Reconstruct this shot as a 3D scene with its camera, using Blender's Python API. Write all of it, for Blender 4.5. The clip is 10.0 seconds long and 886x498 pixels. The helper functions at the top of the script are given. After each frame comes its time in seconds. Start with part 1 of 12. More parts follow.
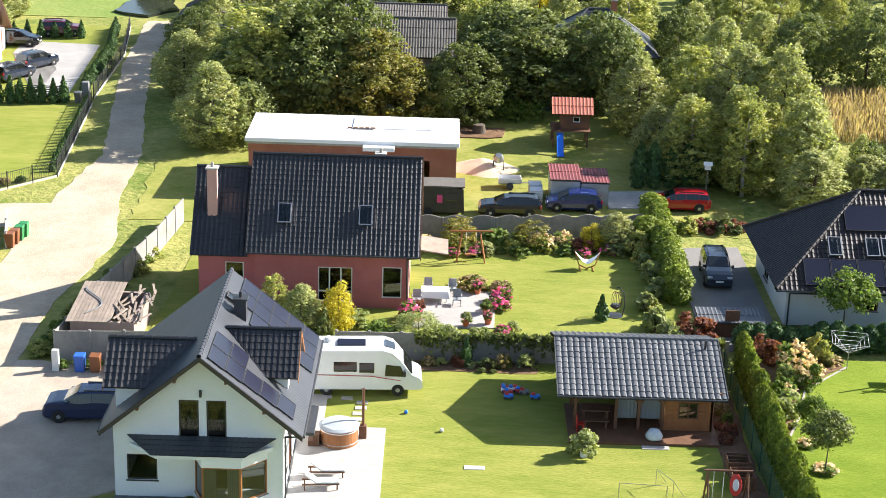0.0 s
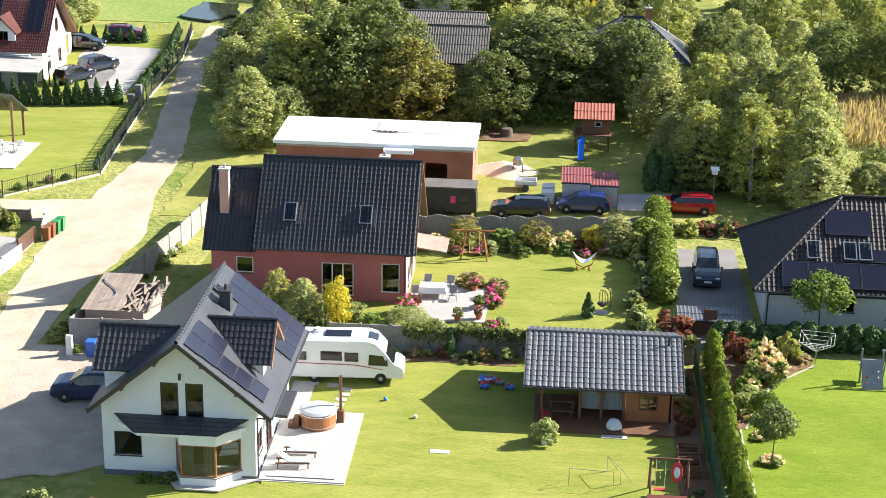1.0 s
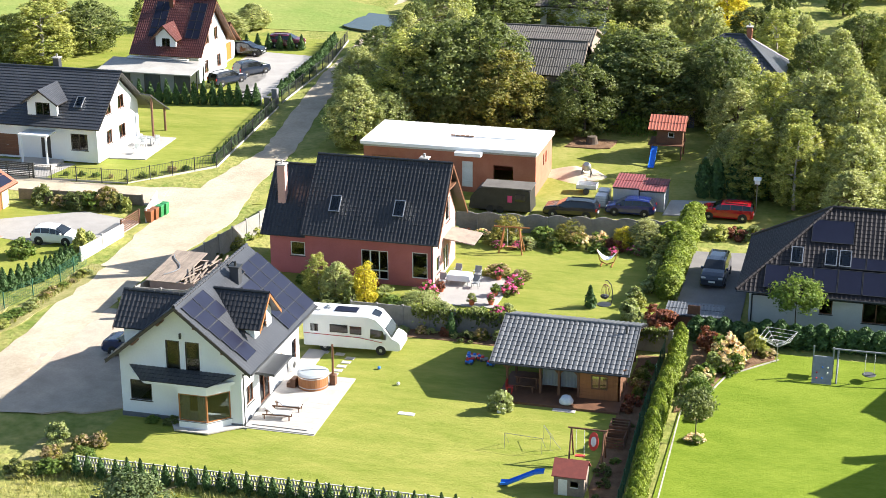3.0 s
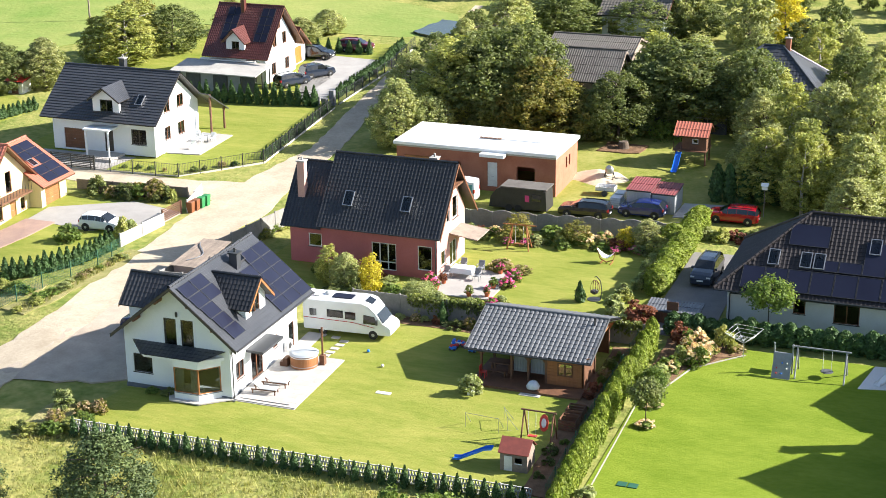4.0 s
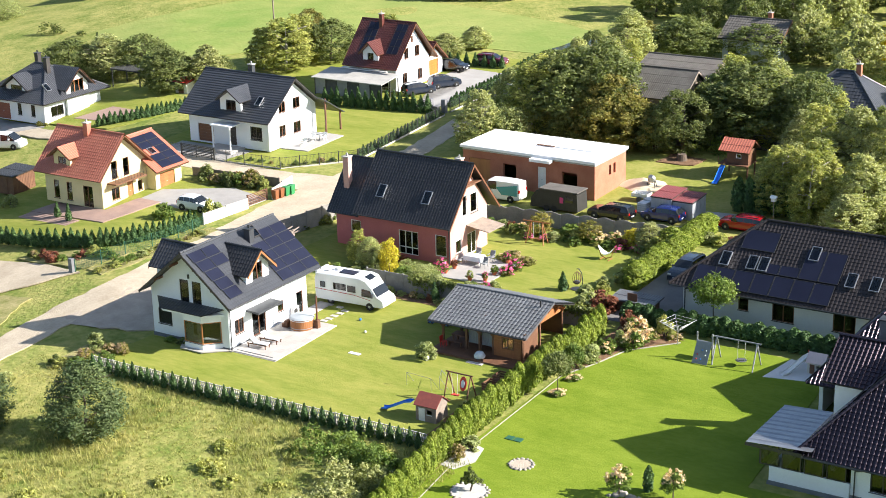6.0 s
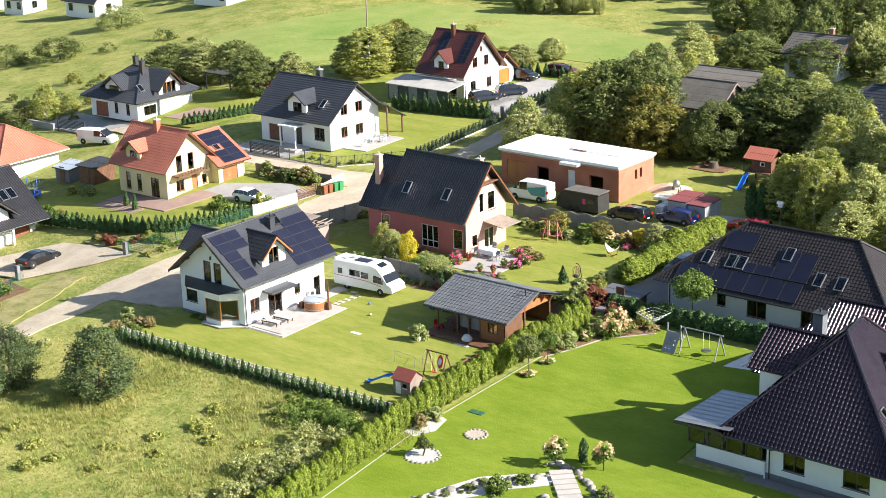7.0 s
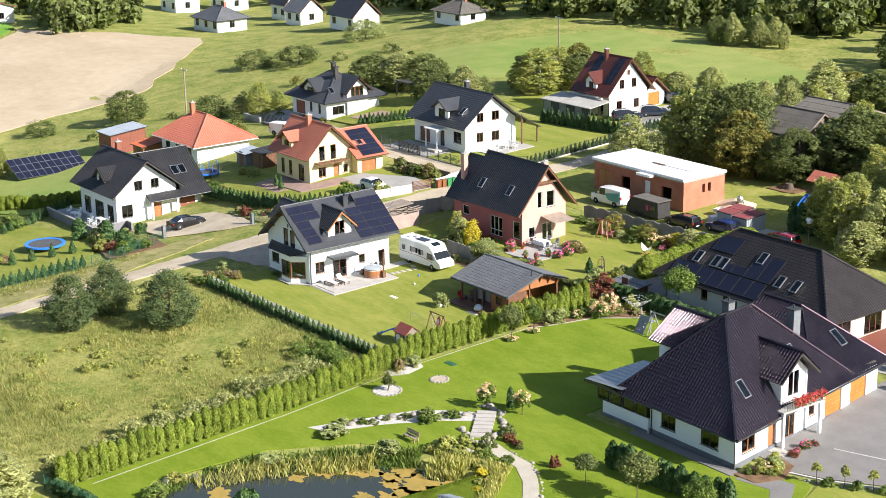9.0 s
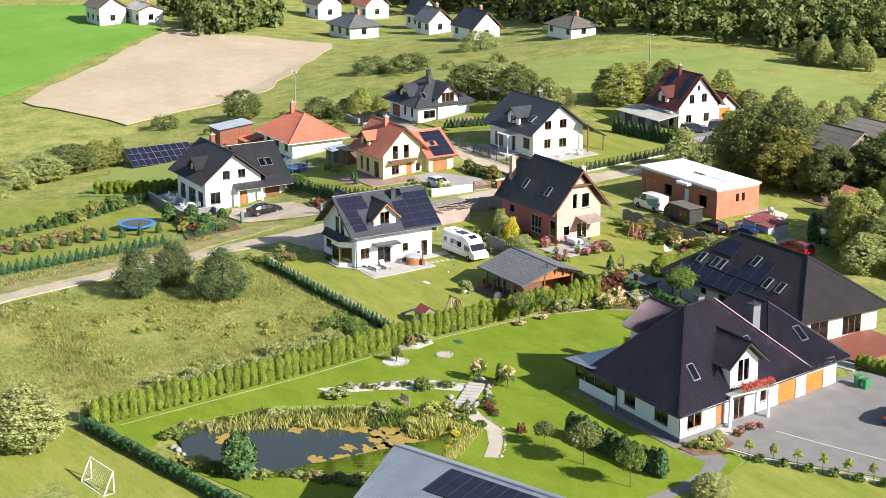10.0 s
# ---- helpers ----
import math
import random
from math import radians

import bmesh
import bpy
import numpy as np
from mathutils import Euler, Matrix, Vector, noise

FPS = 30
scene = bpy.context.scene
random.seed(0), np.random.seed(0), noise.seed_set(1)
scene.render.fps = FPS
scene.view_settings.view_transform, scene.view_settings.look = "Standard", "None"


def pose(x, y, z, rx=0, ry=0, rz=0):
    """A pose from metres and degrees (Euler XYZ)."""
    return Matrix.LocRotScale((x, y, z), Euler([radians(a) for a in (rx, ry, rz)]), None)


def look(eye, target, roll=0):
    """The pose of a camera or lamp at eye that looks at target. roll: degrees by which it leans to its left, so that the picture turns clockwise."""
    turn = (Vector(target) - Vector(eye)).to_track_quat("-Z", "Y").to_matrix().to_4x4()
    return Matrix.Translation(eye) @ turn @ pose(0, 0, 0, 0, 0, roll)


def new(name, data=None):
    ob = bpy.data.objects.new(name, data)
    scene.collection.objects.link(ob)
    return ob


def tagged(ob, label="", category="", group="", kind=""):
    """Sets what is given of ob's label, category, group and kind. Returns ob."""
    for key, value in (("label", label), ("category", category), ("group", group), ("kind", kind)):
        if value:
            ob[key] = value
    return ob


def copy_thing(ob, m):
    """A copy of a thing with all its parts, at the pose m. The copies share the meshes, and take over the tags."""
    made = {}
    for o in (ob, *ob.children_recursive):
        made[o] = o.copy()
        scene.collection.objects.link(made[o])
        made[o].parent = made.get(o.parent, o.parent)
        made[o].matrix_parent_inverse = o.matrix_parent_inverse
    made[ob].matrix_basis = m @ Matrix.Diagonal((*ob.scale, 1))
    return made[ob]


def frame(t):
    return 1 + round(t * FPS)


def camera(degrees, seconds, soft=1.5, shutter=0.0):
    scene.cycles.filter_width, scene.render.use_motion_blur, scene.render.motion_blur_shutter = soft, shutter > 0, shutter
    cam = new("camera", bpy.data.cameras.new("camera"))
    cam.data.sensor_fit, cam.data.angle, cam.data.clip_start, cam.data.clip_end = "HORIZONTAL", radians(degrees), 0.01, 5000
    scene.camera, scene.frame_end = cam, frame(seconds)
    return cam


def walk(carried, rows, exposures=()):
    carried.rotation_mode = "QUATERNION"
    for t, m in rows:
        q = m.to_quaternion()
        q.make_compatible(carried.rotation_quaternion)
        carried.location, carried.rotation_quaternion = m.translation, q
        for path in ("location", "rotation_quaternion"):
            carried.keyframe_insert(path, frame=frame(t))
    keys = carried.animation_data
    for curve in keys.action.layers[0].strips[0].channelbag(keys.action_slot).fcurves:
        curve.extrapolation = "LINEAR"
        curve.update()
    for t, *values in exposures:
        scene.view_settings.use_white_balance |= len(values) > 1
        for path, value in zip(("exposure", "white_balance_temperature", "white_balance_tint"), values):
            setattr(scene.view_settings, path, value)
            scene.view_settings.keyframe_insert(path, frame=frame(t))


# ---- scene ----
# ---------------------------------------------------------------- camera
PATH = [
    (0, (2.593, -73.749, 39.270), (3.014, 20.748, 6.558), 1.826),
    (0.5, (6.746, -76.591, 40.375), (3.640, 17.826, 7.575), 1.384),
    (1, (11.093, -79.344, 41.587), (4.150, 14.790, 8.563), 1.110),
    (1.5, (15.847, -81.950, 42.569), (4.519, 11.749, 9.519), 0.833),
    (2, (20.973, -84.315, 43.526), (5.190, 8.724, 10.440), 0.544),
    (2.5, (26.714, -86.933, 44.630), (6.398, 5.223, 11.544), 0.090),
    (4, (46.931, -93.159, 47.350), (13.061, -4.898, 14.751), -0.644),
    (4.5, (54.421, -94.868, 48.481), (16.198, -8.376, 15.953), -0.895),
    (5, (62.639, -96.067, 49.204), (19.779, -11.637, 17.041), -1.133),
    (5.5, (71.166, -97.138, 49.946), (23.744, -15.035, 18.162), -1.321),
    (7, (99.629, -97.222, 51.722), (38.755, -23.861, 21.514), -1.809),
    (7.5, (109.443, -96.407, 52.172), (44.412, -26.454, 22.548), -1.811),
    (8, (119.486, -95.495, 52.533), (50.432, -29.231, 23.539), -1.495),
    (8.5, (130.176, -93.819, 53.260), (57.199, -31.691, 24.722), -1.244),
    (9, (141.102, -91.713, 53.926), (64.446, -33.919, 25.931), -1.052),
    (9.5, (152.582, -89.911, 55.090), (72.646, -36.550, 27.470), -0.646),
    (10, (164.662, -87.604, 56.367), (81.772, -38.739, 29.137), -0.249),
]
cam = camera(30.0, 10.0, soft=0.75)
walk(cam, [(t, look(e, g, r)) for t, e, g, r in PATH], exposures=[(0.0, 1.62), (2.5, 1.62), (5.0, 1.52), (7.5, 1.34), (10.0, 1.10)])

# ---------------------------------------------------------------- light
SUN = Vector((0.795, 0.315, 0.50)).normalized()
world = bpy.data.worlds.new("sky")
scene.world = world
world.use_nodes = True
wn = world.node_tree.nodes
sky = wn.new("ShaderNodeTexSky")
sky.sky_type = "NISHITA"
sky.sun_disc = False
sky.sun_elevation = math.asin(SUN.z)
sky.sun_rotation = math.atan2(SUN.x, SUN.y)
sky.altitude = 100
wn["Background"].inputs["Strength"].default_value = 0.075
world.node_tree.links.new(sky.outputs["Color"], wn["Background"].inputs["Color"])
sun = new("sun", bpy.data.lights.new("sun", "SUN"))
sun.data.energy = 4.9
sun.data.angle = radians(0.53)
sun.data.color = (1.0, 0.95, 0.885)
sun.matrix_world = look(SUN * 200, (0, 0, 0))


# ---------------------------------------------------------------- materials
def mat(name, col, col2=None, rough=0.8, metal=0.0, scale=1.0, fine=12.0, bump=0.0, bscale=None, spec=0.5,
        vary=0.0, island=0.0, coat=0.0, sheen=0.0, stretch=None, grime=0.0):
    """A surface whose colour runs between col and col2 at a broad and a fine scale (per metre)."""
    m = bpy.data.materials.new(name)
    m.use_nodes = True
    nt = m.node_tree
    n, li = nt.nodes, nt.links.new
    p = n["Principled BSDF"]
    p.inputs["Roughness"].default_value = rough
    p.inputs["Metallic"].default_value = metal
    p.inputs["Specular IOR Level"].default_value = spec
    p.inputs["Coat Weight"].default_value = coat
    p.inputs["Coat Roughness"].default_value = 0.08
    geo = n.new("ShaderNodeNewGeometry")
    pos = geo.outputs["Position"]
    if stretch:
        mp = n.new("ShaderNodeMapping")
        mp.inputs["Scale"].default_value = stretch
        li(pos, mp.inputs["Vector"])
        pos = mp.outputs["Vector"]
    col2 = col2 or tuple(c * 0.8 for c in col)
    a = n.new("ShaderNodeTexNoise")
    a.inputs["Scale"].default_value = scale
    a.inputs["Detail"].default_value = 4
    a.inputs["Roughness"].default_value = 0.65
    li(pos, a.inputs["Vector"])
    b = n.new("ShaderNodeTexNoise")
    b.inputs["Scale"].default_value = fine
    b.inputs["Detail"].default_value = 3
    li(pos, b.inputs["Vector"])
    add = n.new("ShaderNodeMath")
    add.operation = "MULTIPLY_ADD"
    add.inputs[1].default_value = 0.45
    li(b.outputs["Fac"], add.inputs[0])
    li(a.outputs["Fac"], add.inputs[2])
    ramp = n.new("ShaderNodeMapRange")
    ramp.inputs["From Min"].default_value = 0.52
    ramp.inputs["From Max"].default_value = 0.92
    li(add.outputs[0], ramp.inputs["Value"])
    mix = n.new("ShaderNodeMix")
    mix.data_type = "RGBA"
    mix.inputs[6].default_value = (*col, 1)
    mix.inputs[7].default_value = (*col2, 1)
    li(ramp.outputs[0], mix.inputs[0])
    out = mix.outputs[2]
    for amount, socket in ((vary, "obj"), (island, "isl")):
        if amount:
            if socket == "obj":
                src = n.new("ShaderNodeObjectInfo").outputs["Random"]
            else:
                src = geo.outputs["Random Per Island"]
            mr = n.new("ShaderNodeMapRange")
            mr.inputs["To Min"].default_value = 1 - amount
            mr.inputs["To Max"].default_value = 1 + amount
            li(src, mr.inputs["Value"])
            mul = n.new("ShaderNodeMix")
            mul.data_type, mul.blend_type = "RGBA", "MULTIPLY"
            mul.inputs[0].default_value = 1
            li(out, mul.inputs[6])
            li(mr.outputs[0], mul.inputs[7])
            out = mul.outputs[2]
    li(out, p.inputs["Base Color"])
    if bump:
        bp = n.new("ShaderNodeBump")
        bp.inputs["Strength"].default_value = 1
        bp.inputs["Distance"].default_value = bump
        c = n.new("ShaderNodeTexNoise")
        c.inputs["Scale"].default_value = bscale or fine
        c.inputs["Detail"].default_value = 5
        li(pos, c.inputs["Vector"])
        li(c.outputs["Fac"], bp.inputs["Height"])
        li(bp.outputs["Normal"], p.inputs["Normal"])
    return m


def leafy(name, col, col2, scale=0.5, through_light=0.30, isl=0.35):
    """Foliage: dull leaves that let some light through, each leaf a little different."""
    m = mat(name, col, col2, rough=0.6, scale=scale, fine=2.0, island=isl, vary=0.12, spec=0.25)
    nt = m.node_tree
    n, li = nt.nodes, nt.links.new
    p, out = n["Principled BSDF"], n["Material Output"]
    tr = n.new("ShaderNodeBsdfTranslucent")
    src = p.inputs["Base Color"].links[0].from_socket
    br = n.new("ShaderNodeMix")
    br.data_type, br.blend_type = "RGBA", "MULTIPLY"
    br.inputs[0].default_value = 1
    br.inputs[7].default_value = (1.65, 1.75, 0.85, 1)
    li(src, br.inputs[6])
    li(br.outputs[2], tr.inputs["Color"])
    ms = n.new("ShaderNodeMixShader")
    ms.inputs[0].default_value = through_light
    li(p.outputs[0], ms.inputs[1])
    li(tr.outputs[0], ms.inputs[2])
    li(ms.outputs[0], out.inputs["Surface"])
    return m


def glassy(name, tint=(0.62, 0.67, 0.68), see=0.8):
    """A window pane: part clear, part mirror, by Fresnel."""
    m = bpy.data.materials.new(name)
    m.use_nodes = True
    nt = m.node_tree
    n, li = nt.nodes, nt.links.new
    n.remove(n["Principled BSDF"])
    t = n.new("ShaderNodeBsdfTransparent")
    t.inputs["Color"].default_value = (*[c * see for c in tint], 1)
    g = n.new("ShaderNodeBsdfGlossy")
    g.inputs["Roughness"].default_value = 0.03
    lw = n.new("ShaderNodeLayerWeight")
    lw.inputs["Blend"].default_value = 0.5
    pw = n.new("ShaderNodeMath")
    pw.operation = "POWER"
    pw.inputs[1].default_value = 4.0
    li(lw.outputs["Facing"], pw.inputs[0])
    f = n.new("ShaderNodeMath")
    f.operation = "MULTIPLY_ADD"
    f.inputs[1].default_value = 0.6
    f.inputs[2].default_value = 0.06
    li(pw.outputs[0], f.inputs[0])
    ms = n.new("ShaderNodeMixShader")
    li(f.outputs[0], ms.inputs[0])
    li(t.outputs[0], ms.inputs[1])
    li(g.outputs[0], ms.inputs[2])
    li(ms.outputs[0], n["Material Output"].inputs["Surface"])
    return m


M_MEADOW = mat("meadow_grass", (0.135, 0.18, 0.036), (0.325, 0.305, 0.1), rough=0.95, scale=0.2, fine=1.6, bump=0.15, bscale=2.5, spec=0.1)
M_FIELD = mat("far_grass", (0.15, 0.225, 0.05), (0.27, 0.29, 0.09), rough=0.95, scale=0.02, fine=0.25, bump=0.1, bscale=1.5, spec=0.1)
M_LAWN = mat("lawn_grass", (0.165, 0.205, 0.028), (0.275, 0.275, 0.062), rough=0.9, scale=0.34, fine=2.2, bump=0.05, bscale=9, spec=0.15, stretch=(0.45, 1.5, 1))
M_LAWN_RICH = mat("rich_lawn_grass", (0.122, 0.182, 0.011), (0.185, 0.24, 0.024), rough=0.9, scale=0.3, fine=2.6, bump=0.05, bscale=9, spec=0.15, stretch=(0.6, 1.3, 1))
M_CROP = mat("young_crop", (0.11, 0.24, 0.03), (0.16, 0.29, 0.05), rough=0.95, scale=0.05, fine=0.6, bump=0.06, bscale=2, spec=0.1)
M_LAWN_DRY = mat("dry_lawn_grass", (0.17, 0.20, 0.03), (0.32, 0.30, 0.09), rough=0.9, scale=0.3, fine=2.5, bump=0.03, bscale=16, spec=0.15)
M_VERGE = mat("verge_grass", (0.17, 0.18, 0.05), (0.36, 0.31, 0.15), rough=0.95, scale=0.5, fine=3, bump=0.08, bscale=8, spec=0.1)
M_ROAD = mat("sandy_gravel", (0.50, 0.425, 0.325), (0.36, 0.30, 0.22), rough=0.95, scale=0.3, fine=4, bump=0.03, bscale=14, spec=0.2)
M_GRAVEL = mat("grey_gravel", (0.47, 0.395, 0.315), (0.34, 0.285, 0.225), rough=0.95, scale=0.5, fine=9, bump=0.03, bscale=22, spec=0.2)
M_SOIL = mat("ploughed_soil", (0.36, 0.285, 0.195), (0.46, 0.375, 0.27), rough=0.95, scale=0.03, fine=0.5, bump=0.08, bscale=1.5, spec=0.1)
M_MULCH = mat("bark_mulch", (0.13, 0.075, 0.045), (0.24, 0.15, 0.09), rough=0.95, scale=1.5, fine=14, bump=0.04, bscale=20, spec=0.1)
M_CONCRETE = mat("concrete", (0.42, 0.40, 0.37), (0.30, 0.29, 0.27), rough=0.9, scale=0.7, fine=9, bump=0.01, bscale=30)
M_SLAB = mat("pale_terrace_slab", (0.44, 0.41, 0.38), (0.37, 0.34, 0.31), rough=0.8, scale=0.8, fine=10, vary=0.06)
M_PAVER = mat("grey_paver", (0.215, 0.202, 0.192), (0.165, 0.155, 0.15), rough=0.85, scale=0.5, fine=8, bump=0.008, bscale=12)
M_WHITE = mat("white_render", (0.76, 0.79, 0.815), (0.69, 0.72, 0.745), rough=0.85, scale=0.4, fine=8, bump=0.004, bscale=40)
M_CREAM = mat("cream_render", (0.72, 0.62, 0.36), (0.66, 0.56, 0.31), rough=0.85, scale=0.4, fine=8, bump=0.004, bscale=40)
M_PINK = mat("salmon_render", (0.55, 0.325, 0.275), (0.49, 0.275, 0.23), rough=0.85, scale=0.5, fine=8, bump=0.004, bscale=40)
# deeper pink of the south walls, with their shade put into the colour
M_PINKSHADE = mat("crimson_pink_render", (0.44, 0.14, 0.14), (0.38, 0.115, 0.115), rough=0.85, scale=0.5, fine=8, bump=0.004, bscale=40)
M_GREYW = mat("grey_render", (0.62, 0.62, 0.60), (0.55, 0.55, 0.53), rough=0.85, scale=0.4, fine=8)
M_PLINTH = mat("dark_plinth", (0.16, 0.17, 0.19), (0.11, 0.12, 0.13), rough=0.8, scale=1.5, fine=14)
M_ROOF_BLACK = mat("black_roof_tile", (0.020, 0.020, 0.022), (0.034, 0.033, 0.035), rough=0.34, scale=0.5, fine=5, vary=0.2)
M_ROOF_GREY = mat("grey_roof_tile", (0.085, 0.088, 0.095), (0.12, 0.124, 0.13), rough=0.4, scale=0.5, fine=5, vary=0.15)
M_ROOF_FLAT = mat("graphite_flat_tile", (0.036, 0.039, 0.046), (0.055, 0.058, 0.066), rough=0.42, scale=0.5, fine=6)
M_ROOF_PLUM = mat("plum_glazed_tile", (0.011, 0.010, 0.014), (0.018, 0.015, 0.021), rough=0.25, scale=0.7, fine=6, spec=0.6)
M_ROOF_PLUM.node_tree.nodes["Principled BSDF"].inputs["Specular Tint"].default_value = (1.0, 0.74, 0.88, 1)
M_ROOF_RED = mat("brick_red_tile", (0.34, 0.105, 0.066), (0.43, 0.155, 0.1), rough=0.55, scale=0.6, fine=6)
M_ROOF_ORANGE = mat("orange_red_sheet", (0.42, 0.125, 0.08), (0.5, 0.165, 0.105), rough=0.45, scale=0.3, fine=5)
M_ROOF_BROWN = mat("dark_brown_tile", (0.075, 0.022, 0.018), (0.11, 0.035, 0.028), rough=0.35, scale=0.6, fine=6)
M_OLDROOF = mat("weathered_fibre_cement", (0.085, 0.076, 0.067), (0.135, 0.122, 0.108), rough=0.9, scale=0.8, fine=6, bump=0.01)
M_WOOD = mat("honey_wood", (0.36, 0.15, 0.05), (0.26, 0.10, 0.035), rough=0.6, scale=1.2, fine=10, stretch=(1, 1, 0.15))
M_WOODBROWN = mat("brown_wood", (0.17, 0.08, 0.04), (0.11, 0.05, 0.027), rough=0.65, scale=1.5, fine=10)
M_WOODOLD = mat("grey_weathered_wood", (0.30, 0.24, 0.19), (0.20, 0.16, 0.13), rough=0.85, scale=1.5, fine=10, vary=0.15)
M_DARKFRAME = mat("anthracite_frame", (0.035, 0.03, 0.03), (0.05, 0.045, 0.04), rough=0.5)
M_BROWNFRAME = mat("brown_frame", (0.16, 0.065, 0.03), (0.12, 0.05, 0.025), rough=0.5)
M_WHITEFRAME = mat("white_frame", (0.75, 0.75, 0.74), rough=0.4)
M_METAL = mat("grey_metal", (0.42, 0.43, 0.45), (0.34, 0.35, 0.37), rough=0.4, metal=0.8)
M_DARKMETAL = mat("dark_metal", (0.05, 0.052, 0.055), rough=0.45, metal=0.3)
M_GREENWIRE = mat("green_fence_wire", (0.02, 0.09, 0.05), (0.03, 0.11, 0.07), rough=0.5)
M_SOLAR = mat("solar_cell", (0.01, 0.011, 0.024), (0.015, 0.017, 0.034), rough=0.28, scale=0.5, spec=0.35)
M_BRICK = mat("hollow_brick", (0.42, 0.165, 0.1), (0.34, 0.12, 0.07), rough=0.9, scale=0.8, fine=7, vary=0.18)
M_MEMBRANE = mat("white_roof_membrane", (0.80, 0.80, 0.80), (0.72, 0.72, 0.72), rough=0.7, scale=0.25, fine=3)
M_GLASS = glassy("window_glass")
M_CURTAIN = mat("white_curtain", (0.7, 0.68, 0.62), rough=0.9)
# the dimness of the rooms is put into this colour
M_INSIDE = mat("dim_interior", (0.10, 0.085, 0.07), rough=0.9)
M_BARK = mat("bark", (0.12, 0.09, 0.065), (0.07, 0.052, 0.04), rough=0.95, scale=2, fine=12, bump=0.02)
M_BIRCH = mat("birch_bark", (0.55, 0.52, 0.47), (0.25, 0.22, 0.2), rough=0.9, scale=3, fine=10)
L_OAK = leafy("dark_green_leaves", (0.082, 0.112, 0.036), (0.185, 0.205, 0.068))
L_WILLOW = leafy("willow_leaves", (0.225, 0.255, 0.1), (0.41, 0.405, 0.175))
L_BIRCH = leafy("yellow_green_leaves", (0.21, 0.245, 0.068), (0.385, 0.37, 0.11))
L_YELLOW = leafy("golden_leaves", (0.42, 0.36, 0.03), (0.60, 0.50, 0.06))
L_AUTUMN = leafy("turning_leaves", (0.15, 0.165, 0.04), (0.25, 0.205, 0.055))
L_THUJA = leafy("thuja_sprays", (0.12, 0.172, 0.018), (0.235, 0.275, 0.04), scale=1.2, through_light=0.2)
L_THUJAD = leafy("dark_thuja_sprays", (0.041, 0.088, 0.031), (0.085, 0.145, 0.043), scale=1.2, through_light=0.15)
L_PINE = leafy("pine_needles", (0.058, 0.092, 0.036), (0.12, 0.155, 0.055), through_light=0.15)
L_BUSH = leafy("shrub_leaves", (0.080, 0.136, 0.029), (0.176, 0.224, 0.048), scale=0.8)
L_PALE = leafy("pale_shrub_leaves", (0.196, 0.238, 0.084), (0.336, 0.350, 0.154), scale=0.8)
L_RED = leafy("red_brown_leaves", (0.150, 0.053, 0.038), (0.270, 0.105, 0.060), scale=1)
L_PINKFL = leafy("pink_blossom", (0.682, 0.099, 0.330), (0.750, 0.220, 0.462), scale=1.5)
L_CREAMFL = leafy("cream_hydrangea_blossom", (0.682, 0.462, 0.330), (0.726, 0.605, 0.418), scale=1.5)
L_REED = leafy("dry_reed", (0.30, 0.22, 0.13), (0.40, 0.31, 0.19), scale=0.8)
L_GRASS = leafy("tall_grass", (0.15, 0.185, 0.04), (0.37, 0.33, 0.12), scale=0.35, isl=0.4)
L_REEDGREEN = leafy("yellow_green_reed", (0.26, 0.27, 0.07), (0.42, 0.38, 0.14), scale=0.8)


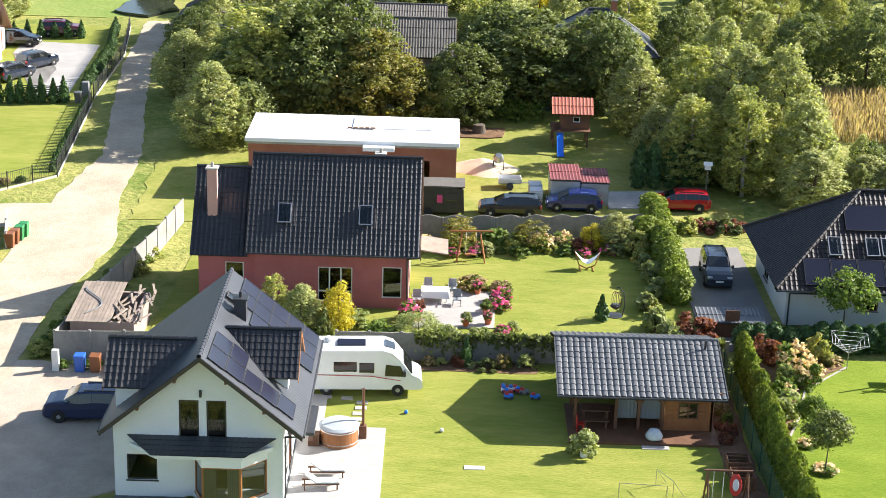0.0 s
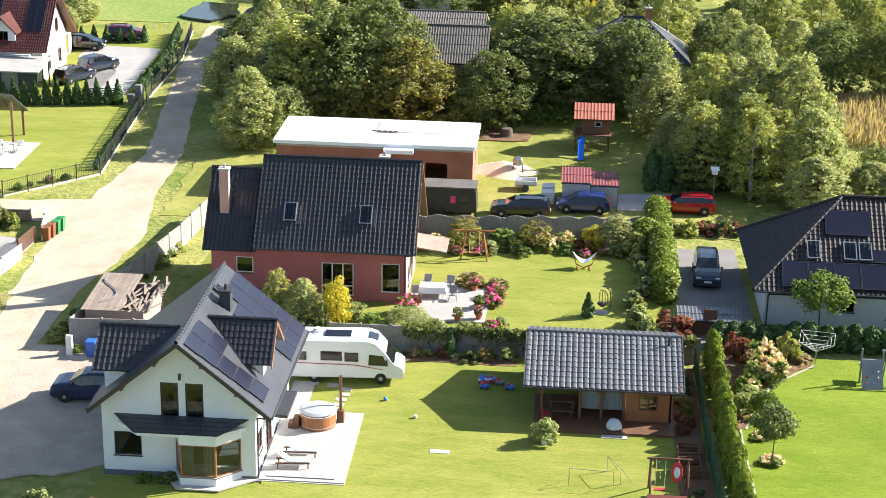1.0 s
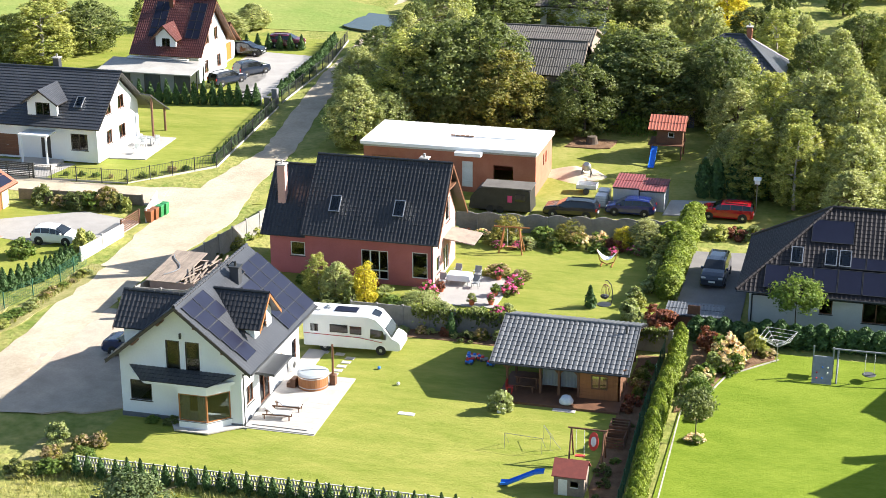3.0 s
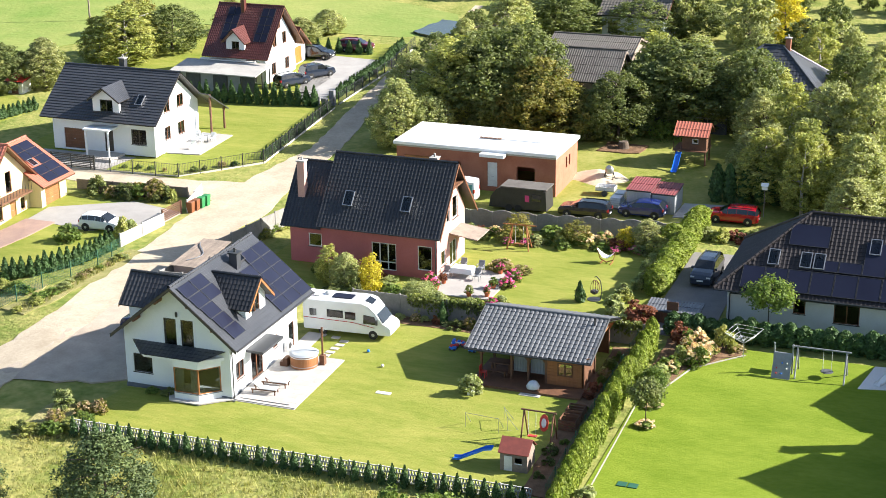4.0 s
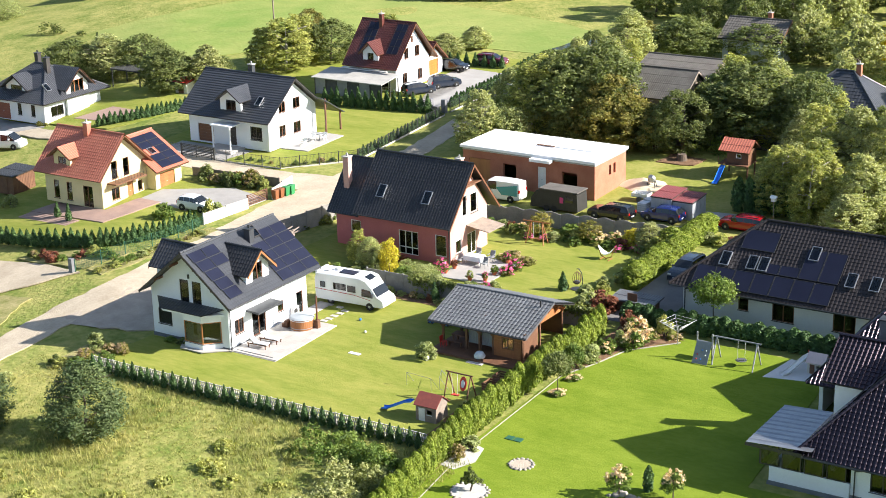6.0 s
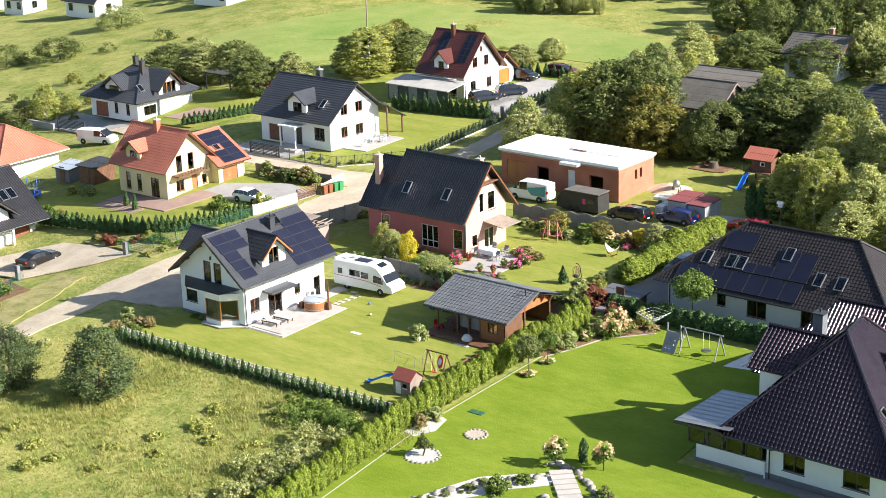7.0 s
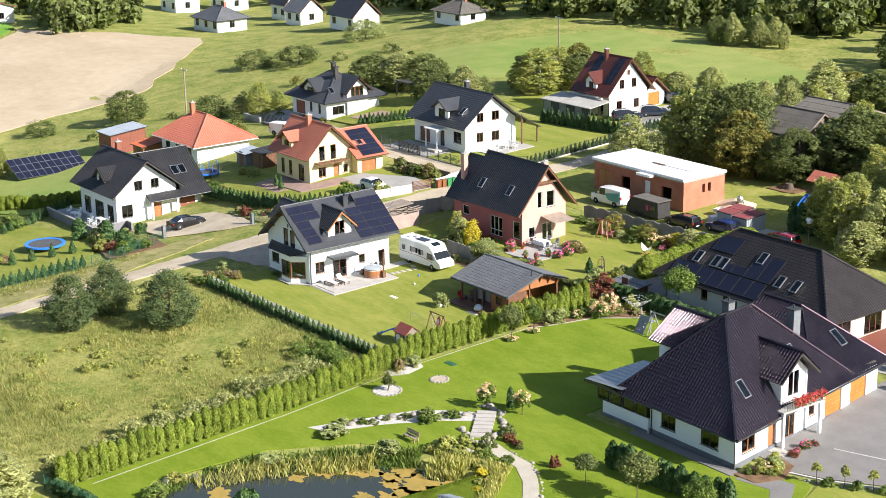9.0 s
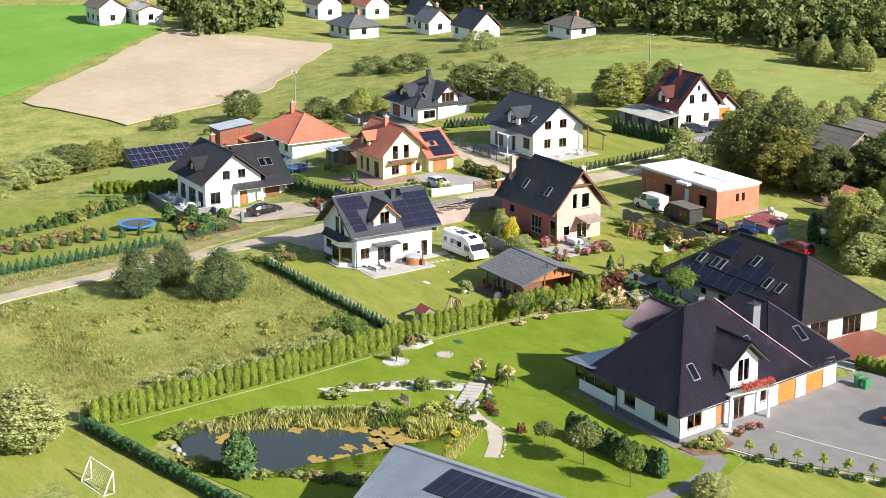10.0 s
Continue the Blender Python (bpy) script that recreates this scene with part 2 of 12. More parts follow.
# ---------------------------------------------------------------- building blocks
class Mesh:
    """A growing list of points and faces, in world metres."""

    def __init__(self, m=None):
        self.v, self.f, self.m = [], [], m

    def add(self, pts, faces):
        k = len(self.v)
        self.v += [tuple(self.m @ Vector(p)) if self.m else tuple(p) for p in pts]
        self.f += [tuple(k + i for i in f) for f in faces]
        return self

    def box(self, x0, y0, z0, x1, y1, z1, bevel=0.0):
        x0, x1, y0, y1, z0, z1 = min(x0, x1), max(x0, x1), min(y0, y1), max(y0, y1), min(z0, z1), max(z0, z1)
        if not bevel:
            return self.add([(x0, y0, z0), (x1, y0, z0), (x1, y1, z0), (x0, y1, z0), (x0, y0, z1), (x1, y0, z1), (x1, y1, z1), (x0, y1, z1)],
                            [(0, 3, 2, 1), (4, 5, 6, 7), (0, 1, 5, 4), (1, 2, 6, 5), (2, 3, 7, 6), (3, 0, 4, 7)])
        b = bevel
        self.prism([(x0 + b, y0), (x1 - b, y0), (x1, y0 + b), (x1, y1 - b), (x1 - b, y1), (x0 + b, y1), (x0, y1 - b), (x0, y0 + b)], z0, z1 - b)
        return self.frustum([(x0 + b, y0), (x1 - b, y0), (x1, y0 + b), (x1, y1 - b), (x1 - b, y1), (x0 + b, y1), (x0, y1 - b), (x0, y0 + b)], z1 - b,
                            [(x0 + b, y0 + b), (x1 - b, y0 + b), (x1 - b, y0 + b), (x1 - b, y1 - b), (x1 - b, y1 - b), (x0 + b, y1 - b), (x0 + b, y1 - b), (x0 + b, y0 + b)], z1)

    def prism(self, poly, z0, z1):
        return self.frustum(poly, z0, poly, z1)

    def frustum(self, low, z0, top, z1):
        n = len(low)
        return self.add([(*p, z0) for p in low] + [(*p, z1) for p in top],
                        [tuple(range(n - 1, -1, -1)), tuple(range(n, 2 * n))] + [(i, (i + 1) % n, n + (i + 1) % n, n + i) for i in range(n)])

    def slab(self, pts, off):
        """The polygon pts with thickness off (a vector)."""
        n, off = len(pts), Vector(off)
        low = [Vector(p) for p in pts]
        return self.add([tuple(p) for p in low] + [tuple(p + off) for p in low],
                        [tuple(range(n - 1, -1, -1)), tuple(range(n, 2 * n))] + [(i, (i + 1) % n, n + (i + 1) % n, n + i) for i in range(n)])

    def tube(self, p0, p1, r0, r1=None, n=8, caps=True):
        p0, p1, r1 = Vector(p0), Vector(p1), r0 if r1 is None else r1
        d = (p1 - p0).normalized()
        a = d.orthogonal().normalized()
        b = d.cross(a)
        ring = [(math.cos(2 * math.pi * i / n), math.sin(2 * math.pi * i / n)) for i in range(n)]
        pts = [tuple(p0 + (a * c + b * s) * r0) for c, s in ring] + [tuple(p1 + (a * c + b * s) * r1) for c, s in ring]
        faces = [(i, (i + 1) % n, n + (i + 1) % n, n + i) for i in range(n)]
        if caps:
            faces += [tuple(range(n - 1, -1, -1)), tuple(range(n, 2 * n))]
        return self.add(pts, faces)

    def path(self, pts, r, n=6):
        for a, b in zip(pts, pts[1:]):
            self.tube(a, b, r, n=n)
        return self

    def lathe(self, cx, cy, rings, n=24, sx=1.0, sy=1.0):
        """rings: (radius, z) from below to the top."""
        pts, faces = [], []
        for r, z in rings:
            pts += [(cx + sx * r * math.cos(2 * math.pi * i / n), cy + sy * r * math.sin(2 * math.pi * i / n), z) for i in range(n)]
        for k in range(len(rings) - 1):
            faces += [(k * n + i, k * n + (i + 1) % n, (k + 1) * n + (i + 1) % n, (k + 1) * n + i) for i in range(n)]
        faces += [tuple(range(n - 1, -1, -1)), tuple(range((len(rings) - 1) * n, len(rings) * n))]
        return self.add(pts, faces)

    def ball(self, c, r, sz=1.0, n=10, k=7):
        rings = [(r * math.sin(math.pi * (i + 0.02) / (k + 0.04)), c[2] - r * sz * math.cos(math.pi * i / k)) for i in range(k + 1)]
        return self.lathe(c[0], c[1], rings, n)


def thing(name, at, label="", category="", group="", kind="", rz=0.0):
    ob = new(name)
    ob.empty_display_size = 0.3
    ob.matrix_world = pose(*at, 0, 0, rz)
    return tagged(ob, label, category, group, kind)




def base_of(ob):
    while ob.parent:
        ob = ob.parent
    return ob


def part(name, mesh, material, parent, label="", smooth=False, kind=""):
    """One mesh object under a thing or under a part; mesh in world metres unless the thing is built at the world's origin."""
    me = bpy.data.meshes.new(name)
    inv = base_of(parent).matrix_world.inverted() if parent else None
    pts = [tuple(inv @ Vector(p)) for p in mesh.v] if inv else mesh.v
    me.from_pydata(pts, [], mesh.f)
    me.materials.append(material)
    if smooth:
        me.polygons.foreach_set("use_smooth", [True] * len(me.polygons))
    me.update()
    ob = new(name, me)
    if parent:
        ob.parent = parent
    return tagged(ob, label, "", "", kind)


def solid(name, mesh, material, label, category="", group="", kind="", smooth=False):
    """A thing that is one mesh."""
    ob = part(name, mesh, material, None, "", smooth)
    return tagged(ob, label, category, group, kind)


def clip_convex(poly, hull):
    """poly cut by the convex, counter-clockwise polygon hull (2D)."""
    for i in range(len(hull)):
        (ax, ay), (bx, by) = hull[i], hull[(i + 1) % len(hull)]
        side = lambda p: (bx - ax) * (p[1] - ay) - (by - ay) * (p[0] - ax)
        out = []
        for j in range(len(poly)):
            p, q = poly[j], poly[(j + 1) % len(poly)]
            sp, sq = side(p), side(q)
            if sp >= 0:
                out.append(p)
            if sp * sq < 0:
                k = sp / (sp - sq)
                out.append((p[0] + (q[0] - p[0]) * k, p[1] + (q[1] - p[1]) * k))
        poly = out
        if not poly:
            return []
    return poly


def cell_sheet(o, u, v, off, us, vs, hull, holes):
    """A flat slab of cells with holes left out, joined into one body: o + u s + v t, thick by off."""
    o, u, v, off = Vector(o), Vector(u), Vector(v), Vector(off)
    pts, faces, seen = {}, [], {}

    def at(s, t, k):
        key = (round(s, 4), round(t, 4), k)
        if key not in pts:
            pts[key] = len(pts)
        return pts[key]

    for a, b in zip(us, us[1:]):
        for c, d in zip(vs, vs[1:]):
            ms, mt = (a + b) / 2, (c + d) / 2
            if b - a < 1e-4 or d - c < 1e-4 or any(h[0] < ms < h[0] + h[2] and h[1] < mt < h[1] + h[3] for h in holes):
                continue
            poly = [(a, c), (b, c), (b, d), (a, d)]
            if hull:
                poly = clip_convex(poly, hull)
            if len(poly) < 3:
                continue
            f, r = [at(s, t, 0) for s, t in poly], [at(s, t, 1) for s, t in poly]
            faces.append(tuple(f))
            faces.append(tuple(reversed(r)))
            n = len(poly)
            for i in range(n):
                e = (f[i], f[(i + 1) % n])
                if (e[1], e[0]) in seen:
                    del seen[(e[1], e[0])]
                else:
                    seen[e] = (f[(i + 1) % n], f[i], r[i], r[(i + 1) % n])
    me = Mesh()
    me.v = [tuple(o + u * s + v * t + off * k) for s, t, k in pts]
    me.f = faces + list(seen.values())
    return me


def window(house, o, u, nrm, w, h, frame, panes=2, bars=(), sill=None, name="window", curtain=False, door=False, depth=0.12):
    """A framed pane with its lower left corner at o, u along the wall, nrm outwards."""
    o, u, nrm, up = Vector(o), Vector(u), Vector(nrm), Vector((0, 0, 1))
    fr = Mesh()
    m = Matrix((( u.x, nrm.x, 0, o.x), (u.y, nrm.y, 0, o.y), (0, 0, 1, o.z), (0, 0, 0, 1)))
    fr.m = m
    t = 0.075
    holes, cuts = [], [0] + [b * h for b in bars] + [h]
    for i in range(panes):
        for c, d in zip(cuts, cuts[1:]):
            x0, x1 = w * i / panes + (t if i == 0 else t * 0.6), w * (i + 1) / panes - (t if i == panes - 1 else t * 0.6)
            holes.append((x0, c + (t if c == 0 else t * 0.6), x1 - x0, d - c - (t if c == 0 else t * 0.6) - (t if d == h else t * 0.6)))
    us = sorted({0, w, *[q[0] for q in holes], *[q[0] + q[2] for q in holes]})
    vs = sorted({0, h, *[q[1] for q in holes], *[q[1] + q[3] for q in holes]})
    fr = cell_sheet(o - nrm * (depth - 0.07), u, up, -nrm * 0.07, us, vs, None, holes)
    win = part(name, fr, frame, house)
    for i in range(panes):
        gl = Mesh(m)
        gl.box(w * i / panes + 0.03, -depth + 0.02, 0.03, w * (i + 1) / panes - 0.03, -depth + 0.035, h - 0.03)
        pn = part("pane", gl, M_GLASS, win)
        pn.visible_shadow = False
    if sill:
        s = Mesh(m)
        s.box(-0.06, -depth + 0.075, -0.05, w + 0.06, 0.07, -0.003)
        part("sill", s, sill, win)
    if curtain:
        cu = Mesh(m)
        n = 14
        for a, b in ((0.05, w * 0.36), (w * 0.64, w - 0.05)):
            xs = [a + (b - a) * i / n for i in range(n + 1)]
            cu.add([(x, -depth - 0.12 - 0.04 * (i % 2), 0.06) for i, x in enumerate(xs)] + [(x, -depth - 0.12 - 0.04 * (i % 2), h - 0.05) for i, x in enumerate(xs)],
                   [(i, i + 1, n + 2 + i, n + 1 + i) for i in range(n)])
        part("curtain", cu, M_CURTAIN, win, "gathered white net curtain")
    if door:
        hd = Mesh(m)
        hd.tube((w - 0.12, -depth + 0.1, 1.0), (w - 0.28, -depth + 0.1, 1.0), 0.02)
        hd.tube((w - 0.12, -depth + 0.06, 1.0), (w - 0.12, -depth + 0.1, 1.0), 0.02)
        part("handle", hd, M_METAL, win)
    return win


def panel_door(house, o, u, nrm, w, h, material, rows=5, name="door", label="", handle=True, depth=0.14):
    """A closed door of ribbed panels; also a garage door."""
    o, u, nrm = Vector(o), Vector(u), Vector(nrm)
    m = Matrix(((u.x, nrm.x, 0, o.x), (u.y, nrm.y, 0, o.y), (0, 0, 1, o.z), (0, 0, 0, 1)))
    d = Mesh(m)
    prof = [(-depth - 0.04, 0), (-depth, 0)]
    for i in range(rows):
        prof += [(-depth, h * i / rows + 0.012), (-depth + 0.025, h * i / rows + 0.035), (-depth + 0.025, h * (i + 1) / rows - 0.035), (-depth, h * (i + 1) / rows - 0.012)]
    prof += [(-depth, h), (-depth - 0.04, h)]
    n = len(prof)
    d.add([(0, a, b) for a, b in prof] + [(w, a, b) for a, b in prof], [(i, (i + 1) % n, n + (i + 1) % n, n + i) for i in range(n)] + [tuple(range(n - 1, -1, -1)), tuple(range(n, 2 * n))])
    dr = part(name, d, material, house, label)
    if handle:
        hd = Mesh(m)
        hd.tube((w * 0.5 - 0.1, -depth + 0.06, min(1.0, h * 0.5)), (w * 0.5 + 0.1, -depth + 0.06, min(1.0, h * 0.5)), 0.018)
        part("handle", hd, M_METAL, dr)
    return dr


def wall(house, p, q, z0, top, openings=(), material=M_WHITE, frame=M_DARKFRAME, thick=0.3, name="wall", sill=M_DARKFRAME):
    """A wall from p to q (plan), outside on the right hand of that way, with openings cut through it.
    top: a height, or points (distance, height) of a convex outline. openings: (distance, height, width, height, kind, ...)."""
    p, q = Vector((*p, 0)), Vector((*q, 0))
    length = (q - p).length
    u = (q - p).normalized()
    p = p + u * 0.003
    length -= 0.006
    nrm = Vector((u.y, -u.x, 0))
    line = [(0, top), (length, top)] if isinstance(top, (int, float)) else list(top)
    line[-1] = (length, line[-1][1])
    hull = [(0, z0), (length, z0)] + line[::-1]
    peak = max(z for _, z in line)
    us = sorted({0, length, *[o[0] for o in openings], *[o[0] + o[2] for o in openings]})
    zs = sorted({z0, peak, *[o[1] for o in openings], *[o[1] + o[3] for o in openings]})
    me = cell_sheet(p, u, (0, 0, 1), -nrm * thick, us, zs, hull, [o[:4] for o in openings])
    w = part(name, me, material, house)
    for o in openings:
        at = p + u * o[0] + Vector((0, 0, o[1]))
        kind = o[4] if len(o) > 4 else "win"
        if kind == "win":
            window(house, at, u, nrm, o[2], o[3], frame, panes=o[5] if len(o) > 5 else 2, sill=sill, curtain=len(o) > 6)
        elif kind == "tall":
            window(house, at, u, nrm, o[2], o[3], frame, panes=o[5] if len(o) > 5 else 2, name="glazed_door", door=True, bars=(0.3,) if len(o) > 6 else ())
        elif kind == "door":
            panel_door(house, at, u, nrm, o[2], o[3], o[5], rows=4)
        elif kind == "garage":
            panel_door(house, at, u, nrm, o[2], o[3], o[5], rows=6, name="garage_door")
    return w


def roof_plane(house, a, b, c, d, material, tile=0.3, course=0.36, amp=0.035, step=0.03, th=0.14, name="roof", samples=3, label="", roll=False):
    """A tiled slope: eave a to b (seen from outside, left to right), top b-side c, a-side d, with wavy courses and a soffit."""
    a, b, c, d = map(Vector, (a, b, c, d))
    U = (b - a).normalized()
    top = d if (d - a).length > 0.01 else c
    V = (top - a)
    V = V - U * V.dot(U)
    rise = V.length
    V.normalize()
    N = U.cross(V).normalized()
    if N.z < 0:
        N = -N
    ua, ub, uc, ud = [(p - a).dot(U) for p in (a, b, c, d)]
    lo, hi = min(ua, ud), max(ub, uc)
    nu = max(2, int((hi - lo) / (tile / samples)))
    nv = max(2, int(round(rise / course)))
    me = Mesh()
    for j in range(nv):
        for end in (0, 1):
            v = (j + end) / nv
            l, r = ua + (ud - ua) * v, ub + (uc - ub) * v
            lift = step if end == 0 else 0.0
            for i in range(nu + 1):
                s = lo + (hi - lo) * i / nu
                s = min(max(s, l), r)
                ph = (s / tile) % 1.0
                if roll:
                    wv = amp * max(0.0, 1 - (min(ph, 1 - ph) / 0.27) ** 2) ** 0.5
                else:
                    wv = amp * (0.5 + 0.5 * math.cos(2 * math.pi * ph)) ** 1.5
                me.v.append(tuple(a + U * s + V * (rise * v) + N * (lift + wv)))
    w = nu + 1
    for j in range(2 * nv - 1):
        for i in range(nu):
            k = j * w + i
            me.f.append((k, k + 1, k + w + 1, k + w))
    rf = part(name, me, material, house, label, smooth=False)
    so = Mesh()
    c2, d2 = a + U * uc + V * rise, a + U * ud + V * rise
    so.slab([p - N * th for p in (a, b, c2, d2)] if abs(uc - ud) > 0.01 else [p - N * th for p in (a, b, c2)], N * (th - 0.02))
    part("soffit", so, M_BROWNFRAME if material in (M_ROOF_RED, M_ROOF_ORANGE, M_ROOF_BROWN) else M_DARKFRAME, rf)
    return rf


def ridge(house, p, q, material, r=0.11):
    """Half-round cap tiles along a ridge or hip."""
    p, q = Vector(p), Vector(q)
    n = max(1, int((q - p).length / 0.4))
    d = (q - p).normalized()
    a = d.orthogonal().normalized()
    b = d.cross(a)
    rings = []
    for i in range(n):
        rings += [(i / n, r * 1.1), ((i + 0.98) / n, r * 0.88)]
    me, k = Mesh(), 8
    for t, w in rings:
        me.v += [tuple(p + (q - p) * t + (a * math.cos(2 * math.pi * i / k) + b * math.sin(2 * math.pi * i / k)) * w) for i in range(k)]
    me.f = [(j * k + i, j * k + (i + 1) % k, (j + 1) * k + (i + 1) % k, (j + 1) * k + i) for j in range(len(rings) - 1) for i in range(k)]
    return part("ridge_cap", me, material, house)


def gutter(house, p, q, r=0.07, down=None, material=M_DARKMETAL):
    me = Mesh()
    me.tube(p, q, r, n=8)
    g = part("gutter", me, material, house)
    if down is not None:
        d = Mesh()
        x, y, z0, z1 = down
        e = Vector(q)
        d.path([(e.x, e.y, e.z), (x, y, e.z - 0.5), (x, y, z0)], 0.05)
        part("downpipe", d, material, house)
    return g


def chimney(house, x, y, z0, z1, w, material, cap=M_CONCRETE, pots=1):
    me = Mesh()
    me.box(x - w / 2, y - w / 2, z0, x + w / 2, y + w / 2, z1)
    ch = part("chimney", me, material, house)
    c = Mesh()
    c.box(x - w / 2 - 0.08, y - w / 2 - 0.08, z1, x + w / 2 + 0.08, y + w / 2 + 0.08, z1 + 0.1)
    for i in range(pots):
        c.tube((x - 0.12 * (pots - 1) + 0.24 * i, y, z1 + 0.1), (x - 0.12 * (pots - 1) + 0.24 * i, y, z1 + 0.4), 0.09)
    part("chimney_cap", c, cap, ch)
    return ch


def slope_frame(house, o, u, v, w, h, frame, glass, name, n_lift=0.06, bar=0.06, th=0.1):
    """A skylight or solar panel lying on a slope: lower left corner o, u across, v up the slope."""
    o, u, v = Vector(o), Vector(u).normalized(), Vector(v).normalized()
    N = u.cross(v).normalized()
    if N.z < 0:
        N = -N
    at = lambda s, t, k: o + u * s + v * t + N * k
    fr = Mesh()
    for s0, t0, s1, t1 in ((0, 0, w, bar), (0, h - bar, w, h), (0, bar, bar, h - bar), (w - bar, bar, w, h - bar)):
        fr.slab([at(s0, t0, n_lift), at(s1, t0, n_lift), at(s1, t1, n_lift), at(s0, t1, n_lift)], N * th)
    f = part(name, fr, frame, house)
    gl = Mesh()
    gl.slab([at(bar, bar, n_lift + 0.02), at(w - bar, bar, n_lift + 0.02), at(w - bar, h - bar, n_lift + 0.02), at(bar, h - bar, n_lift + 0.02)], N * (th - 0.035))
    part("pane" if glass is not M_SOLAR else "cell_sheet", gl, glass, f)
    return f


def wobbly(pts, step=1.2, amp=0.18, seed=0):
    """A closed outline with small uneven bends."""
    rnd = random.Random(seed)
    out = []
    for (x0, y0), (x1, y1) in zip(pts, pts[1:] + pts[:1]):
        n = max(1, int(math.hypot(x1 - x0, y1 - y0) / step))
        for i in range(n):
            k = i / n
            out.append((x0 + (x1 - x0) * k + rnd.uniform(-amp, amp), y0 + (y1 - y0) * k + rnd.uniform(-amp, amp)))
    return out


def patch(name, pts, h, material, label, category="", kind="structure", wob=0.0, seed=0, step=1.2, skirt=0.12):
    """A sheet of ground laid h above the terrain, with a small edge."""
    pts = wobbly(pts, step, wob, seed) if wob else list(pts)
    bm = bmesh.new()
    top = [bm.verts.new((x, y, G(x, y) + h)) for x, y in pts]
    low = [bm.verts.new((x, y, G(x, y) + h - skirt)) for x, y in pts]
    f = bm.faces.new(top)
    n = len(top)
    for i in range(n):
        bm.faces.new((top[i], low[i], low[(i + 1) % n], top[(i + 1) % n]))
    bmesh.ops.triangulate(bm, faces=[f])
    bmesh.ops.recalc_face_normals(bm, faces=bm.faces)
    me = bpy.data.meshes.new(name)
    bm.to_mesh(me)
    bm.free()
    me.materials.append(material)
    ob = new(name, me)
    return tagged(ob, label, category or name, "", kind)


def strip(line, w):
    """The outline of a way of width w along a line of points."""
    left, right = [], []
    for i, p in enumerate(line):
        a, b = line[max(i - 1, 0)], line[min(i + 1, len(line) - 1)]
        d = Vector((b[0] - a[0], b[1] - a[1])).normalized()
        ww = w[i] if isinstance(w, (list, tuple)) else w
        left.append((p[0] - d.y * ww / 2, p[1] + d.x * ww / 2))
        right.append((p[0] + d.y * ww / 2, p[1] - d.x * ww / 2))
    return left + right[::-1]


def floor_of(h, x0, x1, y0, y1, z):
    """Added floor and ceiling whose dark colour stands in for unlit rooms behind the panes."""
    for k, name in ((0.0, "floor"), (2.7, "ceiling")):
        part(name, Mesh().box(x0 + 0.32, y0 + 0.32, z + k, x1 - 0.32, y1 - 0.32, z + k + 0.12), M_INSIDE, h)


def gable_roof(h, axis, c, half, lo, hi, zr, ze, material, board=M_BROWNFRAME, **kw):
    """Two slopes along an axis with the ridge at c, from lo to hi, and boards along the gable ends."""
    P = (lambda s, t, z: (s, t, z)) if axis == "x" else (lambda s, t, z: (t, s, z))
    q = [P(lo, c - half, ze), P(hi, c - half, ze), P(hi, c, zr), P(lo, c, zr)]
    r = [P(hi, c + half, ze), P(lo, c + half, ze), P(lo, c, zr), P(hi, c, zr)]
    for k in (q, r):
        k = k if axis == "x" else [k[1], k[0], k[3], k[2]]
        roof_plane(h, *k, material, **kw)
    ridge(h, P(lo, c, zr + 0.04), P(hi, c, zr + 0.04), material)
    for s in (lo, hi):
        b = Mesh()
        d = 0.04 if s == hi else -0.04
        b.add([P(s, c - half, ze - 0.2), P(s, c, zr - 0.2), P(s, c + half, ze - 0.2), P(s, c + half, ze), P(s, c, zr), P(s, c - half, ze),
               P(s + d, c - half, ze - 0.2), P(s + d, c, zr - 0.2), P(s + d, c + half, ze - 0.2), P(s + d, c + half, ze), P(s + d, c, zr), P(s + d, c - half, ze)],
              [(0, 1, 4, 5), (1, 2, 3, 4), (6, 7, 10, 11), (7, 8, 9, 10), (0, 1, 7, 6), (1, 2, 8, 7), (3, 4, 10, 9), (4, 5, 11, 10), (5, 0, 6, 11), (2, 3, 9, 8)])
        part("bargeboard", b, board, h)


def hip_roof(h, x0, x1, y0, y1, ze, R0, R1, material, **kw):
    """Four slopes up to the ridge R0 - R1 (low end first)."""
    a, b, c, d = (x0, y0, ze), (x1, y0, ze), (x1, y1, ze), (x0, y1, ze)
    if abs(R1[0] - R0[0]) >= abs(R1[1] - R0[1]):
        sides = ((a, b, R1, R0), (b, c, R1, R1), (c, d, R0, R1), (d, a, R0, R0))
        hips = ((a, R0), (b, R1), (c, R1), (d, R0), (R0, R1))
    else:
        sides = ((a, b, R0, R0), (b, c, R1, R0), (c, d, R1, R1), (d, a, R0, R1))
        hips = ((a, R0), (b, R0), (c, R1), (d, R1), (R0, R1))
    for k in sides:
        roof_plane(h, *k, material, **kw)
    for p, q in hips:
        if math.dist(p, q) > 0.1:
            ridge(h, (p[0], p[1], p[2] + 0.05), (q[0], q[1], q[2] + 0.05), material)


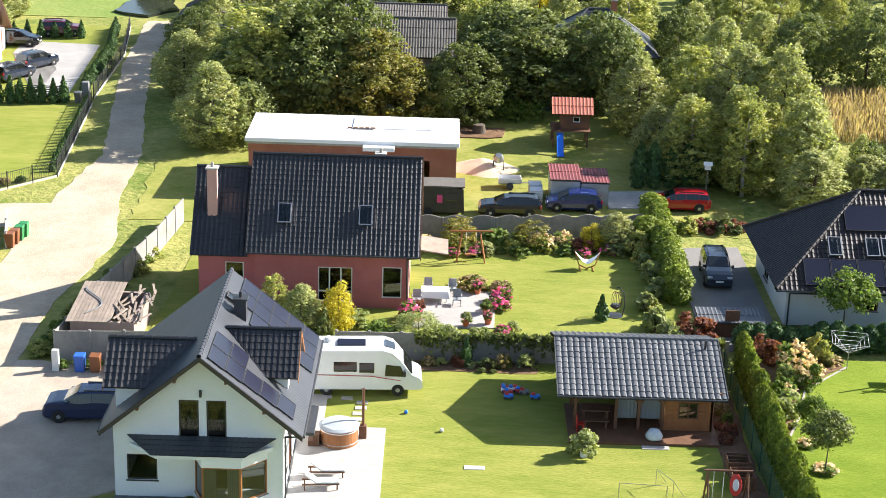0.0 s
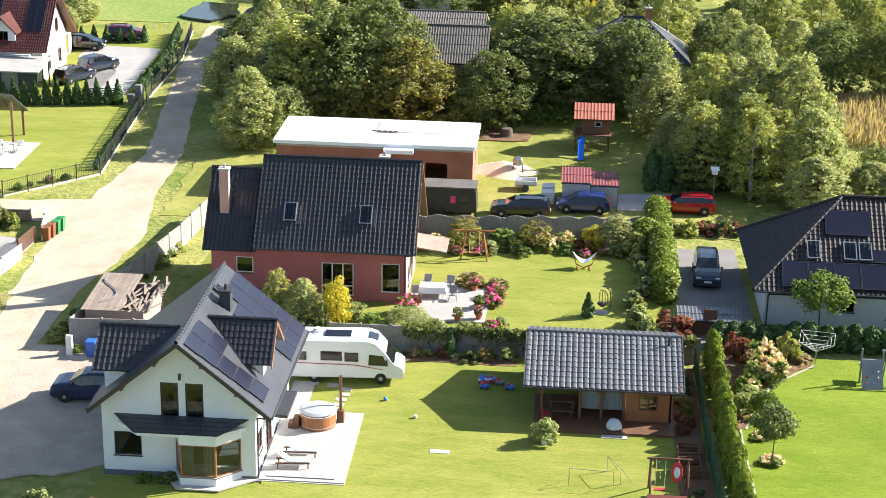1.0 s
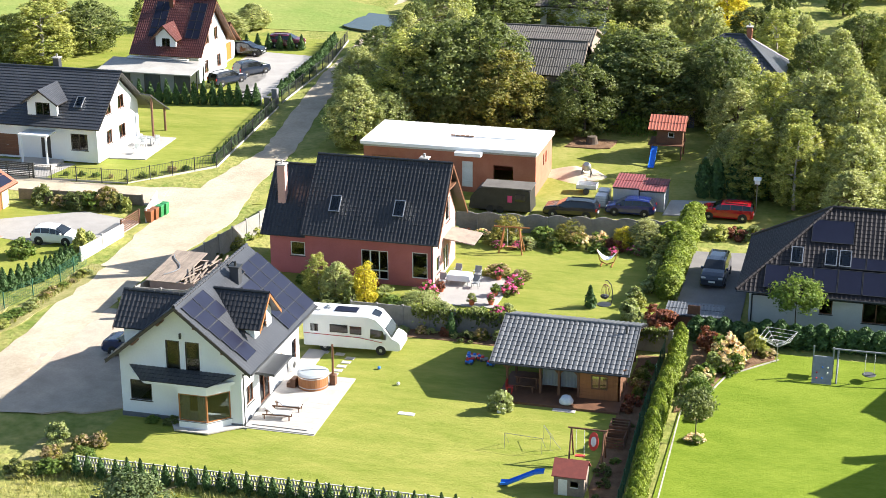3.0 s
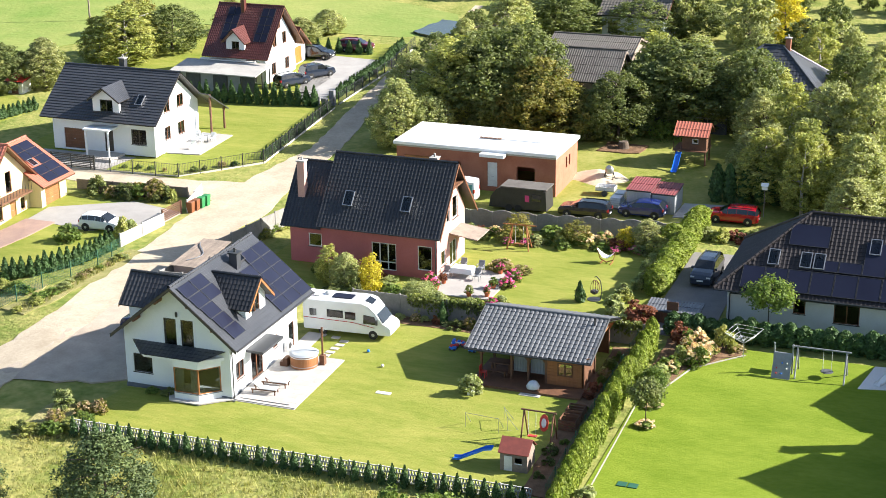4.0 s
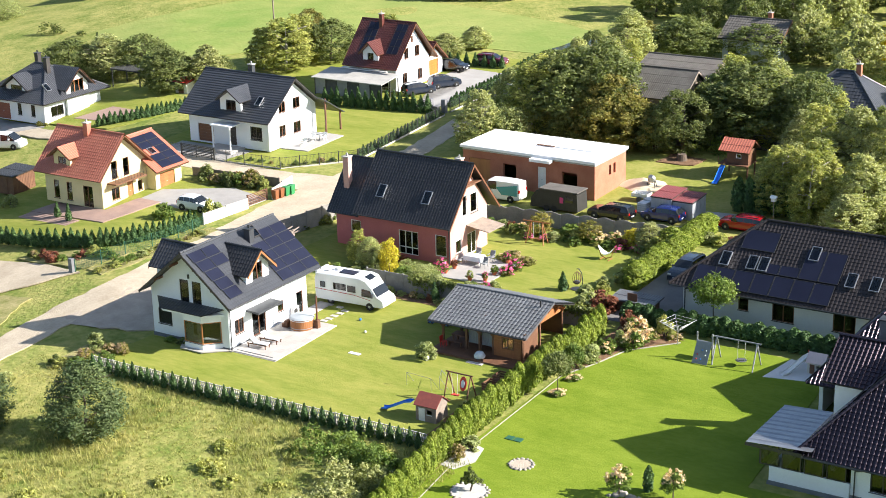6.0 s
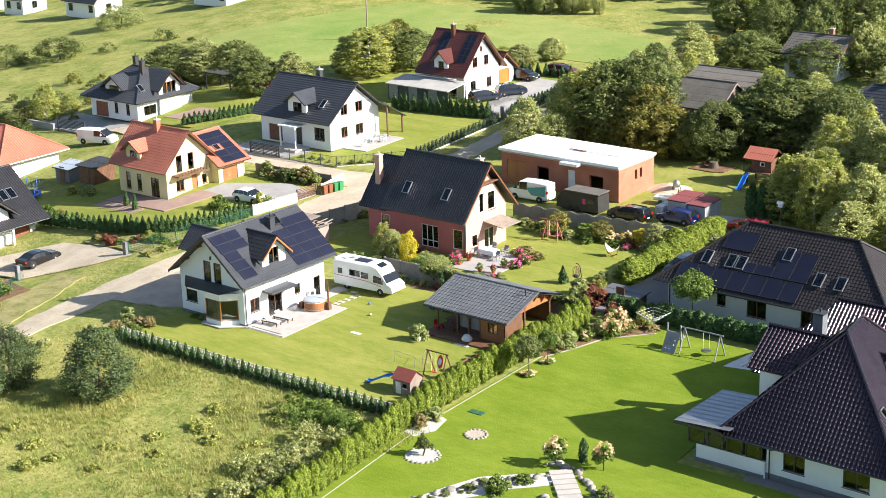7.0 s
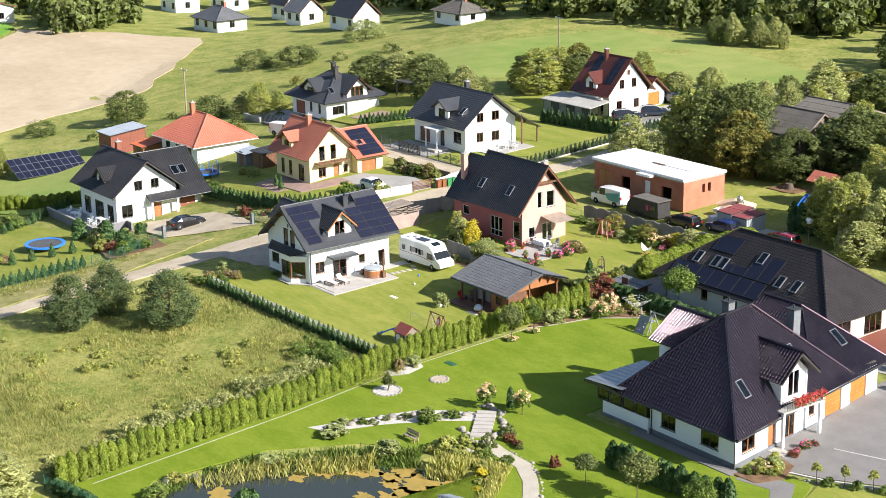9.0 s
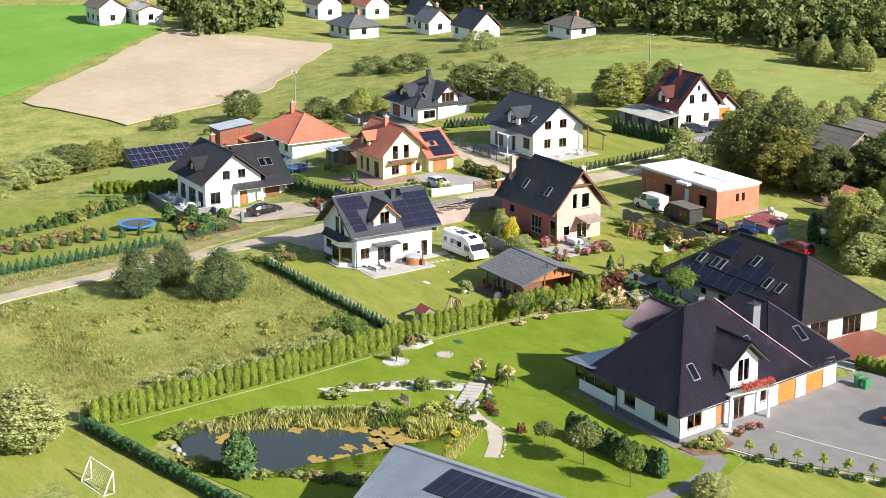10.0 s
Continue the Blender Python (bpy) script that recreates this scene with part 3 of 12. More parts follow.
def four_walls(h, x0, x1, y0, y1, z, top, south=(), east=(), north=(), west=(), material=M_WHITE, frame=M_DARKFRAME, tops=(None, None, None, None)):
    """The outer walls of a rectangular house; tops may replace the height of south, east, north, west."""
    t = [top if k is None else k for k in tops]
    wall(h, (x0, y0), (x1, y0), z, t[0], south, material, frame)
    wall(h, (x1, y0 + 0.3), (x1, y1 - 0.3), z, t[1], east, material, frame)
    wall(h, (x1, y1), (x0, y1), z, t[2], north, material, frame)
    wall(h, (x0, y1 - 0.3), (x0, y0 + 0.3), z, t[3], west, material, frame)
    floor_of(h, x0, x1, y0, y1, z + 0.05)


def leaf_cloud(points, size, rng, flat=0.0, out=None):
    """A leaf-shaped quad at every point, turned at random; out: outward ways that the leaves lean to."""
    n = len(points)
    a = rng.normal(size=(n, 3))
    if out is not None:
        a = a * 0.7 + out
    a /= np.linalg.norm(a, axis=1)[:, None]
    b = np.cross(a, rng.normal(size=(n, 3)))
    b /= np.linalg.norm(b, axis=1)[:, None] + 1e-9
    c = np.cross(a, b)
    s = size * rng.uniform(0.6, 1.35, n)[:, None]
    if flat:
        c[:, 2] *= 1 - flat
    q = np.stack([points - b * s * 0.55 - c * s * 0.3, points + c * s * 0.6, points + b * s * 0.6 - c * s * 0.25], 1).reshape(-1, 3)
    me = Mesh()
    me.v = q.tolist()
    me.f = [(3 * i, 3 * i + 1, 3 * i + 2) for i in range(n)]
    return me


# ---------------------------------------------------------------- ground
def pond_dip(x, y):
    """The hollow of the garden pond."""
    u, v = (x - 39.0) * 0.70 + (y + 27.2) * 0.71, -(x - 39.0) * 0.71 + (y + 27.2) * 0.70
    d = math.hypot(u / 13.5, v / 7.6)
    return 1.1 * max(0.0, min(1.0, (1.0 - d) / 0.25))


def G(x, y):
    """Height of the ground, its gentle rise set to fit the camera's view, level far off, with the pond's hollow."""
    if 20 < x < 60 and -50 < y < -10:
        return 0.03 * y - pond_dip(x, y)
    if y > 120:
        return 3.6 + 1.2 * (1 - math.exp(-(y - 120) / 40))
    if y < -90:
        return -2.7
    return 0.03 * y


# What lies west of the village street is set further out and lower, on sight lines from a late camera position, to fit
# its view.
SIGHT_POINT = Vector((148.0, -90.0, 54.0))


def west_push(x, y):
    """Metres by which a place of the western plots is pushed out to fit the view."""
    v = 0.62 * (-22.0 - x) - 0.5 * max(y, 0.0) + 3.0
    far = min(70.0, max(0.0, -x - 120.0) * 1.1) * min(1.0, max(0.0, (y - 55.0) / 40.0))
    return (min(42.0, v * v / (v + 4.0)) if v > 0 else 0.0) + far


def pushed_out(p):
    """A point of the plan, moved out along its sight line."""
    m = west_push(p[0], p[1])
    d = Vector(p) - SIGHT_POINT
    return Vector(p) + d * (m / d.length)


def push_west():
    """Moves everything of the western plots out along sight lines: ground and fences point by point, things as a whole.
    """
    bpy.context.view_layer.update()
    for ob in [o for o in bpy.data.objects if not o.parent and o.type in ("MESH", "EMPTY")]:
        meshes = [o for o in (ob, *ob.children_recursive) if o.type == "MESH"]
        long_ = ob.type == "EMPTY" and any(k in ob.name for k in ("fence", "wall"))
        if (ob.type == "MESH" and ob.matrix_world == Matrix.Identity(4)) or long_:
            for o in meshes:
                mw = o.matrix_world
                if not any(west_push(*(mw @ Vector(c))[:2]) for c in o.bound_box):
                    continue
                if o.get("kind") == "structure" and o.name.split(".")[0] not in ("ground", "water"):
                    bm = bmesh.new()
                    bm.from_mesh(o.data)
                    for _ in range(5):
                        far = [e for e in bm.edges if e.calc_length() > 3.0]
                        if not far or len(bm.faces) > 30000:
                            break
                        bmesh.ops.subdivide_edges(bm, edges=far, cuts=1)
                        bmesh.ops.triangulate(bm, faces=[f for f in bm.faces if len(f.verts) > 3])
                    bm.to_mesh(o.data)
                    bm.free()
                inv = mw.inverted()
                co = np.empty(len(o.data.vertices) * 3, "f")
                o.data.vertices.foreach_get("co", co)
                co = [inv @ pushed_out(mw @ Vector(c)) for c in co.reshape(-1, 3)]
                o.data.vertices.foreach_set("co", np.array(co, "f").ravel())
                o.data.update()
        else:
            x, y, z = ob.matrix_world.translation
            m = west_push(x, y)
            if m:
                k = 1 + m / (ob.matrix_world.translation - SIGHT_POINT).length
                ob.matrix_world = Matrix.Translation(pushed_out((x, y, z))) @ Matrix.Scale(k, 4) @ Matrix.Translation((-x, -y, -z)) @ ob.matrix_world


def ground_sheet():
    axis = sorted({*range(22, 58), -3000, -1800, -1000, -600, -400, *range(-300, -100, 10), *range(-100, -18, 2), *range(-10, 301, 10), 400, 600, 1000, 1800, 3000})
    ys = sorted({*range(-46, -10), *(a for a in axis if not -101 < a < 60), -100, *range(-100, 60, 10), *range(-120, 200, 5), *[2.5 + 5 * k for k in range(-10, 16)]})
    v = [(x, y, G(x, y) + 0.12 * noise.noise((x * 0.05, y * 0.05, 3.1)) * (1 if abs(x) > 75 or y < -48 or y > 100 else 0) - 0.02 - min(0.14, 0.05 * west_push(x, y))) for y in ys for x in axis]
    w = len(axis)
    f = [(j * w + i, j * w + i + 1, (j + 1) * w + i + 1, (j + 1) * w + i) for j in range(len(ys) - 1) for i in range(w - 1)]
    me = Mesh()
    me.v, me.f = v, f
    solid("ground", me, M_MEADOW, "rough meadow with dry yellowish grass", "ground", kind="structure", smooth=True)


ground_sheet()
ROADLINE = [(-18.4, -75), (-18.2, -45), (-20.6, -26), (-21.8, -12), (-23.2, 2), (-24.0, 14), (-24.0, 25), (-23.4, 36), (-23.8, 46), (-23.2, 56), (-25.0, 68), (-27.2, 85), (-27.8, 100), (-30, 125)]
patch("road", strip(ROADLINE, [2.6, 2.6, 2.7, 2.9, 3.4, 4.2, 4.8, 7.0, 4.6, 3.2, 2.8, 2.8, 2.8, 2.8]), 0.02, M_ROAD, "pale sandy gravel village road", "road", wob=0.15, seed=4)
patch("side_road", strip([(-24, 41.0), (-32, 40.6), (-44, 41.2), (-60, 43.5), (-76, 43)], [6.0, 4.2, 3.6, 3.4, 3.4]), 0.012, M_ROAD, "pale sandy side road", "road", wob=0.2, seed=8)
patch("driveway", [(-22.4, -1.6), (-18.4, -1.0), (-13.2, 0.6), (-13.1, 11), (-13.5, 15.6), (-19.3, 15.8), (-23.4, 16)], 0.016, M_GRAVEL, "sandy gravel forecourt beside the white house", "driveway", wob=0.5, seed=2)
patch("lawn", [(-12.4, -7.6), (18.4, -6.6), (19.9, 8), (20.1, 17.0), (4, 17.2), (-3.5, 17.4), (-4.4, 11), (-4.4, -0.4), (-12.9, -0.4), (-13.4, -3)], 0.05, M_LAWN, "mown lawn with drier yellowish streaks", "lawn", wob=0.12, seed=3)
patch("lawn", [(-15, 18.6), (19.3, 18.8), (19.3, 39.6), (-2, 39), (-14, 38)], 0.03, M_LAWN, "mown garden lawn behind the salmon house", "lawn")
patch("lawn", [(-20, 40.5), (26, 40.5), (26, 76), (-20, 76)], 0.02, M_LAWN_DRY, "patchy dry grass round the unfinished house", "lawn", wob=0.3, seed=5)
patch("lawn", [(22.0, 19.4), (22.0, -9), (23.2, -20), (24.8, -43), (33.2, -40.6), (28.4, -36.6), (29.6, -26.4), (33.6, -20.0), (38.2, -16.6), (45.4, -14.6), (66, -13), (66, -2), (64.3, 1.5), (61.6, 1.5), (60, -1.6), (42, -2), (40.5, 19.4)], 0.04, M_LAWN_RICH, "bright green mown lawn", "lawn")
patch("lawn", [(33.2, -40.6), (48, -36.5), (66, -13), (45.4, -14.6), (50.4, -19.0), (48.8, -27.8), (43.2, -35.4), (36.6, -39.4)], 0.04, M_LAWN_RICH, "bright green mown lawn by the pond", "lawn")
patch("lawn", [(-54, 43.4), (-33.2, 43.2), (-27.4, 49.6), (-28.9, 70.6), (-54, 69)], 0.04, M_LAWN, "mown lawn beside the white house with dark roof", "lawn")
patch("lawn", [(-53, 9.8), (-36, 13), (-29, 20), (-28.6, 24), (-31.5, 33.6), (-52, 37)], 0.03, M_LAWN, "green lawn round the cream house", "lawn")
patch("lawn", [(-63.5, 48), (-61, 60.5), (-72, 68), (-84, 64), (-78, 46)], 0.03, M_LAWN, "green lawn behind the dark hipped house", "lawn")
patch("lawn", [(-30.6, 71.4), (-46, 69.6), (-62, 74), (-62, 100), (-32, 100)], 0.03, M_LAWN, "green lawn round the far white house", "lawn")
patch("lawn", [(-28.6, -46), (-29.8, -14), (-36.4, -9.4), (-44, -10), (-60, -18), (-62, -42)], 0.03, M_LAWN, "green garden grass along the road", "lawn", wob=0.2, seed=9)
patch("lawn", [(-53, -9), (-60, -16), (-84, 2), (-84, 12), (-74, 11), (-62, 15), (-54, 9)], 0.03, M_FIELD, "green meadow behind the black-roofed house", "lawn", wob=0.4, seed=19, step=3)
patch("pitch", [(26, -44.5), (48, -39.4), (70, -34), (74, -80), (10, -80), (14, -46)], 0.03, M_LAWN, "short green playing grass", "lawn")
patch("brown_field", [(-133.5, -3.1), (-102.2, 5.8), (-113, 37), (-152, 70.6), (-172, 62), (-195, 50)], 0.12, M_SOIL, "bare pale brown ploughed field", "field", wob=0.8, seed=6, step=5)
patch("green_field", [(-140, -4), (-198, 50), (-240, 60), (-330, -60), (-180, -80)], 0.1, M_CROP, "green far field", "field", wob=1.0, seed=7, step=8)
patch("green_field", [(-84, 75), (-96, 78), (-106, 92), (-104, 112), (-96, 130), (-72, 131), (-50, 126), (-32, 119), (-27, 108), (-34, 103), (-62, 104)], 0.05, M_FIELD, "green pasture behind the houses", "field", wob=1.0, seed=17, step=8)
patch("pavement", [(57.6, 2.6), (61.6, 2.2), (64.2, 3.2), (73, 8.4), (90, 18), (90, 30), (54.4, 26.5), (54.6, 21.2), (55.9, 14), (56.8, 8)], 0.05, M_PAVER, "grey paved forecourt", "pavement")


# ---------------------------------------------------------------- white house with the solar roof
def white_house():
    z = 0.05
    h = thing("house", (-8.8, 5.2, z), "white rendered house with graphite roof and solar panels", "house")
    x0, x1, y0, y1 = -13.0, -4.65, 0.0, 10.6
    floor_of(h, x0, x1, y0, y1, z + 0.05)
    rx, rz, ye, yb = -8.55, 8.25, -1.0, 11.4
    ex0, ez, ex1 = -13.5, 4.2, -3.6
    zl = rz - 0.22 - (rx - x0) * 0.818
    zr = rz - 0.22 - (x1 - rx) * 0.818
    gable = [(0, zl), (rx - x0, rz - 0.22), (x1 - x0, zr)]
    wall(h, (x0, y0), (x1, y0), z, gable, [(0.62, 1.15, 1.5, 1.4, "win", 1), (4.2, 0.65, 3.2, 1.85, "hole"), (3.25, 3.35, 0.98, 2.2, "win", 1), (4.6, 3.35, 0.98, 2.2, "win", 1)])
    wall(h, (x1, y0 + 0.3), (x1, y1 - 0.3), z, zr, [(0.45, 1.15, 1.2, 1.3, "win", 2), (2.75, 0.25, 1.8, 2.2, "tall", 2), (6.2, 1.3, 0.8, 1.0, "win", 1), (8.8, 0.2, 0.9, 2.1, "tall", 1)], frame=M_BROWNFRAME)
    wall(h, (x1, y1), (x0, y1), z, [(0, zr), (x1 - rx, rz - 0.22), (x1 - x0, zl)], [(2.0, 1.1, 1.6, 1.3), (4.5, 4.4, 1.6, 1.3)])
    wall(h, (x0, y1 - 0.3), (x0, y0 + 0.3), z, zl, [(2.0, 1.1, 1.6, 1.3), (6.5, 1.1, 1.4, 1.3)])
    pl = Mesh()
    pl.box(x0 - 0.04, y0 - 0.04, z - 0.3, x1 + 0.04, y1 + 0.04, z + 0.2)
    part("plinth", pl, M_PLINTH, h)
    roof_plane(h, (ex1, ye, ez), (ex1, yb, ez), (rx, yb, rz), (rx, ye, rz), M_ROOF_FLAT, tile=0.3, amp=0.006, step=0.03, samples=2)
    roof_plane(h, (ex0, yb, ez), (ex0, ye, ez), (rx, ye, rz), (rx, yb, rz), M_ROOF_FLAT, tile=0.3, amp=0.006, step=0.03, samples=2)
    ridge(h, (rx, ye, rz + 0.03), (rx, yb, rz + 0.03), M_ROOF_FLAT)
    for ex in (ex0, ex1):
        for yy in (ye, yb):
            vb = Mesh()
            vb.slab([(ex, yy - 0.02, ez - 0.26), (rx, yy - 0.02, rz - 0.26), (rx, yy - 0.02, rz - 0.01), (ex, yy - 0.02, ez - 0.01)], (0, 0.05, 0))
            part("bargeboard", vb, M_DARKFRAME, h)
    for k in (0.25, 0.62):
        for sx, ex in ((1, ex1), (-1, ex0)):
            bx = rx + (ex - rx) * k
            b = Mesh()
            b.box(bx - 0.07, ye + 0.04, rz - 0.4 - (rz - ez) * k, bx + 0.07, y0 + 0.02, rz - 0.2 - (rz - ez) * k)
            part("purlin_end", b, M_WOODBROWN, h)
    gutter(h, (ex1 + 0.05, yb, ez - 0.05), (ex1 + 0.05, ye + 0.1, ez - 0.05), down=(x1 + 0.1, y0 + 0.12, z, 0))
    gutter(h, (ex0 - 0.05, yb, ez - 0.05), (ex0 - 0.05, ye + 0.1, ez - 0.05))
    # dormers with wavy black tiles, facing both sides
    for sx, yc, xf in ((1, 4.1, -4.65), (-1, 2.4, -13.0)):
        w2, zr2, ze2, over_ = 1.95, 7.75, 5.9, 0.55
        xe = xf + sx * over_
        inner = rx + sx * (rz - zr2) / 0.818
        inner_e = rx + sx * (rz - ze2) / 0.818
        if sx > 0:
            wall(h, (xf, yc - 1.5), (xf, yc + 1.5), 4.3, [(0, 6.15), (1.5, 7.5), (3.0, 6.15)], [(0.85, 4.6, 1.3, 2.0, "tall", 2)], frame=M_BROWNFRAME, name="dormer_wall")
            roof_plane(h, (inner_e, yc - w2, ze2), (xe, yc - w2, ze2), (xe, yc, zr2), (inner, yc, zr2), M_ROOF_BLACK, amp=0.05)
            roof_plane(h, (xe, yc + w2, ze2), (inner_e, yc + w2, ze2), (inner, yc, zr2), (xe, yc, zr2), M_ROOF_BLACK, amp=0.05)
        else:
            wall(h, (xf, yc + 1.5), (xf, yc - 1.5), 4.3, [(0, 6.15), (1.5, 7.5), (3.0, 6.15)], [(0.85, 4.6, 1.3, 2.0, "tall", 2)], frame=M_BROWNFRAME, name="dormer_wall")
            roof_plane(h, (xe, yc - w2, ze2), (inner_e, yc - w2, ze2), (inner, yc, zr2), (xe, yc, zr2), M_ROOF_BLACK, amp=0.05)
            roof_plane(h, (inner_e, yc + w2, ze2), (xe, yc + w2, ze2), (xe, yc, zr2), (inner, yc, zr2), M_ROOF_BLACK, amp=0.05)
        ridge(h, (inner, yc, zr2 + 0.04), (xe, yc, zr2 + 0.04), M_ROOF_BLACK)
        ck = Mesh()
        xa, xb = (xf - 0.25, inner_e) if sx > 0 else (xf + 0.25, inner_e)
        for yy in (yc - 1.5, yc + 1.36):
            ck = Mesh()
            ck.slab([(xa, yy, 4.4), (xa, yy, 6.2), (xb - sx * 0.1, yy, 6.2)], (0, 0.14, 0))
            part("dormer_cheek", ck, M_WHITE, h)
        for s2 in (-1, 1):
            bb = Mesh()
            bb.slab([(xe - 0.02, yc, zr2 - 0.24), (xe - 0.02, yc + s2 * w2, ze2 - 0.24), (xe - 0.02, yc + s2 * w2, ze2 - 0.02), (xe - 0.02, yc, zr2 - 0.02)], (0.04, 0, 0))
            part("bargeboard", bb, M_WOOD, h, "honey-stained dormer bargeboard")
    chimney(h, -7.5, 6.7, 6.6, 8.35, 0.62, M_ROOF_FLAT, M_DARKMETAL)
    # solar panels and skylight on the sunny slope
    up = Vector((rx - ex1, 0, rz - ez)).normalized()
    def on(y, d):
        p = Vector((ex1, y, ez)) + up * d
        return p
    for r in range(5):
        for k in range(2 if r > 2 else 1):
            slope_frame(h, on(-0.55 + 1.72 * k + 0.1 * (4 - r), 0.75 + r * 1.06), (0, 1, 0), up, 1.67, 1.03, M_DARKMETAL, M_SOLAR, "solar_panel", bar=0.025, th=0.04)
    for r in range(5):
        for k in range(3):
            if r == 4 and k == 0:
                continue
            slope_frame(h, on(6.35 + 1.7 * k, 0.25 + r * 1.06), (0, 1, 0), up, 1.67, 1.03, M_DARKMETAL, M_SOLAR, "solar_panel", bar=0.025, th=0.04)
    slope_frame(h, on(7.3, 5.0), (0, 1, 0), up, 0.8, 1.2, M_DARKFRAME, M_GLASS, "skylight", th=0.12)
    # bay window under a tiled canopy
    bay = [(-9.0, 0.0), (-8.5, -1.15), (-6.6, -1.15), (-5.45, 0.0)]
    bs = Mesh()
    bs.prism([(-9.05, 0.0), (-8.52, -1.2), (-6.58, -1.2), (-5.4, 0.0)], z, 0.62)
    part("bay_base", bs, M_WHITE, h)
    bs = Mesh()
    bs.prism([(-9.05, 0.0), (-8.52, -1.2), (-6.58, -1.2), (-5.4, 0.0)], 2.5, 2.95)
    part("bay_head", bs, M_WHITE, h)
    for (ax, ay), (bx, by), cur in ((bay[0], bay[1], False), (bay[1], bay[2], True), (bay[2], bay[3], False)):
        d = Vector((bx - ax, by - ay, 0))
        window(h, (ax, ay, 0.62), d.normalized(), (d.y / d.length, -d.x / d.length, 0), d.length, 1.88, M_WOOD, panes=1, sill=M_PLINTH, name="bay_window", curtain=cur, depth=0.06)
    ca = Mesh()
    ca.slab([(-10.75, -1.25, 2.95), (-6.5, -1.25, 2.95), (-5.1, -0.004, 2.95), (-12.2, -0.004, 2.95)], (0, 0, 0.22))
    part("canopy", ca, M_WHITE, h)
    roof_plane(h, (-10.95, -1.35, 3.18), (-6.4, -1.35, 3.18), (-4.95, 0, 3.62), (-12.35, 0, 3.62), M_ROOF_FLAT, amp=0.02, name="canopy_roof", th=0.02)
    sk = Mesh()
    sk.prism([(-9.7, -0.02), (-8.7, -1.65), (-6.4, -1.65), (-4.5, -0.02)], 0.06, 0.14)
    part("bay_step", sk, M_SLAB, h)
    # porch over the garden door, outdoor units, wall lamp
    po = Mesh()
    po.slab([(-4.65, 2.3, 2.75), (-3.3, 2.3, 2.7), (-3.3, 5.6, 2.7), (-4.65, 5.6, 2.75)], (0, 0, 0.18))
    part("porch_roof", po, M_ROOF_FLAT, h)
    for yy in (8.1,):
        u = Mesh()
        u.box(-4.6, yy, 0.6, -4.25, yy + 0.85, 1.25, bevel=0.03)
        u2 = part("outdoor_unit", u, M_WHITEFRAME, h)
        f = Mesh(Matrix.Translation((-4.24, yy + 0.35, 0.92)) @ Matrix.Rotation(radians(90), 4, "Y"))
        f.lathe(0, 0, [(0.25, 0), (0.25, 0.015)], 20)
        part("fan_grille", f, M_DARKMETAL, u2)
    lm = Mesh()
    lm.box(-8.72, -0.12, 5.75, -8.6, 0.0, 6.1)
    part("wall_lamp", lm, M_DARKMETAL, h)
    return h


white_house()


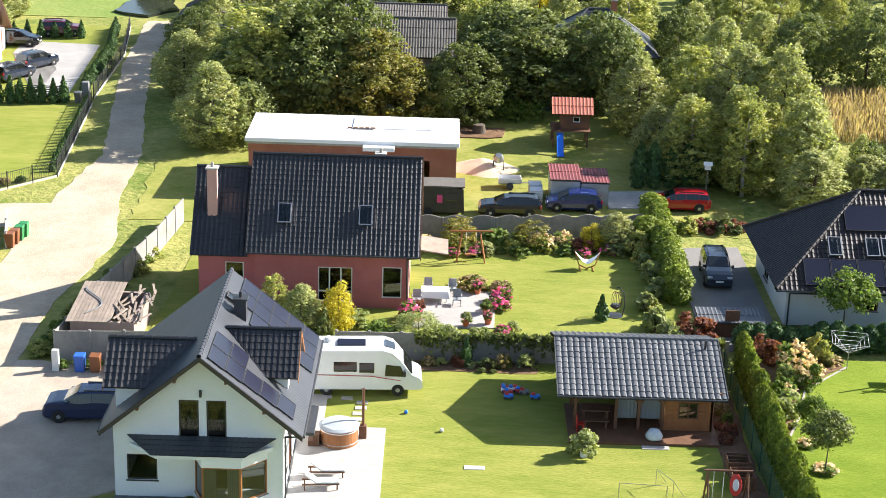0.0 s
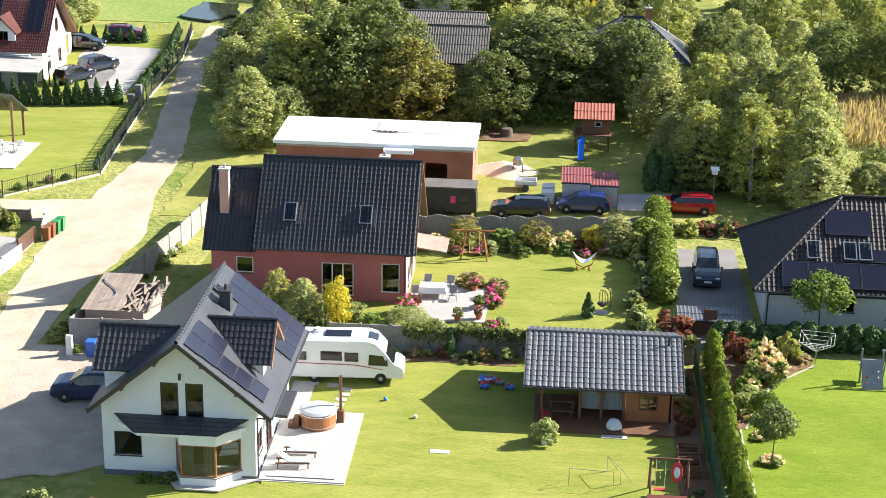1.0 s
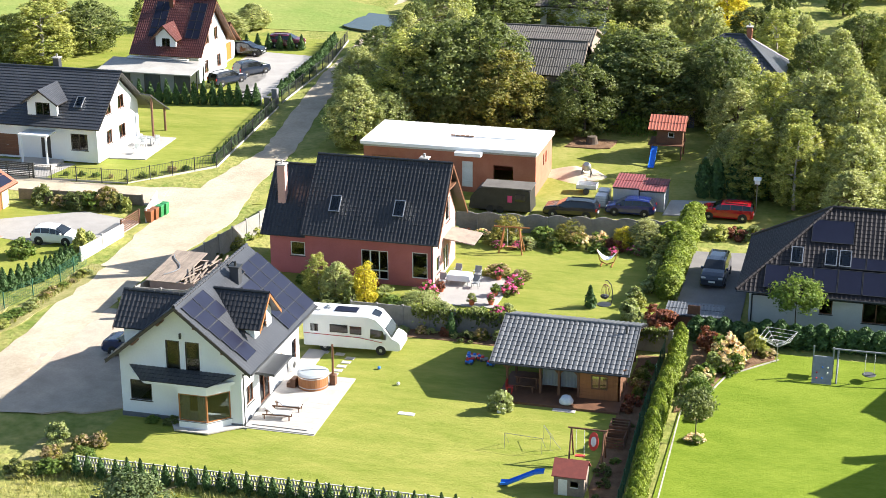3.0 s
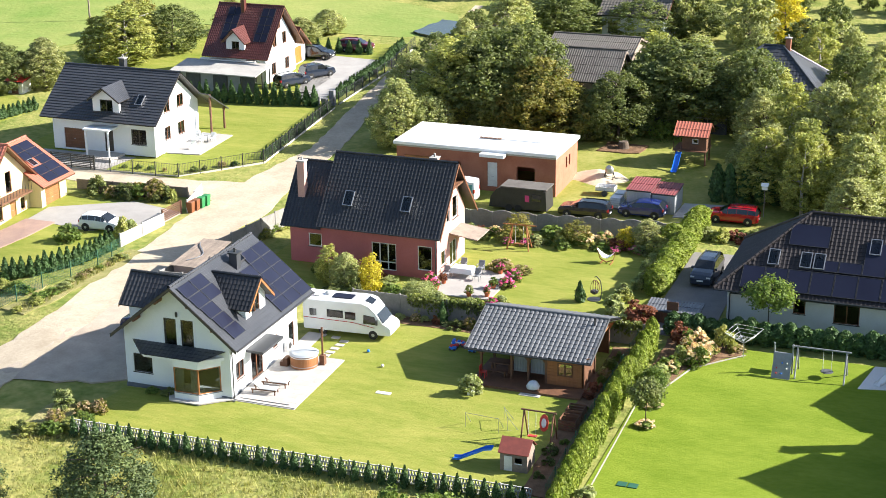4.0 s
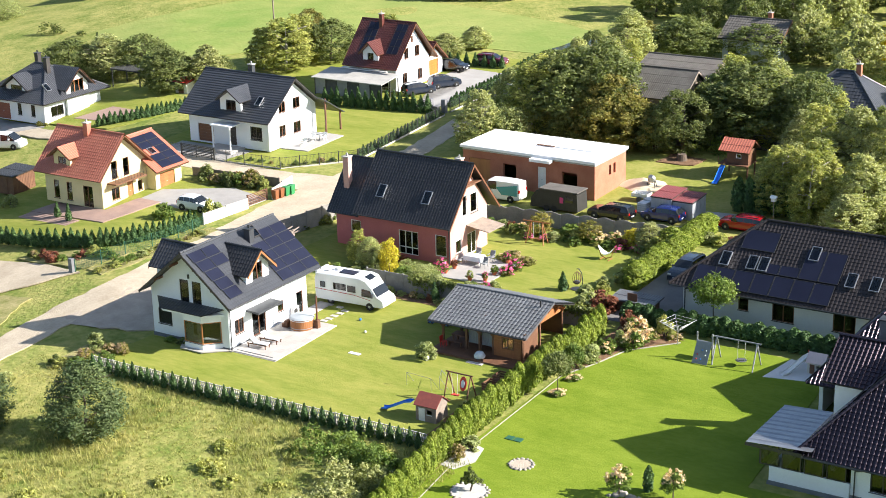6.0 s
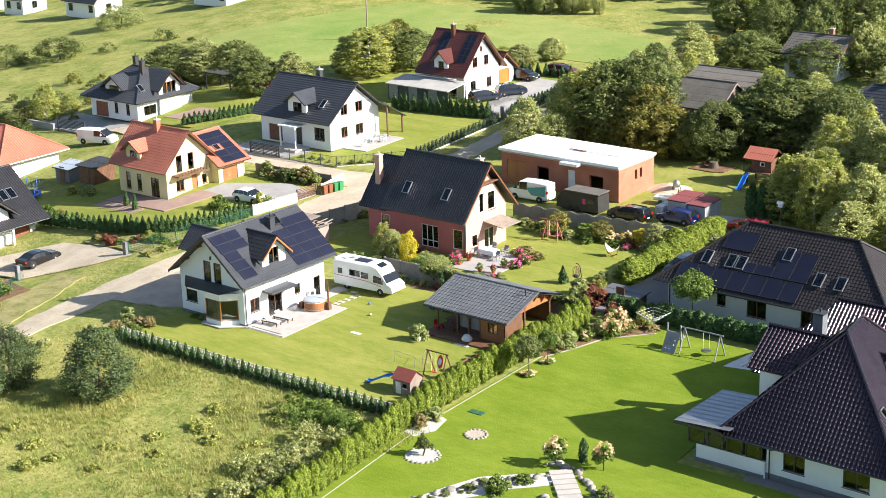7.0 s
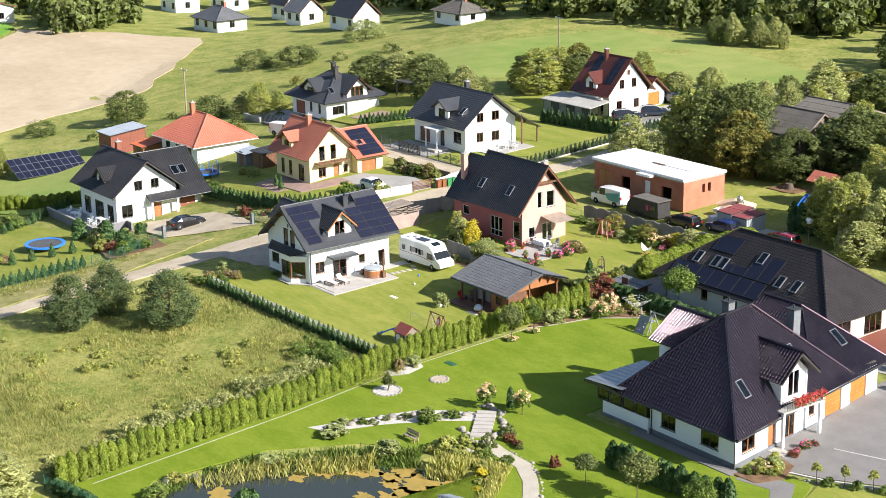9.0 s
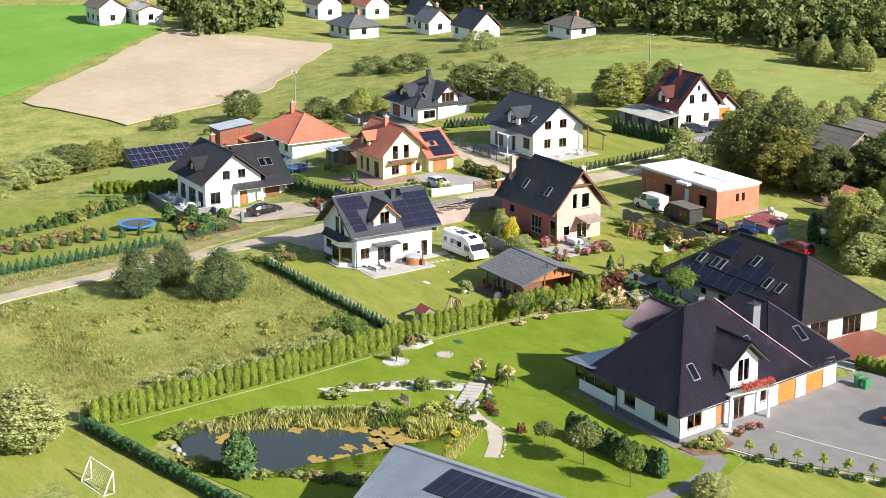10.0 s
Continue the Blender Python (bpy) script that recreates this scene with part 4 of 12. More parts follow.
# ---------------------------------------------------------------- salmon house
def salmon_house():
    z = 0.8
    h = thing("house", (-4, 28.7, z), "salmon rendered house with steep black tiled roof", "house")
    x0, x1, y0, y1 = -8.9, 0.9, 25.4, 32.0
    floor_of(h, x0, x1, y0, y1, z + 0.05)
    rz, ry, ez, ef, eb = 9.9, 28.75, 4.75, 24.3, 33.2
    rx0, rx1 = -9.35, 1.6
    ze = 5.2
    wall(h, (x0, y0), (x1, y0), z, ze, [(4.0, 1.15, 2.2, 2.35, "tall", 3, 1), (8.1, 1.5, 1.25, 2.1, "tall", 1)], M_PINKSHADE, M_WHITEFRAME)
    wall(h, (x1, y0), (x1, y1), z, [(0, ze), (3.3, 9.35), (6.6, ze)], [(2.3, 4.9, 0.75, 2.0, "tall", 1), (3.7, 4.9, 1.2, 1.9, "win", 1), (1.0, 1.6, 1.0, 1.3, "win", 1), (3.0, 0.95, 1.6, 2.1, "tall", 2)], M_PINK, M_WHITEFRAME)
    wall(h, (x1, y1), (x0, y1), z, ze, [(2, 1.8, 1.5, 1.4), (6, 1.8, 1.5, 1.4)], M_PINK, M_WHITEFRAME)
    wall(h, (x0, y1), (x0, y0), z, [(0, ze), (3.3, 9.35), (6.6, ze)], [], M_PINK, M_WHITEFRAME)
    roof_plane(h, (rx0, ef, ez), (rx1, ef, ez), (rx1, ry, rz), (rx0, ry, rz), M_ROOF_BLACK, tile=0.3, amp=0.05, samples=5)
    roof_plane(h, (rx1, eb, ez), (rx0, eb, ez), (rx0, ry, rz), (rx1, ry, rz), M_ROOF_BLACK, tile=0.3, amp=0.05)
    ridge(h, (rx0, ry, rz + 0.04), (rx1, ry, rz + 0.04), M_ROOF_BLACK)
    for yy in (ef, eb):
        b = Mesh()
        b.slab([(rx1 + 0.01, yy, ez - 0.28), (rx1 + 0.01, ry, rz - 0.28), (rx1 + 0.01, ry, rz - 0.01), (rx1 + 0.01, yy, ez - 0.01)], (0.04, 0, 0))
        part("bargeboard", b, M_BROWNFRAME, h)
    cb = Mesh()
    cb.box(0.9, 27.2, 7.9, 1.5, 30.3, 8.05)
    part("collar_beam", cb, M_WOODBROWN, h)
    gutter(h, (rx0, ef - 0.06, ez - 0.06), (rx1, ef - 0.06, ez - 0.06), down=(0.8, y0 - 0.06, z, 0))
    up = Vector((0, ry - ef, rz - ez)).normalized()
    for sx in (-7.5, -2.35):
        slope_frame(h, Vector((sx, ef, ez)) + up * 2.0, (1, 0, 0), up, 0.85, 1.35, M_METAL, M_GLASS, "skylight", n_lift=0.08, th=0.12)
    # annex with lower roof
    wall(h, (-12.6, 26.0), (x0, 26.0), z, 4.3, [(1.7, 2.3, 1.2, 1.15, "win", 1)], M_PINKSHADE, M_WHITEFRAME)
    wall(h, (-12.6, 31.6), (-12.6, 26.0), z, [(0, 4.3), (2.8, 7.9), (5.6, 4.3)], [], M_PINK, M_WHITEFRAME)
    wall(h, (x0, 31.6), (-12.6, 31.6), z, 4.3, [], M_PINK, M_WHITEFRAME)
    roof_plane(h, (-13.0, 25.0, 4.2), (rx0, 25.0, 4.2), (rx0, 28.9, 8.9), (-13.0, 28.9, 8.9), M_ROOF_BLACK, amp=0.05)
    roof_plane(h, (rx0, 32.8, 4.2), (-13.0, 32.8, 4.2), (-13.0, 28.9, 8.9), (rx0, 28.9, 8.9), M_ROOF_BLACK, amp=0.05)
    ridge(h, (-13.0, 28.9, 8.94), (rx0, 28.9, 8.94), M_ROOF_BLACK)
    chimney(h, -11.75, 27.0, 5.5, 9.35, 0.62, M_PINK)
    chimney(h, -1.2, 30.6, 7.0, 9.6, 0.6, M_PINK)
    # small canopy on the sunny gable
    lt = Mesh()
    lt.slab([(0.9, 28.2, 3.9), (3.4, 28.2, 3.55), (3.4, 31.2, 3.55), (0.9, 31.2, 3.9)], (0, 0, 0.08))
    part("porch_roof", lt, M_WOODOLD, h)
    return h


salmon_house()


# ---------------------------------------------------------------- unfinished brick house with a white membrane roof
def brick_house():
    z = 1.9
    h = thing("house", (-4, 51.8, z), "unfinished brick bungalow with white membrane flat roof", "house")
    x0, x1, y0, y1, zt = -12.0, 3.95, 48.3, 55.4, 5.1
    wall(h, (x0, y0), (x1, y0), 1.4, zt, [(0.8, 1.9, 2.6, 2.4, "hole"), (5.0, 2.6, 1.6, 1.5, "hole"), (9.2, 1.9, 1.0, 2.4, "door", M_WHITEFRAME), (12.1, 2.5, 1.8, 1.6, "hole")], M_BRICK, thick=0.35)
    wall(h, (x1, y0), (x1, y1), 1.4, zt, [(3.2, 3.4, 0.5, 1.1, "hole"), (4.2, 3.4, 0.5, 1.1, "hole")], M_BRICK, thick=0.35)
    wall(h, (x1, y1), (x0, y1), 1.4, zt, [], M_BRICK, thick=0.35)
    wall(h, (x0, y1), (x0, y0), 1.4, zt, [], M_BRICK, thick=0.35)
    r = Mesh()
    r.box(x0 - 0.25, y0 - 0.3, zt + 0.25, x1 + 0.2, y1 + 0.2, zt + 0.55, bevel=0.04)
    r.box(0.0 - 4.2, y0 + 3.2, zt + 0.55, x1 - 2, y1 - 0.5, zt + 0.63)
    r.box(-3.2, y0 - 1.1, zt - 0.05, -0.8, y0 - 0.3, zt + 0.25)
    part("flat_roof", r, M_MEMBRANE, h)
    c = Mesh()
    c.box(x0 - 0.02, y0 - 0.02, zt, x1 + 0.02, y1 + 0.02, zt + 0.248)
    part("ring_beam", c, M_CONCRETE, h)
    bd = Mesh()
    bd.box(x0 + 0.85, y0 + 0.05, 1.9, x0 + 3.4, y0 + 0.12, 4.25)
    part("boarded_opening", bd, M_WOOD, h, "opening closed with yellow board")
    for i in range(5):
        hb = Mesh()
        hb.box(-4.6 + i * 0.45, 51.3, zt + 0.63, -4.25 + i * 0.45, 51.55, zt + 0.7)
        part("roof_batten", hb, M_WOODBROWN, h)
    return h


brick_house()


# ---------------------------------------------------------------- white house with dark roof and porch
def garage_house():
    z = 1.6
    h = thing("house", (-44.4, 52.3, z), "white rendered house with dark blue-grey tiled roof", "house")
    x0, x1, y0, y1 = -50.4, -38.35, 47.9, 57.0
    floor_of(h, x0, x1, y0, y1, z + 0.05)
    ry, rz, ez, ef, eb = 52.5, 9.5, 5.15, 46.9, 58.4
    top = [(0, 5.6), (4.6, 9.1), (9.1, 5.6)]
    wall(h, (x0, y0), (x1, y0), z, 5.6, [(1.3, 1.75, 2.4, 2.15, "garage", M_BROWNFRAME), (6.1, 1.75, 1.05, 2.35, "door", M_DARKFRAME), (9.3, 2.75, 1.75, 1.6, "win", 2)])
    wall(h, (x1, y0), (x1, y1), z, top, [(2.1, 5.7, 1.2, 1.3), (4.8, 5.7, 1.3, 1.3), (2.0, 2.85, 1.2, 1.35), (4.7, 2.75, 1.4, 1.35)], frame=M_BROWNFRAME)
    wall(h, (x1, y1), (x0, y1), z, 5.6, [])
    wall(h, (x0, y1), (x0, y0), z, top, [])
    roof_plane(h, (-51.3, ef, ez), (-37.6, ef, ez), (-37.6, ry, rz), (-51.3, ry, rz), M_ROOF_FLAT, amp=0.012, step=0.05)
    roof_plane(h, (-37.6, eb, ez - 0.3), (-51.3, eb, ez - 0.3), (-51.3, ry, rz), (-37.6, ry, rz), M_ROOF_FLAT, amp=0.012, step=0.05)
    ridge(h, (-51.3, ry, rz + 0.03), (-37.6, ry, rz + 0.03), M_ROOF_FLAT)
    wall(h, (-45.4, 47.9), (-42.3, 47.9), 5.6, [(0, 7.3), (1.55, 8.3), (3.1, 7.3)], [(0.85, 5.3, 1.5, 1.9, "tall", 2)], name="dormer_wall")
    roof_plane(h, (-45.8, 47.3, 7.15), (-45.8, 49.9, 7.15), (-43.85, 51.4, 8.55), (-43.85, 47.3, 8.55), M_ROOF_FLAT, amp=0.012)
    roof_plane(h, (-41.9, 49.9, 7.15), (-41.9, 47.3, 7.15), (-43.85, 47.3, 8.55), (-43.85, 51.4, 8.55), M_ROOF_FLAT, amp=0.012)
    p = Mesh()
    p.box(-45.6, 46.0, 4.35, -42.6, 47.9, 4.52)
    po = part("porch_roof", p, M_WHITE, h)
    for xx in (-45.4, -42.8):
        c = Mesh()
        c.tube((xx, 46.2, z - 0.2), (xx, 46.2, 4.35), 0.11, n=12)
        part("porch_column", c, M_WHITE, po)
    st = Mesh()
    st.box(-46.2, 45.2, 1.3, -42, 47.9, 1.72)
    part("porch_step", st, M_SLAB, h)
    up = Vector((0, ry - ef, rz - ez)).normalized()
    slope_frame(h, Vector((-41.0, ef, ez)) + up * 2.4, (1, 0, 0), up, 0.8, 1.3, M_METAL, M_GLASS, "skylight", th=0.12)
    chimney(h, -44.8, 53.3, 8.5, 10.3, 0.6, M_ROOF_FLAT)
    ve = Mesh()
    ve.slab([(-37.62, 55.9, 6.5), (-36.4, 55.9, 6.4), (-36.4, 60.2, 3.9), (-46.0, 60.2, 3.9), (-46.0, 57.6, 5.1), (-37.62, 57.6, 5.4)], (0, 0, 0.12))
    v = part("veranda_roof", ve, M_ROOF_FLAT, h)
    for yy in (56.9, 59.8):
        c = Mesh()
        c.box(-36.9, yy - 0.09, 1.6, -36.72, yy + 0.09, 4.3 if yy > 58 else 6.2)
        part("post", c, M_WOODBROWN, v)
    return h


garage_house()


# ---------------------------------------------------------------- cream house with red roof
def cream_house():
    z = 0.75
    h = thing("house", (-44.8, 26.8, z), "cream rendered house with brick-red tiled roof", "house")
    x0, x1, y0, y1 = -49.0, -40.7, 23.4, 30.3
    floor_of(h, x0, x1, y0, y1, z + 0.05)
    ry, rz, ez = 26.7, 8.3, 4.1
    top = [(0, 4.9), (3.4, 7.9), (6.9, 4.9)]
    wall(h, (x0, y0), (x1, y0), z, 4.9, [(1.2, 1.2, 0.8, 2.0, "win", 1), (3.1, 1.2, 0.8, 2.0, "win", 1), (5.5, 0.8, 1.4, 2.3, "tall", 2)], M_CREAM, M_BROWNFRAME)
    wall(h, (x1, y0), (x1, y1), z, top, [(1.6, 3.6, 0.9, 2.0, "tall", 1), (3.4, 3.6, 0.9, 2.0, "tall", 1), (1.4, 1.4, 1.2, 1.3, "win", 2), (3.8, 0.8, 0.9, 2.1, "door", M_WOOD), (5.4, 1.5, 0.7, 1.1, "win", 1)], M_CREAM, M_BROWNFRAME)
    wall(h, (x1, y1), (x0, y1), z, 4.9, [], M_CREAM)
    wall(h, (x0, y1), (x0, y0), z, top, [], M_CREAM)
    roof_plane(h, (-49.8, 22.5, ez), (-40.0, 22.5, ez), (-40.0, ry, rz), (-49.8, ry, rz), M_ROOF_RED, amp=0.05)
    roof_plane(h, (-40.0, 31.2, ez), (-49.8, 31.2, ez), (-49.8, ry, rz), (-40.0, ry, rz), M_ROOF_RED, amp=0.05)
    ridge(h, (-49.8, ry, rz + 0.04), (-40, ry, rz + 0.04), M_ROOF_RED)
    chimney(h, -45.0, 26.3, 7.2, 9.1, 0.6, M_ROOF_RED)
    wall(h, (-47.4, 23.4), (-45.0, 23.4), 4.4, [(0, 6.1), (1.2, 6.9), (2.4, 6.1)], [(0.6, 4.0, 1.2, 1.9, "tall", 2)], M_CREAM, M_BROWNFRAME, name="dormer_wall")
    roof_plane(h, (-47.9, 22.8, 5.9), (-47.9, 24.4, 5.9), (-46.2, 25.5, 7.1), (-46.2, 22.8, 7.1), M_ROOF_ORANGE, amp=0.03)
    roof_plane(h, (-44.5, 24.4, 5.9), (-44.5, 22.8, 5.9), (-46.2, 22.8, 7.1), (-46.2, 25.5, 7.1), M_ROOF_ORANGE, amp=0.03)
    # garage wing with solar panels
    wall(h, (-39.4, 30.3), (-39.4, 34.4), z, 3.7, [(0.6, 0.95, 2.4, 2.1, "garage", M_WOOD)], M_CREAM)
    wall(h, (-39.4, 34.4), (-48.0, 34.4), z, [(0, 3.7), (4.3, 6.4), (8.6, 3.7)], [], M_CREAM)
    wall(h, (x1, 30.25), (-39.4, 30.25), z, 3.9, [], M_CREAM)
    roof_plane(h, (-38.6, 29.6, 3.55), (-38.6, 34.9, 3.55), (-43.8, 34.9, 6.7), (-43.8, 29.6, 6.7), M_ROOF_ORANGE, amp=0.03)
    roof_plane(h, (-49.0, 34.9, 3.55), (-49.0, 29.6, 3.55), (-43.8, 29.6, 6.7), (-43.8, 34.9, 6.7), M_ROOF_ORANGE, amp=0.03)
    ridge(h, (-43.8, 29.6, 6.74), (-43.8, 34.9, 6.74), M_ROOF_ORANGE)
    up = Vector((-5.2, 0, 3.15)).normalized()
    for r in range(5):
        for k in range(2):
            if (r, k) == (2, 0):
                continue
            slope_frame(h, Vector((-38.6, 30.9 + 1.75 * k, 3.55)) + up * (0.35 + r * 1.06), (0, 1, 0), up, 1.7, 1.02, M_DARKMETAL, M_SOLAR, "solar_panel", bar=0.03, th=0.04)
    slope_frame(h, Vector((-38.6, 31.4, 3.55)) + up * 2.55, (0, 1, 0), up, 0.8, 0.95, M_METAL, M_GLASS, "skylight", th=0.1)
    b = Mesh()
    b.box(-40.7, 24.2, 3.35, -39.4, 29.0, 3.5)
    ba = part("balcony", b, M_WOODBROWN, h)
    for k in range(11):
        q = Mesh()
        q.tube((-39.45, 24.25 + 0.47 * k, 3.5), (-39.45, 24.25 + 0.47 * k, 4.3), 0.02)
        part("baluster", q, M_DARKMETAL, ba)
    return h


cream_house()


M_ORANGEWOOD = mat("orange_wood", (0.44, 0.165, 0.032), (0.37, 0.125, 0.024), rough=0.5, scale=1.2, fine=10)


# ---------------------------------------------------------------- far white house with brown roof
def far_house():
    z = 2.4
    h = thing("house", (-43, 81, z), "white house with dark brown tiled roof and solar panels", "house")
    x0, x1, y0, y1 = -48.3, -39.2, 77.0, 85.4
    floor_of(h, x0, x1, y0, y1, z + 0.05)
    ry, rz = 81.2, 11.0
    top = [(0, 6.0), (4.2, 10.6), (8.4, 6.0)]
    wall(h, (x0, y0), (x1, y0), z, 6.0, [(2.0, 3.2, 1.5, 1.4), (6.0, 2.6, 1.5, 2.1, "tall", 2)])
    wall(h, (x1, y0), (x1, y1), z, top, [(2.2, 6.4, 1.1, 1.4), (4.9, 6.4, 1.1, 1.4), (1.6, 3.2, 1.2, 1.4), (5.4, 3.2, 1.2, 1.4), (3.9, 8.4, 0.6, 0.8)], frame=M_BROWNFRAME)
    wall(h, (x1, y1), (x0, y1), z, 6.0)
    wall(h, (x0, y1), (x0, y0), z, top)
    roof_plane(h, (-49.0, 75.8, 5.6), (-38.2, 75.8, 5.6), (-38.2, ry, rz), (-49.0, ry, rz), M_ROOF_BROWN, amp=0.05)
    roof_plane(h, (-38.2, 86.6, 5.6), (-49.0, 86.6, 5.6), (-49.0, ry, rz), (-38.2, ry, rz), M_ROOF_BROWN, amp=0.05)
    ridge(h, (-49.0, ry, rz + 0.03), (-38.2, ry, rz + 0.03), M_ROOF_BROWN)
    wall(h, (-45.3, 76.6), (-42.3, 76.6), 5.2, [(0, 7.6), (1.5, 8.6), (3.0, 7.6)], [(0.9, 5.4, 1.2, 2.0, "tall", 2)], name="dormer_wall")
    roof_plane(h, (-45.8, 75.9, 7.3), (-45.8, 77.5, 7.3), (-43.8, 79.2, 8.95), (-43.8, 75.9, 8.95), M_ROOF_BROWN)
    roof_plane(h, (-41.8, 77.5, 7.3), (-41.8, 75.9, 7.3), (-43.8, 75.9, 8.95), (-43.8, 79.2, 8.95), M_ROOF_BROWN)
    up = Vector((0, ry - 75.8, rz - 5.6)).normalized()
    for x in (-46.9, -41.4):
        for r in range(4):
            for k in range(2):
                slope_frame(h, Vector((x + 1.06 * k, 75.8, 5.6)) + up * (2.4 + r * 1.2), (1, 0, 0), up, 1.02, 1.15, M_DARKMETAL, M_SOLAR, "solar_panel", bar=0.025, th=0.04)
    chimney(h, -44.6, 80.6, 9.6, 11.9, 0.6, M_ROOF_BROWN)
    # lower wing with garage
    wall(h, (-47.2, 85.5), (-40.2, 85.5), z, 4.6)
    wall(h, (-40.2, 85.5), (-40.2, 90.2), z, [(0, 4.8), (2.35, 6.6), (4.7, 4.8)], [(1.0, 2.75, 2.6, 2.1, "garage", M_ORANGEWOOD)])
    wall(h, (-40.2, 90.2), (-47.2, 90.2), z, 4.8)
    gable_roof(h, "x", 87.8, 3.1, -47.6, -39.5, 7.2, 4.7, M_ROOF_BROWN, tile=0.3, amp=0.05)
    tr = Mesh()
    tr.box(-49.6, 76.2, 5.0, -40.5, 77.0, 5.2)
    part("terrace_rail", tr, M_WHITEFRAME, h)
    h.matrix_world = pose(-43.5, 81, z) @ Matrix.Diagonal((0.8, 0.94, 1, 1))
    return h


far_house()


# ---------------------------------------------------------------- big house with plum glazed tiles
def plum_house():
    z = 0.1
    h = thing("house", (51, 9, z), "large white house with plum glazed tile roof", "house")
    ze, e = 3.0, 2.85
    tile = dict(tile=0.32, amp=0.085, samples=6, step=0.045, roll=True)
    f0, f1 = (58.3, -0.75), (55.2, 20.6)
    wall(h, (48.6, -0.6), f0, z, ze, [(1.3, 1.0, 1.7, 1.6, "win", 2), (5.9, 1.0, 2.0, 1.6, "win", 2)], sill=M_PLINTH)
    wall(h, f0, f1, z, ze, [(0.9, 1.0, 1.9, 1.5, "win", 2), (4.6, 0.25, 1.1, 2.3, "door", M_WOOD), (7.0, 0.4, 1.5, 2.2, "tall", 2), (10.6, 1.3, 0.9, 1.2, "win", 1), (13.1, 0.3, 2.6, 2.2, "garage", M_ORANGEWOOD), (17.1, 0.3, 2.6, 2.2, "garage", M_ORANGEWOOD)], frame=M_WOOD)
    wall(h, f1, (42.0, 21.0), z, ze)
    wall(h, (42.0, 21.0), (42.0, 11.2), z, ze, [(3.0, 0.6, 2.0, 2.0, "tall", 2)])
    wall(h, (46.0, 8.5), (46.0, 2.9), z, [(0, 6.65), (2.8, 8.5), (5.6, 6.65)], [(1.9, 5.2, 1.8, 1.6, "win", 2)])
    pl = Mesh()
    pl.slab([(48.5, -0.66, -0.5), (58.36, -0.8, -0.5), (55.26, 20.66, -0.5), (48.5, 20.9, -0.5)], (0, 0, 0.95))
    part("plinth", pl, M_PLINTH, h)
    ap = Mesh()
    ap.box(47.4, -1.9, -0.5, 59.0, -0.85, 0.04)
    part("apron", ap, M_PAVER, h)
    floor_of(h, 48.4, 55.4, -0.8, 20.8, 0.46)
    # garage wing behind, then the main hipped roof
    G0, G1 = (45.6, 16.4, 7.9), (49.8, 16.4, 7.9)
    q = [(41.2, 10.4, e), (56.9, 10.4, e), (55.0, 22.6, e), (41.2, 22.6, e)]
    roof_plane(h, q[1], q[2], G1, G1, M_ROOF_PLUM, **tile)
    roof_plane(h, q[2], q[3], G0, G1, M_ROOF_PLUM, **tile)
    roof_plane(h, q[3], q[0], G0, G0, M_ROOF_PLUM, **tile)
    roof_plane(h, q[0], q[1], G1, G0, M_ROOF_PLUM, **tile)
    A, B = (51.8, 4.7, 10.0), (51.2, 8.4, 10.0)
    c = [(44.9, -1.35, e), (59.1, -1.5, e), (55.6, 17.0, e), (44.9, 17.0, e)]
    fine = dict(tile, samples=10)
    roof_plane(h, c[0], c[1], A, A, M_ROOF_PLUM, **fine)
    roof_plane(h, c[1], c[2], B, A, M_ROOF_PLUM, **tile)
    roof_plane(h, c[2], c[3], B, B, M_ROOF_PLUM, **tile)
    roof_plane(h, c[3], c[0], A, B, M_ROOF_PLUM, **tile)
    for p, t in ((c[0], A), (c[1], A), (c[2], B), (c[3], B), (A, B), (q[2], G1), (q[3], G0), (G0, G1)):
        ridge(h, Vector(p) + Vector((0, 0, 0.1)), Vector(t) + Vector((0, 0, 0.1)), M_ROOF_PLUM, 0.12)
    # gabled wing towards the lawn
    roof_plane(h, (45.2, 2.4, 6.75), (49.4, 2.4, 6.75), (51.2, 5.7, 8.95), (45.2, 5.7, 8.95), M_ROOF_PLUM, **fine)
    roof_plane(h, (49.4, 9.0, 6.75), (45.2, 9.0, 6.75), (45.2, 5.7, 8.95), (51.2, 5.7, 8.95), M_ROOF_PLUM, **tile)
    ridge(h, (45.2, 5.7, 9.05), (50.9, 5.7, 9.05), M_ROOF_PLUM, 0.12)
    ck = Mesh()
    ck.box(46.3, 2.9, 2.6, 49.4, 3.1, 6.7)
    part("wing_wall", ck, M_WHITE, h)
    # glazed conservatory with sheet roof
    cv = Mesh()
    cv.add([(43.0, -0.8, -0.3), (48.58, -0.8, -0.3), (48.58, -0.6, -0.3), (43.2, -0.6, -0.3), (43.2, 5.5, -0.3), (43.0, 5.5, -0.3),
            (43.0, -0.8, 1.3), (48.58, -0.8, 1.3), (48.58, -0.6, 1.3), (43.2, -0.6, 1.3), (43.2, 5.5, 1.3), (43.0, 5.5, 1.3)],
           [(0, 1, 7, 6), (1, 2, 8, 7), (2, 3, 9, 8), (3, 4, 10, 9), (4, 5, 11, 10), (5, 0, 6, 11), (6, 7, 8, 9), (6, 9, 10, 11)])
    co = part("conservatory", cv, M_WHITE, h)
    pl2 = Mesh()
    pl2.box(42.9, -0.88, -0.5, 48.5, -0.81, 0.25)
    part("plinth", pl2, M_PLINTH, co)
